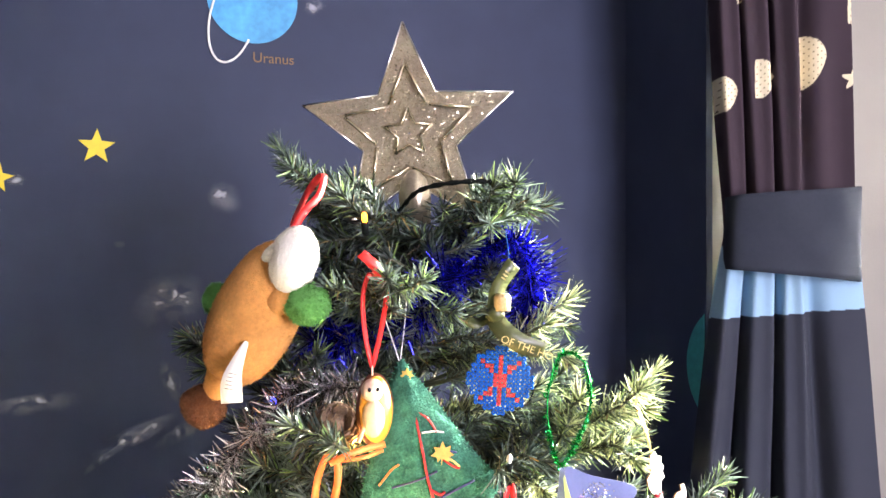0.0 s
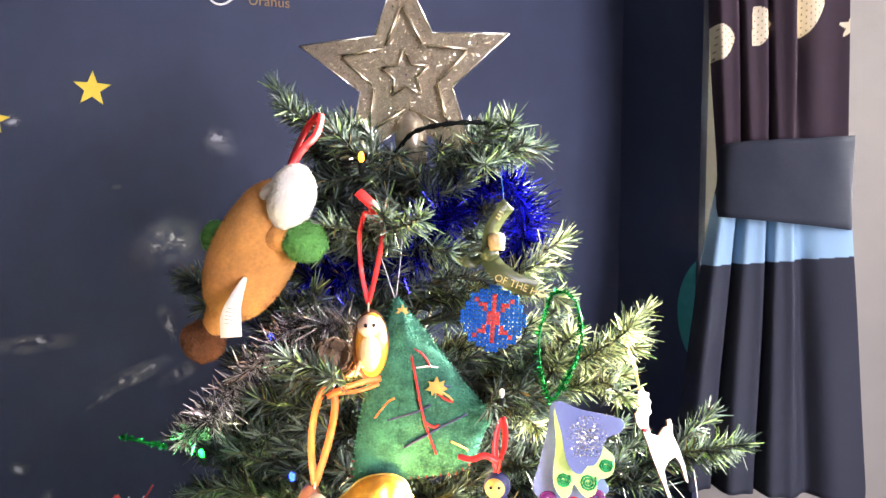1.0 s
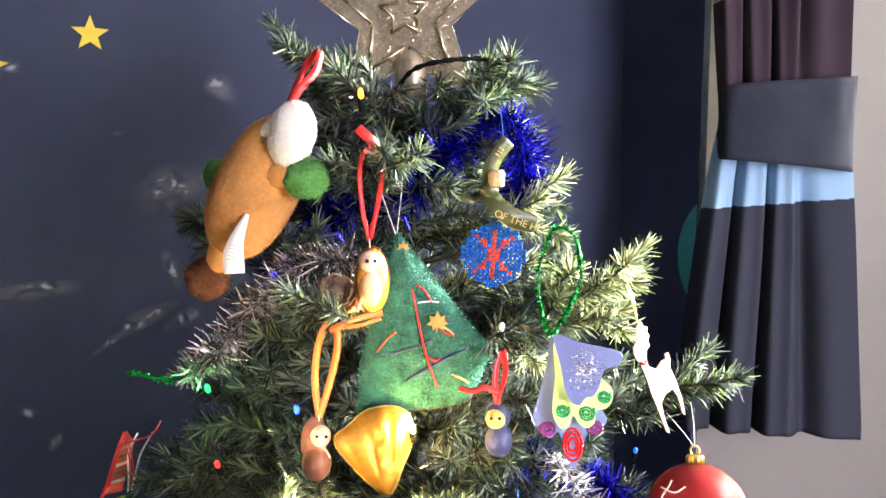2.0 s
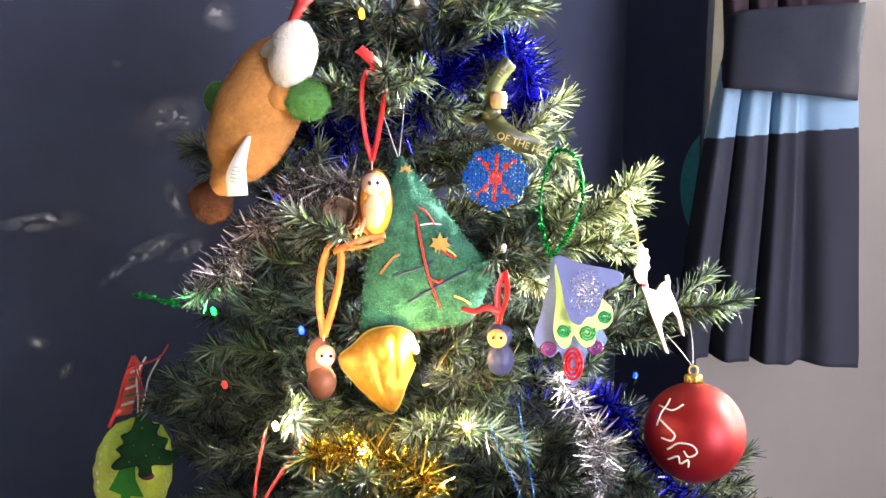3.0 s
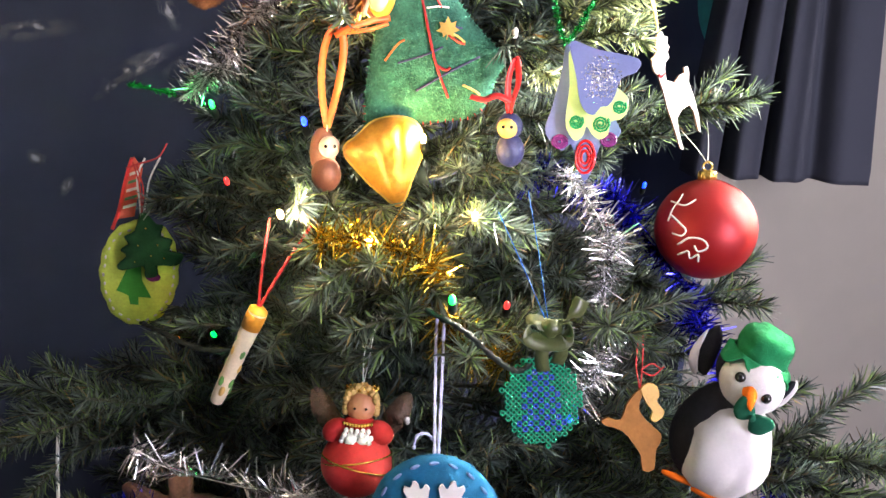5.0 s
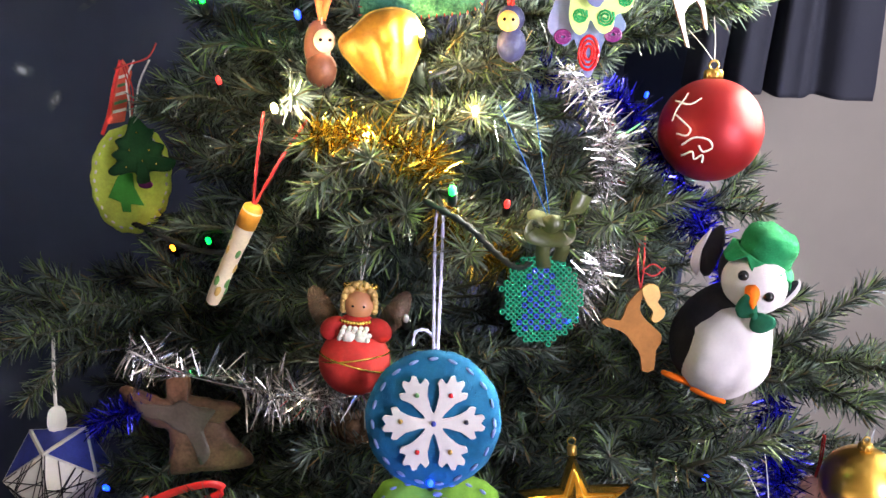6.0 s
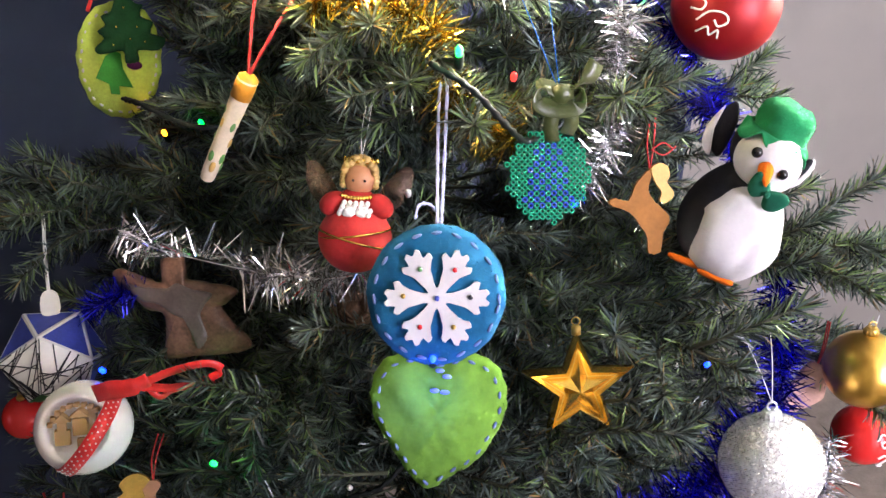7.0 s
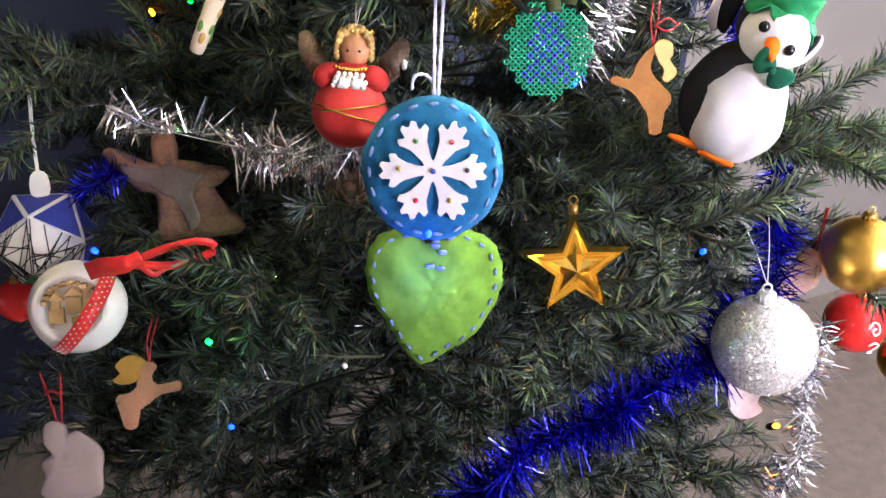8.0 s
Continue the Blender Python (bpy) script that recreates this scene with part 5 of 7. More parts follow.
for k in range(6):
    rot = Matrix.Rotation(-radians(60 * k + 28), 2)
    arm = [(-0.0030, 0.0058), (-0.0042, 0.014), (-0.0078, 0.022), (-0.0108, 0.0245), (-0.0100, 0.0285), (-0.0062, 0.0268), (-0.0048, 0.0278), (-0.0055, 0.0325), (-0.0030, 0.0345), (-0.0010, 0.0318),
           (0.0010, 0.0318), (0.0030, 0.0345), (0.0055, 0.0325), (0.0048, 0.0278), (0.0062, 0.0268), (0.0100, 0.0285), (0.0108, 0.0245), (0.0078, 0.022), (0.0042, 0.014), (0.0030, 0.0058)]
    outline += [tuple(rot @ Vector(q)) for q in arm]
bm = plate(bmesh.new(), curve2(outline, 2), 0.0030, -0.0128, bevel=0.0005)
flake = part("snowflake", bm, FELT_WHITE, snow, "white felt snowflake", False)
for k, material in enumerate((INK_GREEN, RED_GEL, INK, GOLD_DULL, RED_GEL, GOLD_DULL)):
    a = radians((-32, 30, 86, 148, 208, 272)[k])
    part("bead", ball(bmesh.new(), (0.022 * math.sin(a), -0.0150, 0.022 * math.cos(a)), 0.0017, 10, 8), material, flake)
part("bead", ball(bmesh.new(), (0, -0.0155, 0), 0.0018, 10, 8), INK_BLUE, flake)
bm = bmesh.new()
for dx in (-0.0022, 0.0022):
    tube(bm, smooth_line([(dx * 0.6, 0.0, 0.046), (dx, 0.020, 0.085), (dx * 1.2, 0.036, 0.135), (0.001, 0.042, 0.153)], 10), 0.0011, 8, 0, 0.9)
tube(bm, smooth_line([(-0.002, 0.008, 0.055), (-0.007, 0.006, 0.060), (-0.014, 0.003, 0.059), (-0.016, 0.001, 0.050)], 6), 0.0011, 8, 0, 0.9)
part("hanging_cord", bm, LILAC_THREAD, snow, "pale lilac wool cord")

lime = thing("felt_heart_ornament", pose(-0.008, 0.4485, 0.944, -24, 2, 0), "lime green felt heart with blue stitches", "ornament")
hz = curve2([(0, 0.040), (0.020, 0.044), (0.039, 0.036), (0.0470, 0.017), (0.0445, -0.004), (0.030, -0.030), (0.012, -0.043), (-0.005, -0.0535), (-0.019, -0.043), (-0.033, -0.022), (-0.044, -0.004), (-0.0470, 0.018), (-0.039, 0.037), (-0.018, 0.044)], 5)
hz = [(x * (1 + 0.014 * math.sin(1.9 * k)), z * (1 + 0.012 * math.sin(2.3 * k + 1))) for k, (x, z) in enumerate(hz)]
furry("pad", pillow(bmesh.new(), hz, 0.0095, 0.0014, 0.0030, 14), FELT_LIME, lime, 0.0009, 5000, 23, (0, 0, -0.3), "lime felt pad")
stitches(lime, inset2(hz, 0.89), 0.0110, 0.0055, -0.0068, LILAC_STITCH, 0.0011)
bm = bmesh.new()
for x, z in ((-0.0035, 0.020), (0.0035, 0.019), (0.0045, 0.030), (-0.0005, 0.034)):
    ball(bm, (x, -0.0125, z), (0.0034, 0.0018, 0.0017), 10, 8)
part("knot", bm, LILAC_STITCH, lime, "pale blue wool knots")

oval = thing("felt_oval_ornament", pose(-0.317, 0.800, 1.080, -4, 10, 14), "pale lime felt oval with felt trees", "ornament")
oo = curve2([(0.002, 0.056), (0.026, 0.046), (0.038, 0.014), (0.036, -0.022), (0.020, -0.050), (-0.002, -0.056), (-0.024, -0.044), (-0.037, -0.012), (-0.036, 0.022), (-0.022, 0.048)], 5)
oo = [(x * (1 + 0.022 * math.sin(2.1 * k)), z * (1 + 0.018 * math.sin(1.7 * k + 1))) for k, (x, z) in enumerate(oo)]
part("pad", pillow(bmesh.new(), oo, 0.009, 0.0015, 0.0028, 12), FELT_PALELIME, oval, "pale lime felt pad")
stitches(oval, inset2(oo, 0.88), 0.0095, 0.0045, -0.0062, WHITE_THREAD, 0.0012)
t1 = [(-0.004, 0.012), (-0.012, 0.006), (-0.020, -0.016), (-0.008, -0.020), (-0.006, -0.030), (0.002, -0.030), (0.001, -0.021), (0.014, -0.022), (0.004, -0.004), (0.002, 0.010)]
part("small_tree", plate(bmesh.new(), t1, 0.002, -0.0115, bevel=0.0003), FELT_MID, oval, "mid green felt tree", False)
part("plum_dot", pillow(bmesh.new(), disc(0.014, 0.000, 0.0075, 0.0045, 18), 0.001), FOAM_PURPLE, oval, "plum felt dot").location = (0, -0.010, 0)
tree2 = thing("felt_tree_ornament", pose(-0.294, 0.772, 1.119, -4, -4, 10), "dark green felt tree with gold sequins", "ornament")
t2 = [(-0.002, 0.034), (0.004, 0.034), (0.012, 0.022), (0.018, 0.020), (0.014, 0.010), (0.024, 0.004), (0.020, -0.006), (0.032, -0.012), (0.024, -0.022), (0.006, -0.020), (0.004, -0.030), (-0.008, -0.030), (-0.008, -0.019), (-0.028, -0.020), (-0.032, -0.014), (-0.022, -0.006), (-0.026, 0.001), (-0.018, 0.006), (-0.020, 0.014), (-0.010, 0.018)]
part("pad", pillow(bmesh.new(), curve2(t2, 3), 0.003, 0.0012, 0, 5), FELT_DARKGREEN, tree2)
bm = bmesh.new()
for x, z in ((0.002, 0.020), (-0.008, 0.004), (0.010, 0.002), (0.002, -0.008), (-0.014, -0.012), (0.014, -0.012)):
    ball(bm, (x, -0.0045, z), 0.0010, 8, 6)
part("sequin", bm, GOLD, tree2, "tiny gold sequins")
bm = strands(bmesh.new(), [(0.000, 0, 0.034), (0.003, 0, 0.060), (0.001, 0, 0.085)], 0.0007)
strands(bm, [(0.000, 0, 0.034), (0.006, -0.001, 0.058), (0.004, -0.002, 0.083)], 0.0007)
strands(bm, [(-0.006, -0.002, 0.080), (0.006, -0.002, 0.083), (0.026, -0.006, 0.088), (0.036, -0.004, 0.100)], 0.0009)
part("hanging_thread", bm, RED_THREAD, tree2, "red wool hanging loop")
bm = strands(bmesh.new(), [(-0.002, 0, 0.056), (-0.004, 0, 0.075), (-0.008, 0, 0.100), (-0.002, 0, 0.120)], 0.0010)
strands(bm, [(0.000, 0, 0.056), (0.002, 0, 0.080), (0.004, 0, 0.100), (0.012, 0, 0.122)], 0.0010)
part("hanging_cord", bm, WHITE_THREAD, oval, "white wool cord")
card = thing("striped_card_ornament", pose(-0.322, 0.82, 1.165, 0, 14, 40) @ Matrix.Scale(0.72, 4), "red and green striped card ornament", "ornament")
part("card", plate(bmesh.new(), [(-0.012, -0.045), (0.010, -0.040), (0.014, 0.030), (0.000, 0.045), (-0.006, 0.030)], 0.003, bevel=0.0005), CORAL, card, smooth=False)
for k in range(5):
    part("stripe", plate(bmesh.new(), [(-0.008 + 0.001 * k, -0.030 + 0.012 * k), (0.010, -0.024 + 0.012 * k), (0.010, -0.020 + 0.012 * k), (-0.008 + 0.001 * k, -0.026 + 0.012 * k)], 0.001, -0.0022), INK_GREEN if k % 2 else PAPER, card, smooth=False)
card2 = part("ribbon_tail", ribbon(bmesh.new(), [(-0.004, -0.003, 0.044), (-0.010, -0.004, 0.010), (-0.014, -0.004, -0.030), (-0.020, -0.003, -0.060)], 0.005, (1, 0, 0.2), 0.0004, 0.5), RED_RIBBON, card, "red ribbon tail")


# ---- clay figures on ribbons: each one plain mesh ----
def ribbon_loop(parent, pts, width, material, label, turn=0.5):
    part("hanging_ribbon", ribbon(bmesh.new(), pts, width, (1, 0.3, 0), 0.0003, turn, n=6), material, parent, label)


fairy = thing("clay_figure_ornament", pose(-0.056, 0.680, 1.372, -4, 0, 14), "peach clay figurine in orange hood on ribbon", "ornament")
bm = bmesh.new()
ball(bm, (0.003, 0.006, -0.001), (0.0155, 0.010, 0.030), 28, 20, idx=1)
ball(bm, (0.003, 0.0015, 0.000), (0.0135, 0.009, 0.0265), 28, 20, idx=2)
ball(bm, (-0.001, -0.005, 0.016), (0.0088, 0.0085, 0.0092), 24, 16)
ball(bm, (0.000, -0.004, -0.006), (0.0090, 0.0085, 0.0155), 24, 16, idx=3)
for x in (-0.0042, 0.0022):
    ball(bm, (x, -0.0128, 0.017), (0.0016, 0.001, 0.0018), 10, 8, idx=4)
tube(bm, smooth_line([(-0.006, -0.004, -0.010), (-0.010, -0.006, -0.018), (-0.013, -0.008, -0.024)], 4), 0.0018, 8, idx=3)
lathe(bm, [(0.0008, 0), (0.0008, 0.008)], 8, Matrix.Translation((0, 0, 0.027)))
part("figure", bm, [CLAY_SKIN, CLAY_BROWN, CLAY_ORANGE, CLAY_PEACH, EYE_BLACK], fairy)
ribbon_loop(fairy, [(0.0, 0, 0.034), (-0.006, -0.004, 0.060), (-0.008, -0.008, 0.090), (-0.003, -0.010, 0.108), (0.004, -0.012, 0.103), (0.010, -0.012, 0.096), (0.009, -0.010, 0.080), (0.005, -0.004, 0.055), (0.0, 0, 0.034)], 0.0042, RED_RIBBON, "red satin hanging ribbon")
part("ribbon_bow", ribbon(bmesh.new(), [(0.008, -0.012, 0.100), (0.002, -0.016, 0.112), (-0.006, -0.016, 0.120), (-0.010, -0.014, 0.124)], 0.0085, (1, 0.2, 0.6), 0.0004), RED_RIBBON, fairy)
bm = ribbon(bmesh.new(), [(0.008, -0.010, -0.026), (-0.008, -0.014, -0.028), (-0.024, -0.016, -0.032), (-0.036, -0.014, -0.038)], 0.0045, (0, 0.2, 1), 0.0004)
ribbon(bm, [(0.006, -0.012, -0.030), (-0.010, -0.016, -0.034), (-0.030, -0.015, -0.036)], 0.003, (0, 0.2, 1), 0.0004)
part("lower_ribbon", bm, ORANGE_RIBBON, fairy, "orange ribbon at the feet")

brown = thing("clay_figure_ornament", pose(-0.098, 0.655, 1.238, -4, 4, 8), "brown clay figurine on orange ribbon", "ornament")
bm = bmesh.new()
ball(bm, (-0.003, 0.003, 0.006), (0.0105, 0.008, 0.020), 24, 16, idx=1)
ball(bm, (0.002, -0.003, 0.011), (0.0085, 0.0085, 0.0088), 24, 16)
ball(bm, (0.000, -0.001, -0.012), (0.0120, 0.0105, 0.0145), 24, 16, idx=1)
for x in (-0.001, 0.0062):
    ball(bm, (x, -0.0112, 0.0125), (0.0014, 0.0010, 0.0014), 8, 6, idx=2)
lathe(bm, [(0.0008, 0), (0.0008, 0.008)], 8, Matrix.Translation((0, 0, 0.020)))
part("figure", bm, [CLAY_SKIN, CLAY_BROWN, EYE_BLACK], brown)
ribbon_loop(brown, [(0.0, 0, 0.026), (-0.005, -0.002, 0.055), (-0.004, -0.004, 0.085), (0.003, -0.004, 0.104), (0.010, -0.004, 0.098), (0.011, -0.004, 0.080), (0.006, -0.002, 0.050), (0.0, 0, 0.026)], 0.0058, ORANGE_RIBBON, "orange satin hanging ribbon")
blue = thing("clay_figure_ornament", pose(0.048, 0.650, 1.256, -6, 0, -4), "navy clay figurine with ochre face on ribbon", "ornament")
bm = bmesh.new()
ball(bm, (0, 0.001, 0.010), (0.0105, 0.0095, 0.0105), 24, 16, idx=1)
ball(bm, (-0.0015, -0.004, 0.009), (0.0082, 0.0072, 0.0082), 24, 16)
ball(bm, (0.001, 0, -0.009), (0.0112, 0.0098, 0.0135), 24, 16, idx=1)
for x in (-0.005, 0.0015):
    ball(bm, (x, -0.0105, 0.0105), (0.0013, 0.0010, 0.0013), 8, 6, idx=2)
part("figure", bm, [CLAY_OCHRE, CLAY_NAVY, EYE_BLACK], blue)
ribbon_loop(blue, [(0, 0, 0.020), (-0.002, 0, 0.032), (-0.001, 0.002, 0.050), (0.004, 0.004, 0.062), (0.006, 0.002, 0.045), (0.002, 0, 0.030), (0, 0, 0.020)], 0.0055, RED_RIBBON, "red satin hanging ribbon", 1.6)
part("ribbon_tail", ribbon(bmesh.new(), [(0.001, -0.002, 0.029), (-0.010, -0.004, 0.034), (-0.020, -0.005, 0.031), (-0.031, -0.004, 0.033)], 0.005, (0, 0.3, 1), 0.0004, 0.7), RED_RIBBON, blue)

heart = thing("gold_heart_ornament", pose(-0.048, 0.650, 1.239, -10, 0, 10), "glossy gold stuffed heart beside a warm bulb", "ornament")
ho = curve2([(-0.035, 0.010), (-0.024, 0.020), (-0.010, 0.031), (0.006, 0.034), (0.020, 0.031), (0.028, 0.020), (0.027, 0.004), (0.018, -0.018), (0.008, -0.037), (-0.004, -0.030), (-0.016, -0.018), (-0.028, -0.004)], 4)
bm = pillow(bmesh.new(), ho, 0.0115, 0.0012, 0.0022, 18)
for v in bm.verts:
    # drawn-in creases running down to the point
    fan = math.atan2(v.co.x - 0.008, v.co.z + 0.060)
    v.co.y *= 1 - 0.16 * max(0.0, math.sin(26 * fan + 1.0 + 12 * v.co.z)) ** 2
part("pad", bm, HEART_GOLD, heart)
part("cord_rim", tube(bmesh.new(), [(x, 0, z) for x, z in ho + ho[:1]], 0.0011, 6, 0, 0.6), GOLD_THREAD, heart, "twisted gold rim cord")

angel = thing("angel_figurine", pose(-0.067, 0.527, 1.056, -22, 4, 0), "red velvet angel figurine with gold trim", "figurine")
bm = bmesh.new()
ball(bm, (0, 0, -0.014), (0.0262, 0.0250, 0.0250), 36, 24, idx=0)
ball(bm, (0, -0.002, 0.012), (0.014, 0.012, 0.010), 24, 14, idx=0)
for sx in (-1, 1):
    ball(bm, (sx * 0.016, -0.006, 0.010), (0.0105, 0.0085, 0.0085), 20, 14, pose(0, 0, 0, 0, sx * 30, 0), idx=0)
    ball(bm, (sx * 0.0045, -0.016, 0.006), (0.005, 0.004, 0.004), 12, 8, idx=2)
    wing = curve2([(sx * 0.008, 0.004), (sx * 0.020, 0.026), (sx * 0.032, 0.038), (sx * 0.0385, 0.034), (sx * 0.036, 0.018), (sx * 0.026, 0.006), (sx * 0.016, 0.000)], 3)
    plate(bm, wing, 0.0012, 0.011, idx=5)
ball(bm, (0.001, -0.003, 0.028), (0.0112, 0.0108, 0.0112), 24, 16, idx=1)
ball(bm, (0.001, 0.001, 0.030), (0.0128, 0.0112, 0.0120), 24, 16, idx=3, lumps=0.15)
for k in range(26):
    a = math.pi * (0.02 + 0.96 * k / 25)
    ball(bm, (0.001 + 0.0108 * math.cos(a), -0.0085 + 0.003 * (k % 3), 0.0325 + (0.0085 + 0.002 * (k % 2)) * math.sin(a)), 0.0028, 8, 6, idx=3)
for sx in (-1, 1):
    for k in range(3):
        ball(bm, (0.001 + sx * 0.0112, -0.005, 0.030 - 0.003 * k), 0.0028, 8, 6, idx=3)
for x in (-0.003, 0.005):
    ball(bm, (x, -0.0137, 0.0275), 0.0009, 8, 6, idx=4)
for r0, z0, lean in ((0.0264, -0.014, 12), (0.0258, -0.010, -10)):
    tube(bm, [Matrix.Rotation(radians(lean), 3, "Y") @ Vector((r0 * math.cos(a), r0 * 0.96 * math.sin(a), 0)) + Vector((0, 0, z0)) for a in [2 * math.pi * k / 40 for k in range(41)]], 0.0008, 5, idx=6)
for k in range(22):
    a = math.pi * 2 * k / 22
    ball(bm, (0.001 + 0.0115 * math.cos(a), 0.001 + 0.0105 * math.sin(a), 0.0405 + 0.001 * (k % 2)), 0.0017, 6, 5, idx=6)
    ball(bm, (-0.011 + 0.001 * k, -0.0150 - 0.0015 * (k % 3), 0.0045 + 0.0025 * (k % 4)), 0.0021, 6, 5, idx=2)
for k in range(10):
    ball(bm, (-0.010 + 0.0022 * k, -0.0125 - 0.002 * math.sin(k * 0.35), 0.0165 - 0.001 * math.sin(k * 0.35)), 0.0016, 6, 5, idx=6)
part("figure", bm, [RED_VELVET, ANGEL_SKIN, PAPER, HAIR, EYE_BLACK, WING, GOLD], angel)
part("hanging_thread", strands(strands(bmesh.new(), [(0.001, 0, 0.041), (0.000, 0.008, 0.065), (0.004, 0.020, 0.095)], 0.0003), [(0.001, 0, 0.041), (0.004, 0.010, 0.065), (0.007, 0.022, 0.095)], 0.0003), CLEAR_THREAD, angel)

stick = thing("clay_stick_ornament", axis_frame((-0.183, 0.575, 1.063), (-0.143, 0.575, 1.143)), "cream clay stick with green dabs on red thread", "ornament")
prof = [(0.003, 0.0), (0.0055, 0.004), (0.0062, 0.045), (0.0075, 0.080), (0.0072, 0.088), (0.004, 0.0905)]
part("stick", lathe(bmesh.new(), [(p.x, p.z) for p in smooth_line([(r, 0, z) for r, z in prof], 4)], 20), STICK, stick)
for z, a in ((0.022, 1.0), (0.050, 2.2), (0.036, 4.4), (0.060, 5.0), (0.014, 3.3), (0.072, 0.4)):
    for yaw in (0, math.pi, 0.5 * math.pi):
        part("dab", ball(bmesh.new(), (0.0048 * math.cos(a + yaw), 0.0048 * math.sin(a + yaw), z), (0.0024, 0.0024, 0.0052), 10, 8), STICK_GREEN if yaw else CLAY_OCHRE, stick)
part("orange_end", lathe(bmesh.new(), [(0.0076, 0.072), (0.0079, 0.082), (0.0074, 0.0885), (0.004, 0.0912)], 20), CLAY_ORANGE, stick, "orange clay end")
inv = stick.matrix_world.inverted()
for e in ((-0.132, 0.585, 1.212), (-0.102, 0.590, 1.205)):
    a, b = inv @ Vector((-0.144, 0.575, 1.142)), inv @ Vector(e)
    part("hanging_thread", tube(bmesh.new(), smooth_line([a, a.lerp(b, 0.5) + Vector((0.001, 0.001, 0)), b], 12), 0.0011, 8, 0, 0.8), RED_THREAD, stick, "twisted red and white thread")


# ---- fuse bead pictures ----
def fuse_beads(parent, cells, pitch, materials, pick, hole):
    """Melted tube beads on a grid, alike beads share a mesh."""
    meshes = {}
    for i, j in cells:
        m = pick(i, j)
        if m not in meshes:
            bm = bmesh.new()
            bmesh.ops.create_circle(bm, segments=10, radius=0.001)
            bm.clear()
            R, q = pitch * 0.56, pitch * hole
            rows = []
            for rad, y in ((q, -0.0010), (q * 1.5, -0.0021), (R * 0.82, -0.0021), (R, -0.0012), (R, 0.0012), (q, 0.0012)):
                rows.append([bm.verts.new((rad * math.cos(2 * math.pi * k / 10), y, rad * math.sin(2 * math.pi * k / 10))) for k in range(10)])
            for a, b in zip(rows, rows[1:]):
                for k in range(10):
                    bm.faces.new((a[k], a[(k + 1) % 10], b[(k + 1) % 10], b[k]))
            me = mesh_of(bm, "bead")
            me.materials.append(materials[m])
            meshes[m] = me
        ob = new("bead", meshes[m])
        ob.parent = parent
        ob.location = (i * pitch, 0, j * pitch)


bb = thing("fuse_bead_ornament", pose(0.048, 0.722, 1.389, -8, 4, 0), "round blue fuse bead disc with red snowflake", "ornament")
cells = [(i, j) for i in range(-7, 8) for j in range(-7, 8) if math.hypot(i, j) < 7.1 + 0.35 * math.cos(8 * math.atan2(j, i))]


def red_flake(i, j):
    on = (i == 0 and abs(j) < 6) or (abs(i) == abs(j) and 1 < abs(i) < 5) or (abs(i) < 2 and abs(j) < 2) or (abs(i) == 2 and abs(j) == 3)
    return 1 if on else 0


fuse_beads(bb, cells, 0.00385, (BEAD_BLUE, BEAD_RED), red_flake, 0.13)
gb = thing("fuse_bead_ornament", pose(0.069, 0.545, 1.082, -24, 0, 4), "green and blue fuse bead tree picture", "ornament")
cells = [(i, j) for i in range(-7, 8) for j in range(-8, 9) if math.hypot(i / 7.1, j / 7.9) < 1.0 + 0.05 * math.cos(9 * math.atan2(j, i))]
fuse_beads(gb, cells, 0.0042, (BEAD_GREEN, BEAD_BLUE2), lambda i, j: 1 if (abs(i) < 3.4 - 0.25 * j and -6 < j < 7 and (i + j) % 2 == 0) else 0, 0.22)


def bow_ribbon(name, m, label, loops, tails):
    b = thing(name, m, label, "ribbon bow")
    for pts, w in loops:
        part("loop", ribbon(bmesh.new(), pts, w, (0.3, 1, 0.4), 0.0004, 0.7), OLIVE_RIBBON, b)
    for pts, w in tails:
        part("tail", ribbon(bmesh.new(), pts, w, (1, 0.2, 0.4), 0.0004, 0.4), OLIVE_RIBBON, b)
    part("knot", ball(bmesh.new(), (0, -0.004, 0), (0.008, 0.006, 0.007), 16, 10, lumps=0.2), OLIVE_RIBBON, b)
    return b


bw = bow_ribbon("ribbon_bow", pose(0.043, 0.712, 1.446), "olive satin ribbon bow with printed words", [([(0, 0, 0), (-0.012, -0.006, 0.002), (-0.022, -0.004, -0.004), (-0.014, 0.002, -0.008), (0, 0, 0)], 0.010)],
                [([(0.000, -0.002, 0.002), (0.002, -0.004, 0.020), (0.010, -0.004, 0.034), (0.016, -0.002, 0.042)], 0.014), ([(0.0, -0.004, -0.004), (0.008, -0.012, -0.014), (0.022, -0.012, -0.024), (0.040, -0.006, -0.030)], 0.0165)])
part("stalk", lathe(bmesh.new(), [(0.0068, -0.007), (0.0072, 0.004), (0.0055, 0.007)], 10, Matrix.Translation((0.006, -0.006, 0.010))), STEM, bw, "pale wooden stalk in the bow")
for body, m, size in (("OF THE HO", pose(0.024, -0.0215, -0.0285, 92, 20, 0), 0.0085),):
    tx = bpy.data.curves.new("lettering", "FONT")
    tx.body, tx.size, tx.extrude, tx.align_x = body, size, 0.0001, "CENTER"
    tx.materials.append(PRINT_GOLD)
    ob = new("lettering", tx)
    ob.parent, ob.matrix_basis = bw, m
bm = bmesh.new()
for k in range(3):
    box(bm, (-0.0022 + 0.003 * k, -0.0002, -0.002), (-0.0008 + 0.003 * k, 0.0002, 0.002))
part("print", bm, PRINT_GOLD, bw, "gold printed marks", False).matrix_basis = pose(0.0075, -0.0085, 0.031, -5, -58, 0)
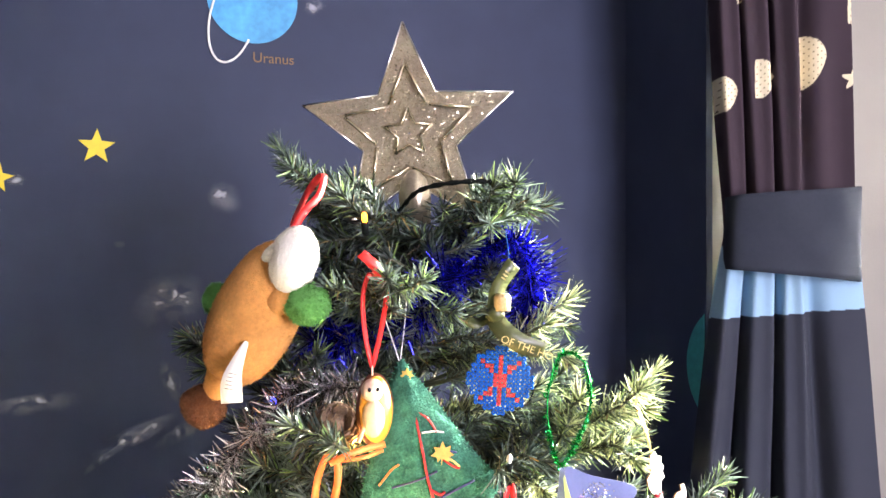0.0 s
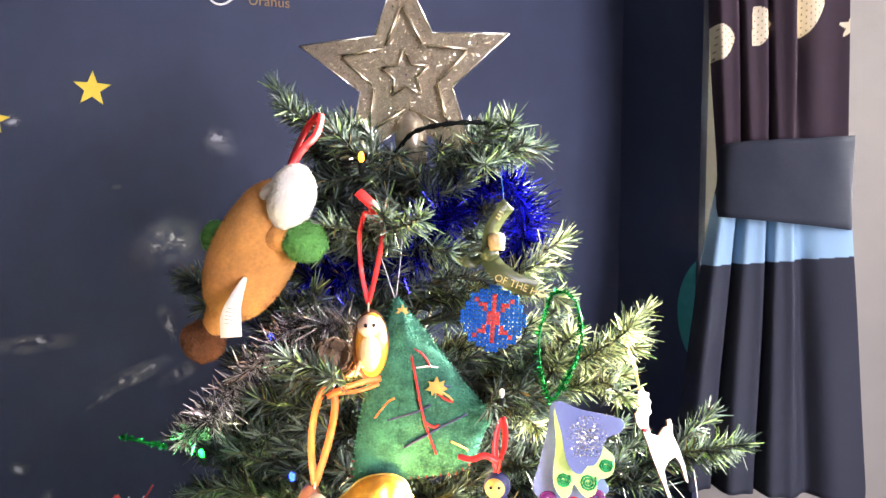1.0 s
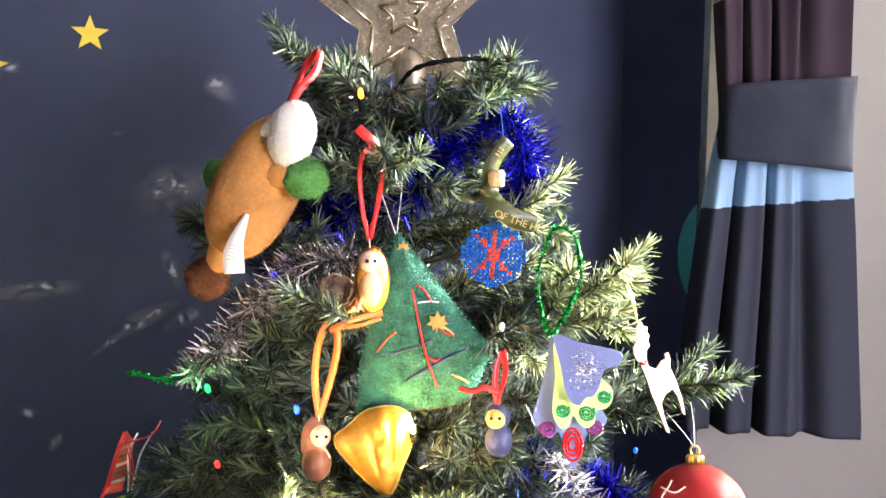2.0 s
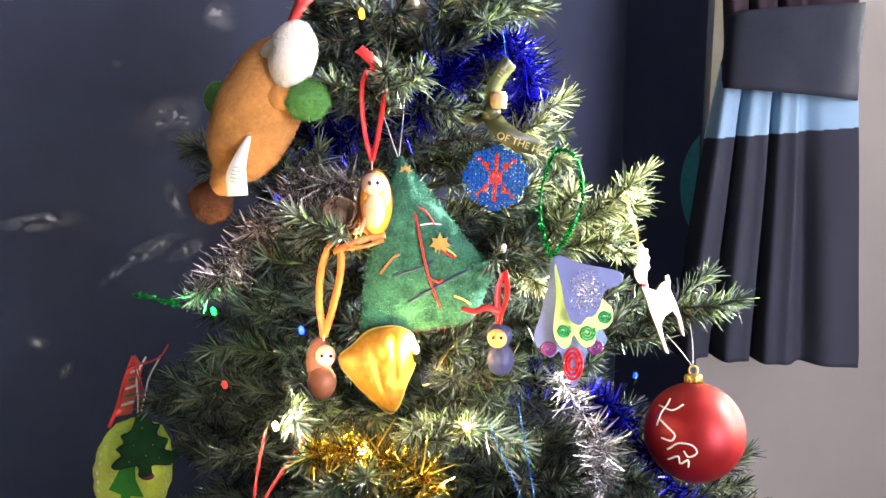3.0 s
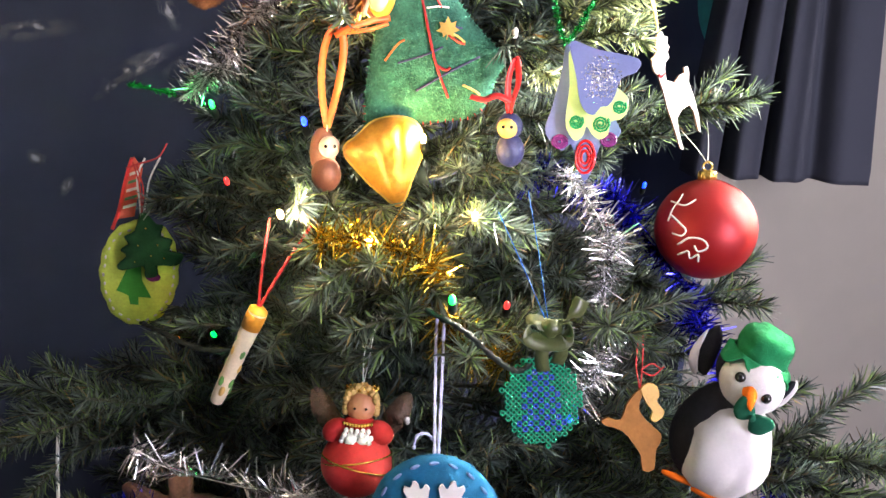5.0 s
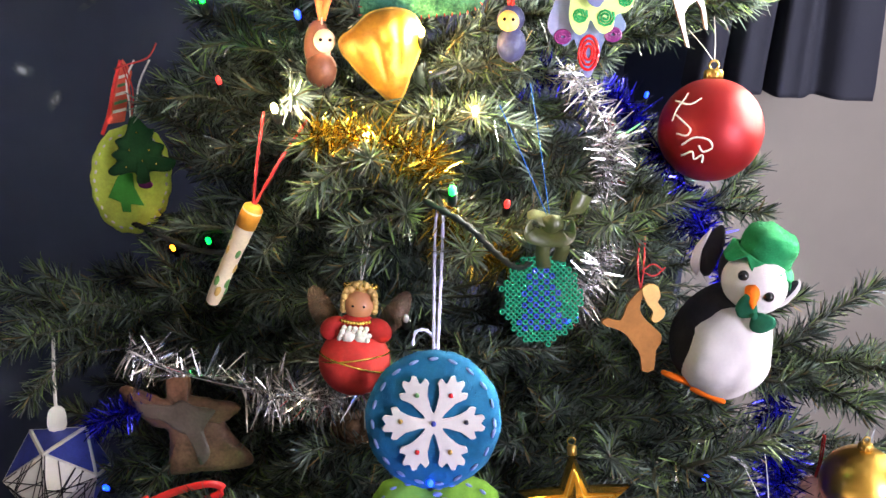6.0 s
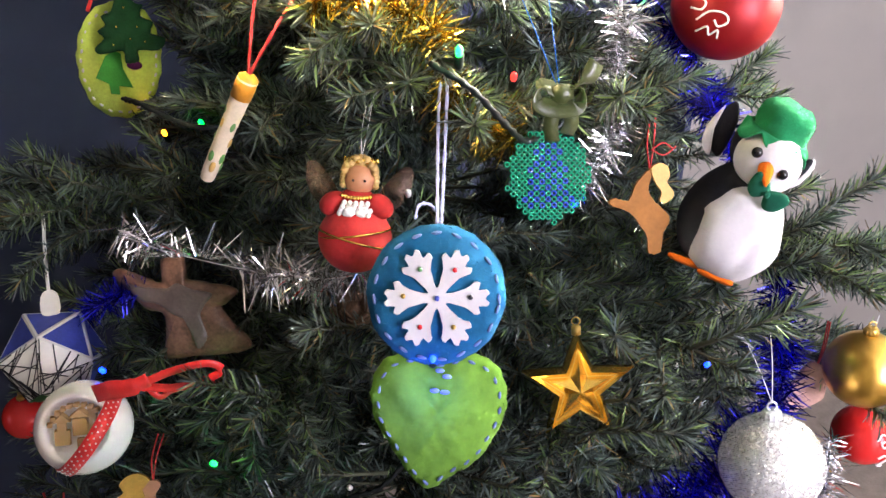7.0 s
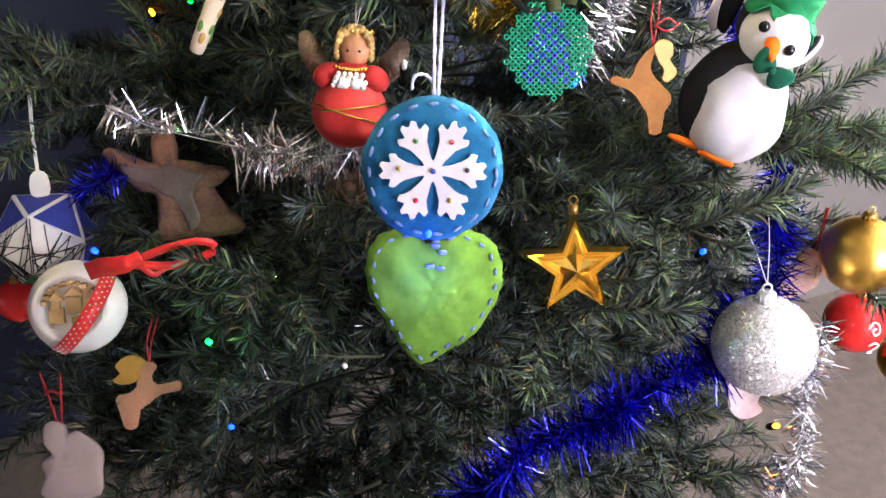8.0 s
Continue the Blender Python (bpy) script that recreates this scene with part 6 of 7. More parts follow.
part("hanging_thread", strands(bmesh.new(), [(0.004, 0.0, 0.008), (0.012, 0.004, 0.040), (0.010, 0.010, 0.070)], 0.0004), BEAD_BLUE, bw, "blue hanging thread")
bw2 = bow_ribbon("ribbon_bow", pose(0.072, 0.535, 1.148), "olive satin ribbon bow above bead picture", [([(0, 0, 0), (-0.014, -0.006, 0.006), (-0.016, -0.010, -0.004), (-0.004, -0.010, -0.008), (0.010, -0.010, -0.006), (0.012, -0.004, 0.004), (0, 0, 0)], 0.013)],
                 [([(0.006, 0, 0.002), (0.016, -0.002, 0.010), (0.022, 0.002, 0.020)], 0.012), ([(0.0, -0.002, -0.004), (-0.006, -0.006, -0.018), (-0.004, -0.004, -0.034)], 0.010), ([(0.002, -0.002, -0.004), (0.008, -0.004, -0.018), (0.006, 0.0, -0.030)], 0.010)])
part("hanging_thread", strands(strands(bmesh.new(), [(-0.004, 0, 0.006), (-0.020, 0.02, 0.040), (-0.036, 0.04, 0.072)], 0.00035), [(-0.002, 0, 0.006), (-0.008, 0.03, 0.050), (-0.014, 0.05, 0.085)], 0.00035), BEAD_BLUE, bw2, "blue hanging thread")

# ---- layered foam flower bell ----
foam = thing("foam_ornament", pose(0.117, 0.668, 1.272, -10, 0, -4), "layered blue and green foam shape with glitter", "ornament")
S = 1 / 4385


def foam_cut(corners):
    """Corners of a cut foam layer, from its hanging middle."""
    return curve2([(x - 295, 616 - z) for x, z in corners], 4)


back = [(200, 372), (178, 470), (150, 590), (126, 672), (150, 718), (190, 748), (222, 722), (245, 800), (275, 855), (305, 800), (325, 725), (360, 715), (395, 682), (378, 640), (300, 500)]
middle = [(204, 390), (205, 520), (195, 640), (212, 690), (235, 708), (258, 690), (268, 655), (290, 685), (315, 702), (345, 685), (352, 640), (385, 632), (408, 605), (408, 560), (380, 530), (300, 470)]
front = [(200, 370), (290, 395), (430, 425), (426, 470), (375, 492), (358, 550), (335, 585), (310, 588), (290, 616), (260, 606), (238, 565), (222, 480)]
part("back_layer", plate(bmesh.new(), foam_cut(back), 0.0022, 0.007, S, 0.0004), FOAM_BLUE, foam, "periwinkle foam back", False)
part("middle_layer", plate(bmesh.new(), foam_cut(middle), 0.0022, -0.003, S, 0.0004), FOAM_LIME, foam, "pale green foam scallops", False)
fl = part("front_layer", plate(bmesh.new(), foam_cut(front), 0.0022, -0.012, S, 0.0004), FOAM_BLUE, foam, "glossy periwinkle foam front", False)
rnd = random.Random(29)
places = []
while len(places) < 520:
    x, z = 308 + rnd.gauss(0, 34), 490 + rnd.gauss(0, 42)
    if 232 < x < 385 and 415 < z < 590 and (x - 308) ** 2 / 70 ** 2 + (z - 495) ** 2 / 88 ** 2 < 1:
        places.append((Vector(((x - 295) * S, -0.0132, (616 - z) * S)), Vector((0, -1, 0))))
flakes(fl, places, 0.0006, FLAKE, 30)
for x, z, q in ((232, 642, 26), (318, 648, 31), (380, 588, 25)):
    pts = [((x - 295) * S + q * S * k / 26 * math.cos(0.75 * k), -0.0046, (616 - z) * S + q * S * k / 26 * math.sin(0.75 * k)) for k in range(4, 27)]
    part("gel_spiral", tube(bmesh.new(), pts, 0.0009, 6), FOAM_GREEN, foam, "green gel spiral")
for x, z, a, b, m in ((272, 768, 33, 58, RED_GEL), (180, 715, 26, 22, FOAM_PURPLE), (352, 705, 26, 22, FOAM_PURPLE)):
    for k in range(3):
        pts = [((x - 295 + a * (1 - 0.3 * k) * math.cos(t)) * S, 0.0052, (616 - z + b * (1 - 0.3 * k) * math.sin(t)) * S) for t in [2 * math.pi * i / 20 for i in range(21)]]
        part("gel_loop", tube(bmesh.new(), pts, 0.0012, 6), m, foam)

# ---- cut metal and wood shapes ----
deer = thing("reindeer_ornament", pose(0.196, 0.715, 1.283, -6, 0, 30), "pale metal cut-out reindeer on gold thread", "ornament")
S2 = 0.530 / 1590
dd = [((x - 430), -(z - 450)) for x, z in ((352, 308), (366, 300), (372, 312), (386, 316), (384, 330), (392, 340), (386, 352), (392, 366), (380, 376), (378, 396), (384, 420), (412, 430), (430, 412), (446, 408), (444, 394), (456, 392), (462, 410), (460, 430), (480, 470), (500, 520), (508, 566),
                                          (500, 560), (482, 510), (466, 490), (440, 500), (424, 520), (432, 560), (448, 604), (438, 600), (412, 540), (390, 490), (372, 440), (356, 406), (346, 398), (338, 384), (336, 366), (352, 350), (348, 330))]
part("cut_out", plate(bmesh.new(), dd, 0.0022, 0, S2, 0, 0, 1), [DEER, DEER_EDGE], deer, smooth=False)
part("collar", tube(bmesh.new(), [((355 - 430) * S2, -0.0018, -(405 - 450) * S2), ((365 - 430) * S2, -0.0018, -(412 - 450) * S2), ((376 - 430) * S2, -0.0018, -(404 - 450) * S2)], 0.0012, 6), RED_GEL, deer, "red painted collar")
part("hanging_thread", strands(strands(bmesh.new(), [(-0.024, 0, 0.046), (-0.030, 0, 0.068), (-0.036, 0.004, 0.092)], 0.0007), [(-0.024, 0, 0.046), (-0.028, 0, 0.068), (-0.034, 0.004, 0.092)], 0.0007), GOLD_THREAD, deer, "gold hanging thread")


def horse(name, m, outline, sc, material, label, thread):
    h = thing(name, m, label, "ornament", "cut-out horses")
    part("cut_out", plate(bmesh.new(), curve2(outline, 2), 0.0032, 0, sc, 0.0005), material, h, smooth=False)
    bm = bmesh.new()
    for q in thread:
        strands(bm, q, 0.0007)
    part("hanging_thread", bm, RED_THREAD, h, "red thread bow")
    return h


ho1 = [(-136, 16), (-113, 29), (-70, 16), (-52, 62), (-28, 92), (0, 118), (10, 104), (-4, 78), (-8, 48), (6, 22), (26, 4), (44, -14), (66, -36), (64, -66), (44, -88), (40, -154), (-2, -156), (-4, -106), (-28, -68), (-66, -18), (-120, 0)]
mane1 = [(0, 118), (27, 136), (57, 124), (64, 90), (52, 72), (77, 44), (74, 22), (47, 4), (30, 18), (40, 40), (24, 60), (12, 82)]
hs = horse("rocking_horse_ornament", pose(0.152, 0.570, 1.046, -20, 0, 6), ho1, 1 / 4227, HORSE_GOLD, "gilded cut-out horse hung by red thread",
           [[(0.000, 0, 0.026), (-0.001, 0.004, 0.046), (0.004, 0.012, 0.066)], [(0.000, 0, 0.026), (0.004, 0.004, 0.046), (0.008, 0.012, 0.068)], [(0.001, 0, 0.042), (0.010, 0, 0.047), (0.018, 0, 0.042)], [(0.001, 0, 0.042), (0.010, -0.002, 0.038), (0.020, 0, 0.044)]])
part("mane", plate(bmesh.new(), curve2(mane1, 2), 0.0030, -0.0008, 1 / 4227, 0.0004), MANE_GOLD, hs, "gold painted mane", False)
ho2 = [(18, 85), (26, 65), (10, 40), (28, 15), (88, 30), (93, 2), (38, -10), (3, -40), (-27, -60), (-37, -115), (-72, -118), (-82, -65), (-94, -35), (-82, -15), (-52, -10), (-27, 15), (-32, 50), (-12, 80)]
mane2 = [(-89, 70), (-69, 95), (-34, 107), (-2, 86), (-24, 60), (-16, 38), (-49, 20), (-79, 18), (-99, 30), (-74, 50)]
hs = horse("rocking_horse_ornament", pose(-0.2635, 0.540, 0.751, -24, 0, 0), ho2, 1 / 3160, HORSE_COPPER, "copper cut-out horse hung by red thread",
           [[(0.002, 0, 0.024), (0.000, 0.004, 0.045), (0.004, 0.012, 0.066)], [(0.002, 0, 0.024), (0.004, 0.004, 0.045), (0.009, 0.012, 0.066)]])
part("mane", plate(bmesh.new(), curve2(mane2, 2), 0.0030, -0.0008, 1 / 3160, 0.0004), MANE_GOLD, hs, "gold painted mane", False)

gs = thing("gold_star_ornament", pose(0.0945, 0.480, 0.9425, -22, -4, 0), "shiny gold plastic star with raised facets", "ornament")
bm = bmesh.new()
so, si = star2(0.0430, 0.42), star2(0.0285, 0.38)
vo = [bm.verts.new((x, 0.0, z)) for x, z in so]
vm = [bm.verts.new((x * 0.84, -0.0060, z * 0.84)) for x, z in so]
vi = [bm.verts.new((x * 1.06, -0.0035, z * 1.06)) for x, z in si]
vb = [bm.verts.new((x, 0.006, z)) for x, z in so]
for k in range(10):
    n = (k + 1) % 10
    bm.faces.new((vo[k], vo[n], vm[n], vm[k]))
    bm.faces.new((vm[k], vm[n], vi[n], vi[k]))
    bm.faces.new((vo[k], vb[k], vb[n], vo[n]))
bm.faces.new(vb)
bm.faces.new(vi)
part("rim", bm, GOLD, gs, smooth=False)
bm = bmesh.new()
vi = [bm.verts.new((x, -0.0032, z)) for x, z in si]
vc = bm.verts.new((0, -0.0145, 0))
for k in range(10):
    bm.faces.new((vi[k], vi[(k + 1) % 10], vc))
part("facet", bm, GOLD, gs, "raised faceted star", False)
part("cap", lathe(bmesh.new(), [(0.0036, 0.039), (0.0036, 0.0455), (0.001, 0.0465)], 16, Matrix.Translation((0, 0.002, 0))), GOLD_DULL, gs)
part("cap_ring", tube(bmesh.new(), [(0.003 * math.cos(a), 0.002, 0.049 + 0.003 * math.sin(a)) for a in [2 * math.pi * k / 14 for k in range(15)]], 0.0006, 6), GOLD_DULL, gs)

gin = thing("dough_star_ornament", pose(-0.222, 0.600, 0.930, -20, -6, 0), "brown baked dough figure with grey wash", "ornament")
go = [(-58, 34), (-52, 37), (-34, 27), (-18, 24), (-18, 40), (-11, 48), (0, 47), (4, 35), (2, 25), (17, 20), (38, 15), (45, 9), (34, 0), (30, -2), (38, -20), (51, -37), (40, -44), (12, -43), (-24, -43), (-24, -34), (-20, -6), (-34, 1), (-50, 20)]
bm = pillow(bmesh.new(), curve2(go, 4), 6.0, 2.0, 0, 8, 0, 0.001)
for v in bm.verts:
    v.co.y *= 0.001
    v.co += 0.0016 * noise.noise(v.co * 60) * Vector((1, 1.0, 1))
part("dough", bm, GINGER, gin)
bm = pillow(bmesh.new(), curve2([(-46, 26), (-30, 22), (-14, 18), (-4, 22), (10, 16), (26, 12), (18, 2), (12, -8), (16, -26), (6, -36), (2, -14), (-8, -4), (-20, 4), (-36, 12)], 4), 1.0, 0.4, 0, 5, 0, 0.001)
for v in bm.verts:
    v.co.y = v.co.y * 0.001 - 0.0078
    v.co += 0.0016 * noise.noise(v.co * 60) * Vector((1, 1.0, 1))
part("wash", bm, GREY_WASH, gin, "grey painted wash")

cube = thing("paper_ornament", pose(-0.352, 0.610, 0.868, -16, 6, 22), "folded white card ornament drawn in ink", "ornament")
bm = bmesh.new()
bmesh.ops.create_icosphere(bm, subdivisions=1, radius=0.047, matrix=pose(0, 0, 0, 12, 30, 20))
part("card_shape", bm, PAPER, cube, smooth=False)
rnd = random.Random(5)
ico = [f for f in cube.children[0].data.polygons]
vsx = cube.children[0].data.vertices
for f in ico:
    if f.normal.y > 0.2:
        continue
    a, b, c = [vsx[i].co for i in f.vertices]
    off = f.normal * 0.0005
    bm = bmesh.new()
    kind = "b" if f.normal.z > 0.45 or f.normal.x > 0.62 else "g" if f.normal.z < -0.6 else "l"
    if kind == "b":
        g = (a + b + c) / 3
        bm.faces.new([bm.verts.new(g + (q - g) * 0.86 + off) for q in (a, b, c)])
        part("ink_panel", bm, INK_BLUE, cube, "blue inked panel", False)
    elif kind == "g":
        for k in range(7):
            t = (k + 0.5) / 7
            part("ink_line", tube(bmesh.new(), [a.lerp(b, t) + off, a.lerp(c, t) + off], 0.0007, 4), INK_GREEN, cube, "green inked stripe")
    else:
        for k in range(11):
            p, q = a.lerp(b, rnd.random()), c.lerp(a if k % 2 else b, rnd.random() * 0.8)
            part("ink_line", tube(bmesh.new(), [p + off, q + off], 0.0005, 4), INK, cube, "black inked line")
part("tag", plate(bmesh.new(), curve2([(-0.006, 0.040), (-0.006, 0.056), (0, 0.062), (0.008, 0.058), (0.008, 0.040)], 3), 0.0016), PAPER, cube, "white card tag", False)
part("strap", ribbon(bmesh.new(), [(0.001, 0, 0.058), (0.001, 0.004, 0.090), (0.003, 0.012, 0.130)], 0.003, (1, 0, 0), 0.0004), PAPER, cube, "white paper strap")

salt = thing("dough_shape_ornament", pose(-0.324, 0.500, 0.702, -26, 0, 0), "pale salt dough shape hung by red thread", "ornament")
part("dough", pillow(bmesh.new(), curve2([(-93, 87), (-83, 109), (-58, 115), (-33, 102), (-28, 77), (-3, 87), (27, 72), (57, 47), (72, 17), (67, -33), (57, -105), (-60, -120), (-110, -103), (-93, -53), (-103, -13), (-73, 17), (-93, 47)], 3), 12.0, 6.0, 0, 6, 0, 1 / 3173), SALT, salt).scale = (1, 1.0, 1)
salt.children[0].scale = (1, 0.0003, 1)
bm = tube(bmesh.new(), smooth_line([(-0.015, 0, 0.026), (-0.022, 0.004, 0.048), (-0.034, 0.010, 0.078)], 6), 0.0012, 6, 0, 0.8)
tube(bm, smooth_line([(-0.013, 0, 0.020), (-0.014, 0.004, 0.048), (-0.016, 0.010, 0.078)], 6), 0.0012, 6, 0, 0.8)
tube(bm, smooth_line([(-0.028, 0.004, 0.060), (-0.022, 0.002, 0.064), (-0.014, 0.004, 0.060)], 6), 0.0012, 6, 0, 0.8)
part("hanging_thread", bm, RED_THREAD, salt, "twisted red hanging thread")

for m, label, outline in ((pose(0.305, 0.560, 0.878, -14, 20, 0), "faded red card ornament on red thread", [(-0.006, 0.022), (0.010, 0.020), (0.020, 0.000), (0.016, -0.010), (-0.004, -0.026), (-0.012, -0.006)]),
                          (pose(0.262, 0.505, 0.785, -20, 0, 0), "small buff salt dough ornament", [(-0.014, 0.014), (0.016, 0.012), (0.012, -0.004), (0.018, -0.012), (0.004, -0.020), (-0.010, -0.012)])):
    c = thing("card_ornament", m, label, "ornament")
    part("card", plate(bmesh.new(), curve2(outline, 3), 0.003, bevel=0.0005), KRAFT if outline[0][0] > -0.01 else SALT, c, smooth=False)
    part("hanging_thread", strands(strands(bmesh.new(), [(0.002, 0, 0.018), (-0.002, 0, 0.040), (-0.004, 0.006, 0.060)], 0.0008), [(0.002, 0, 0.018), (0.000, 0, 0.040), (-0.002, 0.006, 0.060)], 0.0008), RED_THREAD, c)


def pine_cone(p, r, m, seed):
    """A cone of overlapping woody scales."""
    c = thing("pine_cone", Matrix.Translation(p) @ m, "brown pine cone among the branches", "pine cone", "pine cones")
    part("core", ball(bmesh.new(), (0, 0, 0), (r * 0.55, r * 0.55, r * 0.95), 16, 12), PINE, c)
    bm = bmesh.new()
    outline = [(-0.42, 0), (-0.5, 0.5), (-0.28, 0.9), (0.28, 0.9), (0.5, 0.5), (0.42, 0)]
    plate(bm, outline, 0.06 * r, 0, r * 0.46)
    me = mesh_of(bm, "scale", False)
    me.materials.append(PINE)
    for k in range(64):
        t = (k + 0.5) / 64
        a, z = k * 2.399, -0.85 + 1.7 * t
        w = math.sqrt(max(0.05, 1 - z * z))
        ob = new("scale", me)
        ob.parent = c
        ob.matrix_basis = Matrix.Translation((0.5 * r * w * math.cos(a), 0.5 * r * w * math.sin(a), z * r)) @ pose(0, 0, 0, 0, 0, math.degrees(a) + 90) @ pose(0, 0, 0, 62 - 40 * t, 0, 0)
    return c


pine_cone((-0.077, 0.552, 0.957), 0.021, pose(0, 0, 0, 40, 20, 0), 1)
pine_cone((-0.090, 0.700, 1.352), 0.026, pose(0, 0, 0, 60, 30, 0), 2)


# ---- tinsel ----
def tinsel(name, pts, material, label, radius=0.022, density=5200, width=0.0013, seed=0, hang=0.12):
    """A garland of cut foil strips twisted round a thread."""
    line = np.array([tuple(p) for p in smooth_line(pts, 12)])
    seg = np.linalg.norm(np.diff(line, axis=0), axis=1)
    cum = np.concatenate([[0], np.cumsum(seg)])
    rng = np.random.default_rng(seed)
    n = int(density * cum[-1])
    pos = rng.uniform(0, cum[-1], n)
    wob = radius * 0.16
    q = np.stack([np.interp(pos, cum, line[:, i]) + wob * np.sin(pos * (58 + 13 * i) + i + seed) for i in range(3)], 1)
    idx = np.clip(np.searchsorted(cum, pos) - 1, 0, len(seg) - 1)
    tan = np.diff(line, axis=0)[idx] / seg[idx][:, None]
    rad = np.cross(tan, rng.normal(size=(n, 3)))
    rad /= np.linalg.norm(rad, axis=1)[:, None] + 1e-9
    way = rad + tan * rng.normal(0, 0.45, (n, 1)) + np.array((0, 0, -hang))
    way /= np.linalg.norm(way, axis=1)[:, None]
    full = 0.82 + 0.28 * np.sin(pos * 95 + seed) * np.sin(pos * 41 + 2 * seed)
    L = radius * full * rng.uniform(0.45, 1.3, n)
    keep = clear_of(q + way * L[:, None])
    g = thing(name, Matrix.Identity(4), label, "tinsel", "tinsel garlands")
    me = needles_mesh("foil", q[keep], way[keep], L[keep], width, rng)
    me.materials.append(material)
    ob = new("foil", me)
    ob.parent = g
    part("core_thread", tube(bmesh.new(), [Vector(p) for p in line], 0.0008, 5), material, g)
    return g


tinsel("tinsel_garland", [(-0.120, 0.74, 1.420), (-0.084, 0.725, 1.430), (-0.035, 0.715, 1.442), (-0.004, 0.725, 1.466), (0.022, 0.735, 1.490), (0.050, 0.742, 1.505), (0.070, 0.748, 1.490), (0.077, 0.744, 1.463), (0.080, 0.755, 1.430)], TINSEL_BLUE, "royal blue foil tinsel near the top", 0.030, 12500, seed=1)
tinsel("tinsel_garland", [(-0.065, 0.700, 1.392), (-0.10, 0.705, 1.384), (-0.135, 0.705, 1.372), (-0.160, 0.710, 1.345), (-0.178, 0.710, 1.318), (-0.200, 0.715, 1.296), (-0.23, 0.73, 1.275)], TINSEL_SMOKE, "smoky silver foil tinsel", 0.026, 8500, seed=2)
tinsel("tinsel_garland", [(-0.100, 0.590, 1.200), (-0.065, 0.580, 1.192), (-0.025, 0.575, 1.188), (-0.008, 0.565, 1.162), (0.005, 0.560, 1.135), (0.028, 0.575, 1.102), (0.045, 0.585, 1.09)], TINSEL_GOLD, "golden foil tinsel by warm bulb", 0.028, 5600, 0.0012, seed=3)
tinsel("tinsel_garland", [(0.098, 0.690, 1.222), (0.113, 0.672, 1.205), (0.132, 0.655, 1.170), (0.130, 0.635, 1.135), (0.122, 0.615, 1.108), (0.112, 0.585, 1.080), (0.098, 0.585, 1.055)], TINSEL_SILVER, "bright silver foil tinsel", 0.024, 6500, seed=4)
tinsel("tinsel_garland", [(0.075, 0.705, 1.212), (0.105, 0.705, 1.200), (0.150, 0.705, 1.185), (0.176, 0.705, 1.160), (0.200, 0.690, 1.125), (0.219, 0.675, 1.094), (0.222, 0.650, 1.085), (0.235, 0.64, 1.05)], TINSEL_BLUE, "royal blue foil tinsel behind the red bauble", 0.023, 7500, seed=5)
tinsel("tinsel_garland", [(-0.262, 0.585, 1.008), (-0.22, 0.570, 1.002), (-0.160, 0.555, 0.996), (-0.11, 0.545, 0.994), (-0.073, 0.540, 1.000), (-0.05, 0.55, 1.01)], TINSEL_SILVER, "silver foil tinsel above dough figure", 0.029, 6500, seed=6, hang=0.6)
tinsel("tinsel_garland", [(0.015, 0.415, 0.760), (0.060, 0.425, 0.790), (0.101, 0.440, 0.815), (0.155, 0.455, 0.832), (0.198, 0.475, 0.846), (0.240, 0.51, 0.856), (0.275, 0.545, 0.872), (0.282, 0.570, 0.900), (0.284, 0.595, 0.945), (0.272, 0.60, 0.985)], TINSEL_BLUE, "royal blue foil tinsel low on the tree", 0.030, 10500, seed=7)
tinsel("tinsel_garland", [(0.315, 0.52, 0.86), (0.308, 0.495, 0.825), (0.303, 0.475, 0.785), (0.300, 0.460, 0.735), (0.29, 0.45, 0.69)], TINSEL_SILVER, "silver foil tinsel below silver bauble", 0.022, 5600, seed=8)
tinsel("tinsel_garland", [(0.092, 0.676, 1.326), (0.086, 0.690, 1.352), (0.086, 0.700, 1.380), (0.098, 0.712, 1.412), (0.118, 0.715, 1.405), (0.122, 0.706, 1.375), (0.108, 0.690, 1.345), (0.094, 0.678, 1.328)], TINSEL_GREEN, "thin green foil pipe cleaner loop", 0.0042, 9000, 0.0008, seed=9)
tinsel("tinsel_garland", [(-0.262, 0.69, 1.292), (-0.245, 0.685, 1.290), (-0.225, 0.69, 1.285)], TINSEL_GREEN, "short green foil strand at a branch tip", 0.004, 9000, 0.0008, seed=12)
tinsel("tinsel_garland", [(-0.225, 0.60, 0.92), (-0.27, 0.60, 0.945), (-0.30, 0.61, 0.925), (-0.32, 0.63, 0.90)], TINSEL_BLUE, "royal blue foil tinsel behind dough figure", 0.020, 5000, seed=10)


# ---- string lights ----
def bulb(p, color, way=(0, -0.5, 0.6)):
    b = thing("string_light", Matrix.Translation(p) @ Vector(way).to_track_quat("Z", "Y").to_matrix().to_4x4(), "small %s string light bulb on dark cable" % ("clear unlit" if color == "unlit" else color), "light bulb", "string lights")
    part("lamp", lathe(bmesh.new(), [(0.0019, 0), (0.0023, 0.003), (0.0023, 0.007), (0.0014, 0.0092), (0.0004, 0.0100)], 14), BULBS[color], b, "glowing bulb" if color != "unlit" else "clear bulb")
    part("socket", lathe(bmesh.new(), [(0.0026, -0.013), (0.0032, -0.010), (0.0032, 0.0005), (0.0024, 0.001)], 14), CABLE, b, "dark plastic socket")
    return b


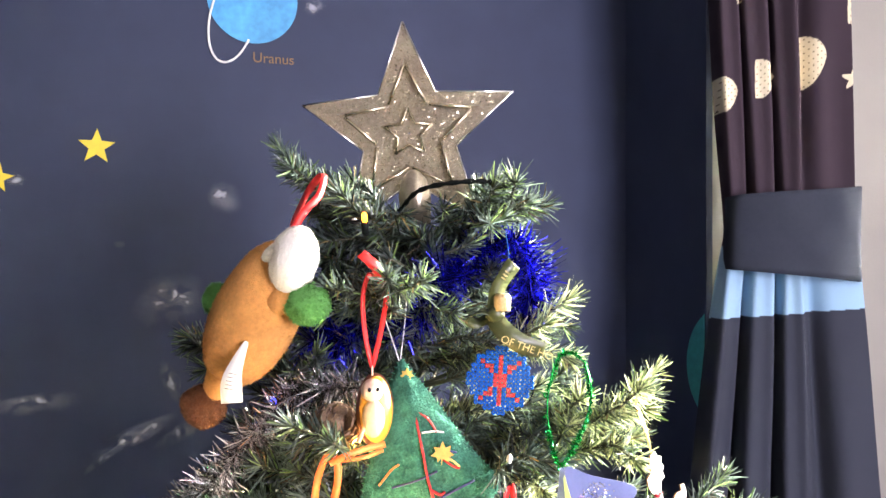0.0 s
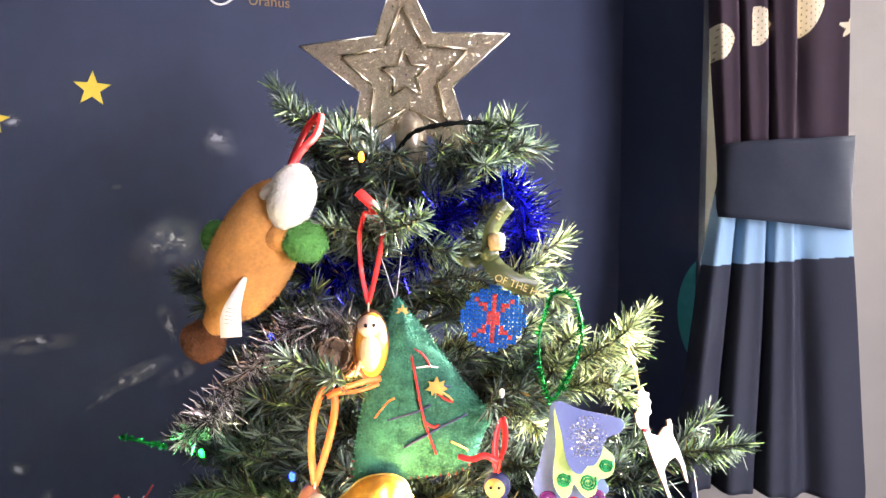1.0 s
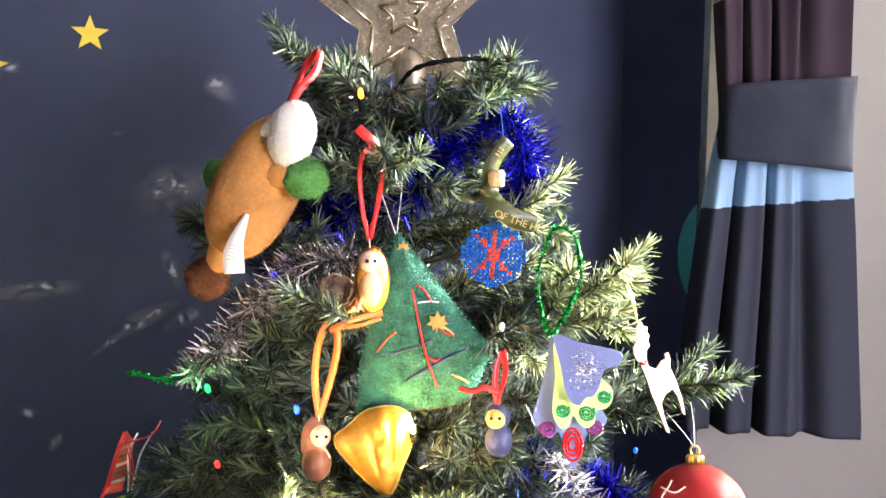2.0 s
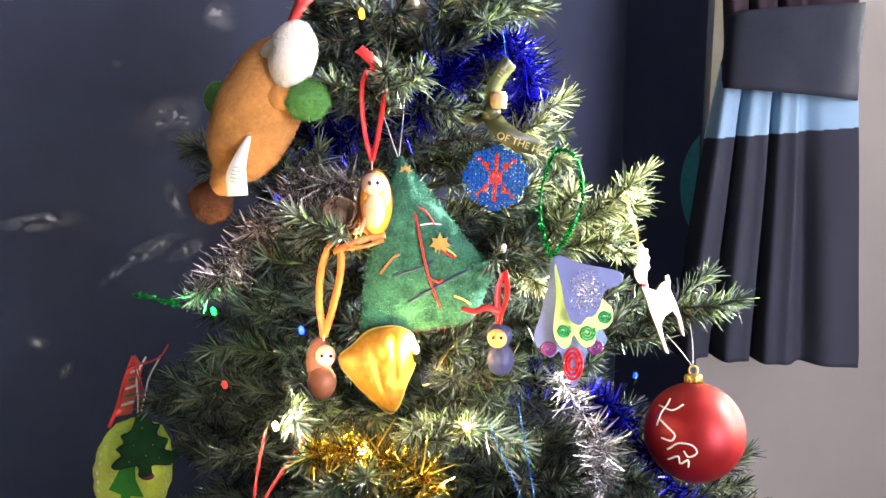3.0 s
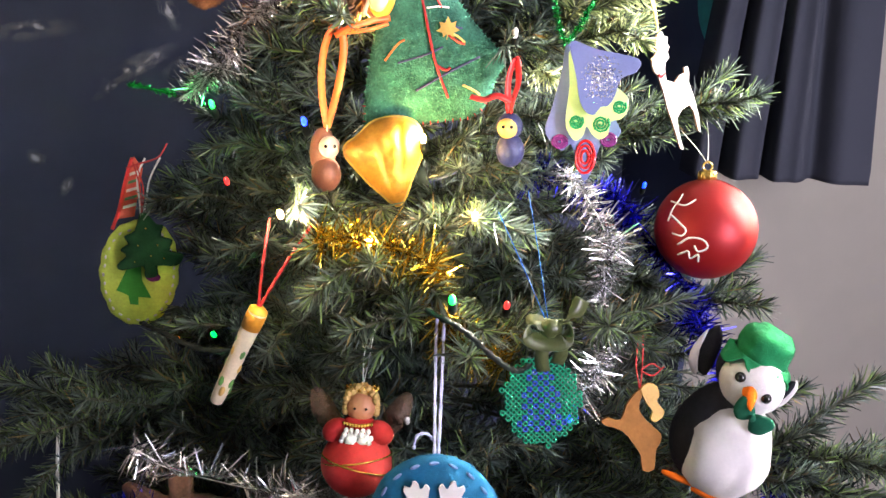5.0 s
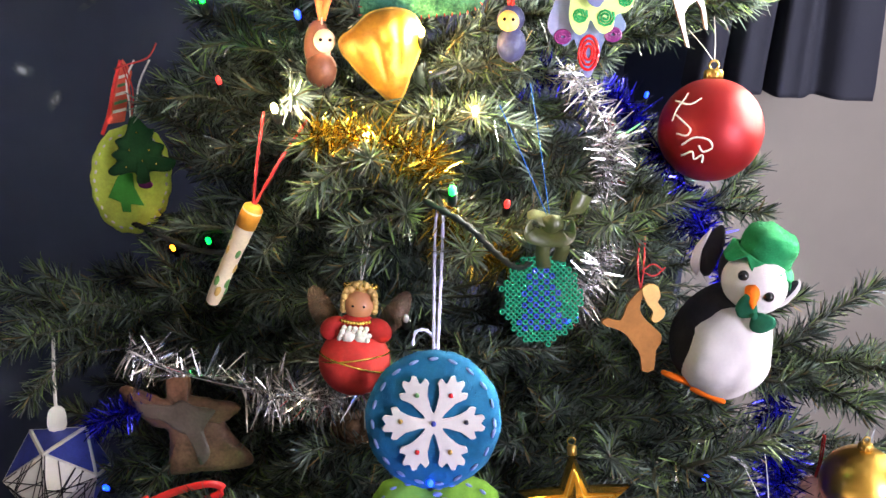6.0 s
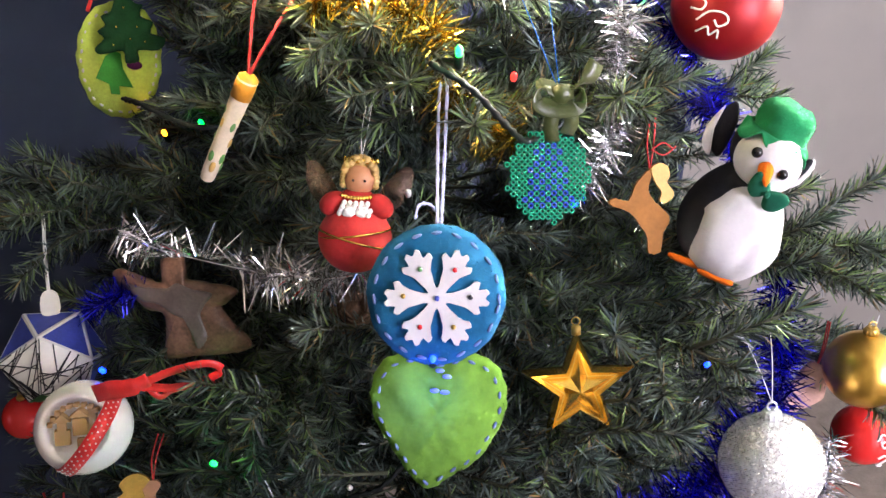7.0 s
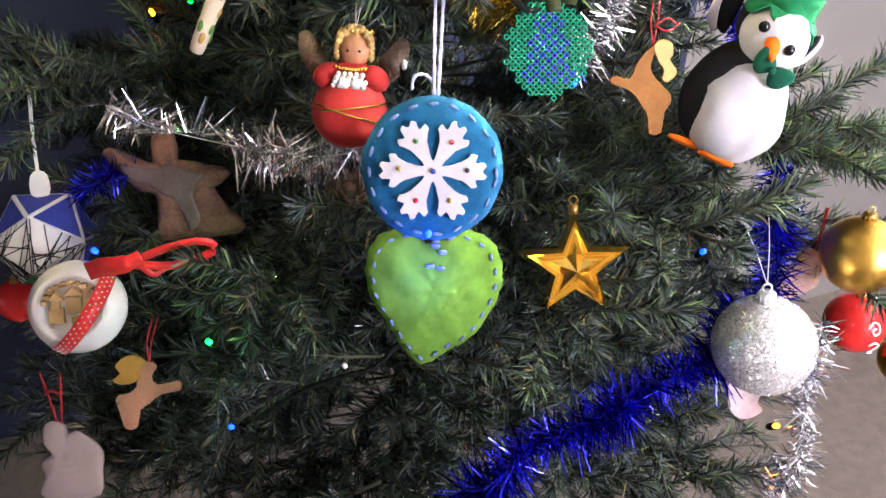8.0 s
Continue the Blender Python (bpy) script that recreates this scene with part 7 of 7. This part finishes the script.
LIGHTS = [((-0.02, 0.648, 1.254), "warm"), ((-0.059, 0.591, 1.189), "warm"), ((-0.203, 0.720, 1.267), "green"), ((0.002, 0.488, 1.187), "green"), ((-0.2254, 0.7309, 1.0423), "green"), ((-0.177, 0.490, 0.758), "blue"), ((0.045, 0.590, 1.137), "red"),
          ((-0.2791, 0.7862, 1.009), "amber"), ((0.229, 0.590, 0.877), "blue"), ((-0.183, 0.490, 0.855), "green"), ((-0.289, 0.565, 0.887), "blue"), ((-0.064, 0.700, 1.522), "amber"), ((0.289, 0.490, 0.766), "amber"),
          ((-0.075, 0.470, 0.850), "unlit"), ((0.200, 0.585, 0.880), "unlit"), ((-0.012, 0.452, 0.988), "blue"), ((0.052, 0.672, 1.332), "unlit"), ((-0.125, 0.592, 1.210), "warm"), ((0.020, 0.602, 1.205), "warm"),
          ((-0.030, 0.525, 1.075), "unlit"), ((-0.195, 0.715, 1.20), "red"), ((-0.145, 0.735, 1.366), "blue"), ((-0.117, 0.674, 1.262), "blue"), ((0.2374, 0.9805, 1.1187), "blue"), ((0.10, 0.60, 1.03), "blue")]
for p, c in LIGHTS:
    bulb(p, c)
for p, color, watts in (((-0.02, 0.64, 1.26), (1.0, 0.58, 0.15), 0.14), ((-0.12, 0.565, 1.231), (1.0, 0.78, 0.46), 0.17), ((-0.059, 0.585, 1.195), (1.0, 0.62, 0.16), 0.10), ((0.018, 0.575, 1.226), (1.0, 0.78, 0.46), 0.08),
                        ((-0.014, 0.424, 0.974), (0.1, 0.2, 1.0), 0.010), ((-0.070, 0.690, 1.345), (1.0, 0.5, 0.12), 0.03), ((-0.203, 0.708, 1.274), (0.02, 1.0, 0.15), 0.006), ((0.002, 0.476, 1.196), (0.02, 1.0, 0.15), 0.005), ((-0.187, 0.478, 0.852), (0.02, 1.0, 0.15), 0.005)):
    lamp = new("bulb_light", bpy.data.lights.new("bulb_light", "POINT"))
    lamp.data.energy, lamp.data.color, lamp.data.shadow_soft_size = watts, color, 0.004
    lamp.location = p
for pts in ([(-0.040, 0.790, 1.535), (-0.020, 0.755, 1.552), (0.020, 0.735, 1.558), (0.055, 0.745, 1.556), (0.075, 0.79, 1.545)],
            [(-0.016, 0.49, 1.182), (0.010, 0.492, 1.165), (0.032, 0.500, 1.140), (0.050, 0.53, 1.115), (0.07, 0.58, 1.10)],
            [(-0.15, 0.47, 0.79), (-0.11, 0.468, 0.825), (-0.075, 0.472, 0.838), (-0.05, 0.478, 0.845), (-0.02, 0.50, 0.87)],
            [(-0.255, 0.63, 1.105), (-0.235, 0.61, 1.108), (-0.195, 0.606, 1.092), (-0.15, 0.62, 1.09)],
            [(0.18, 0.58, 0.96), (0.182, 0.575, 0.92), (0.200, 0.585, 0.872), (0.229, 0.590, 0.866), (0.25, 0.61, 0.86)]):
    w = thing("light_cable", Matrix.Identity(4), "dark twisted cable of the string lights", "cable", "light cables")
    part("cable", tube(bmesh.new(), smooth_line(pts, 14), 0.0020, 8, 0, 0.7), CABLE, w)
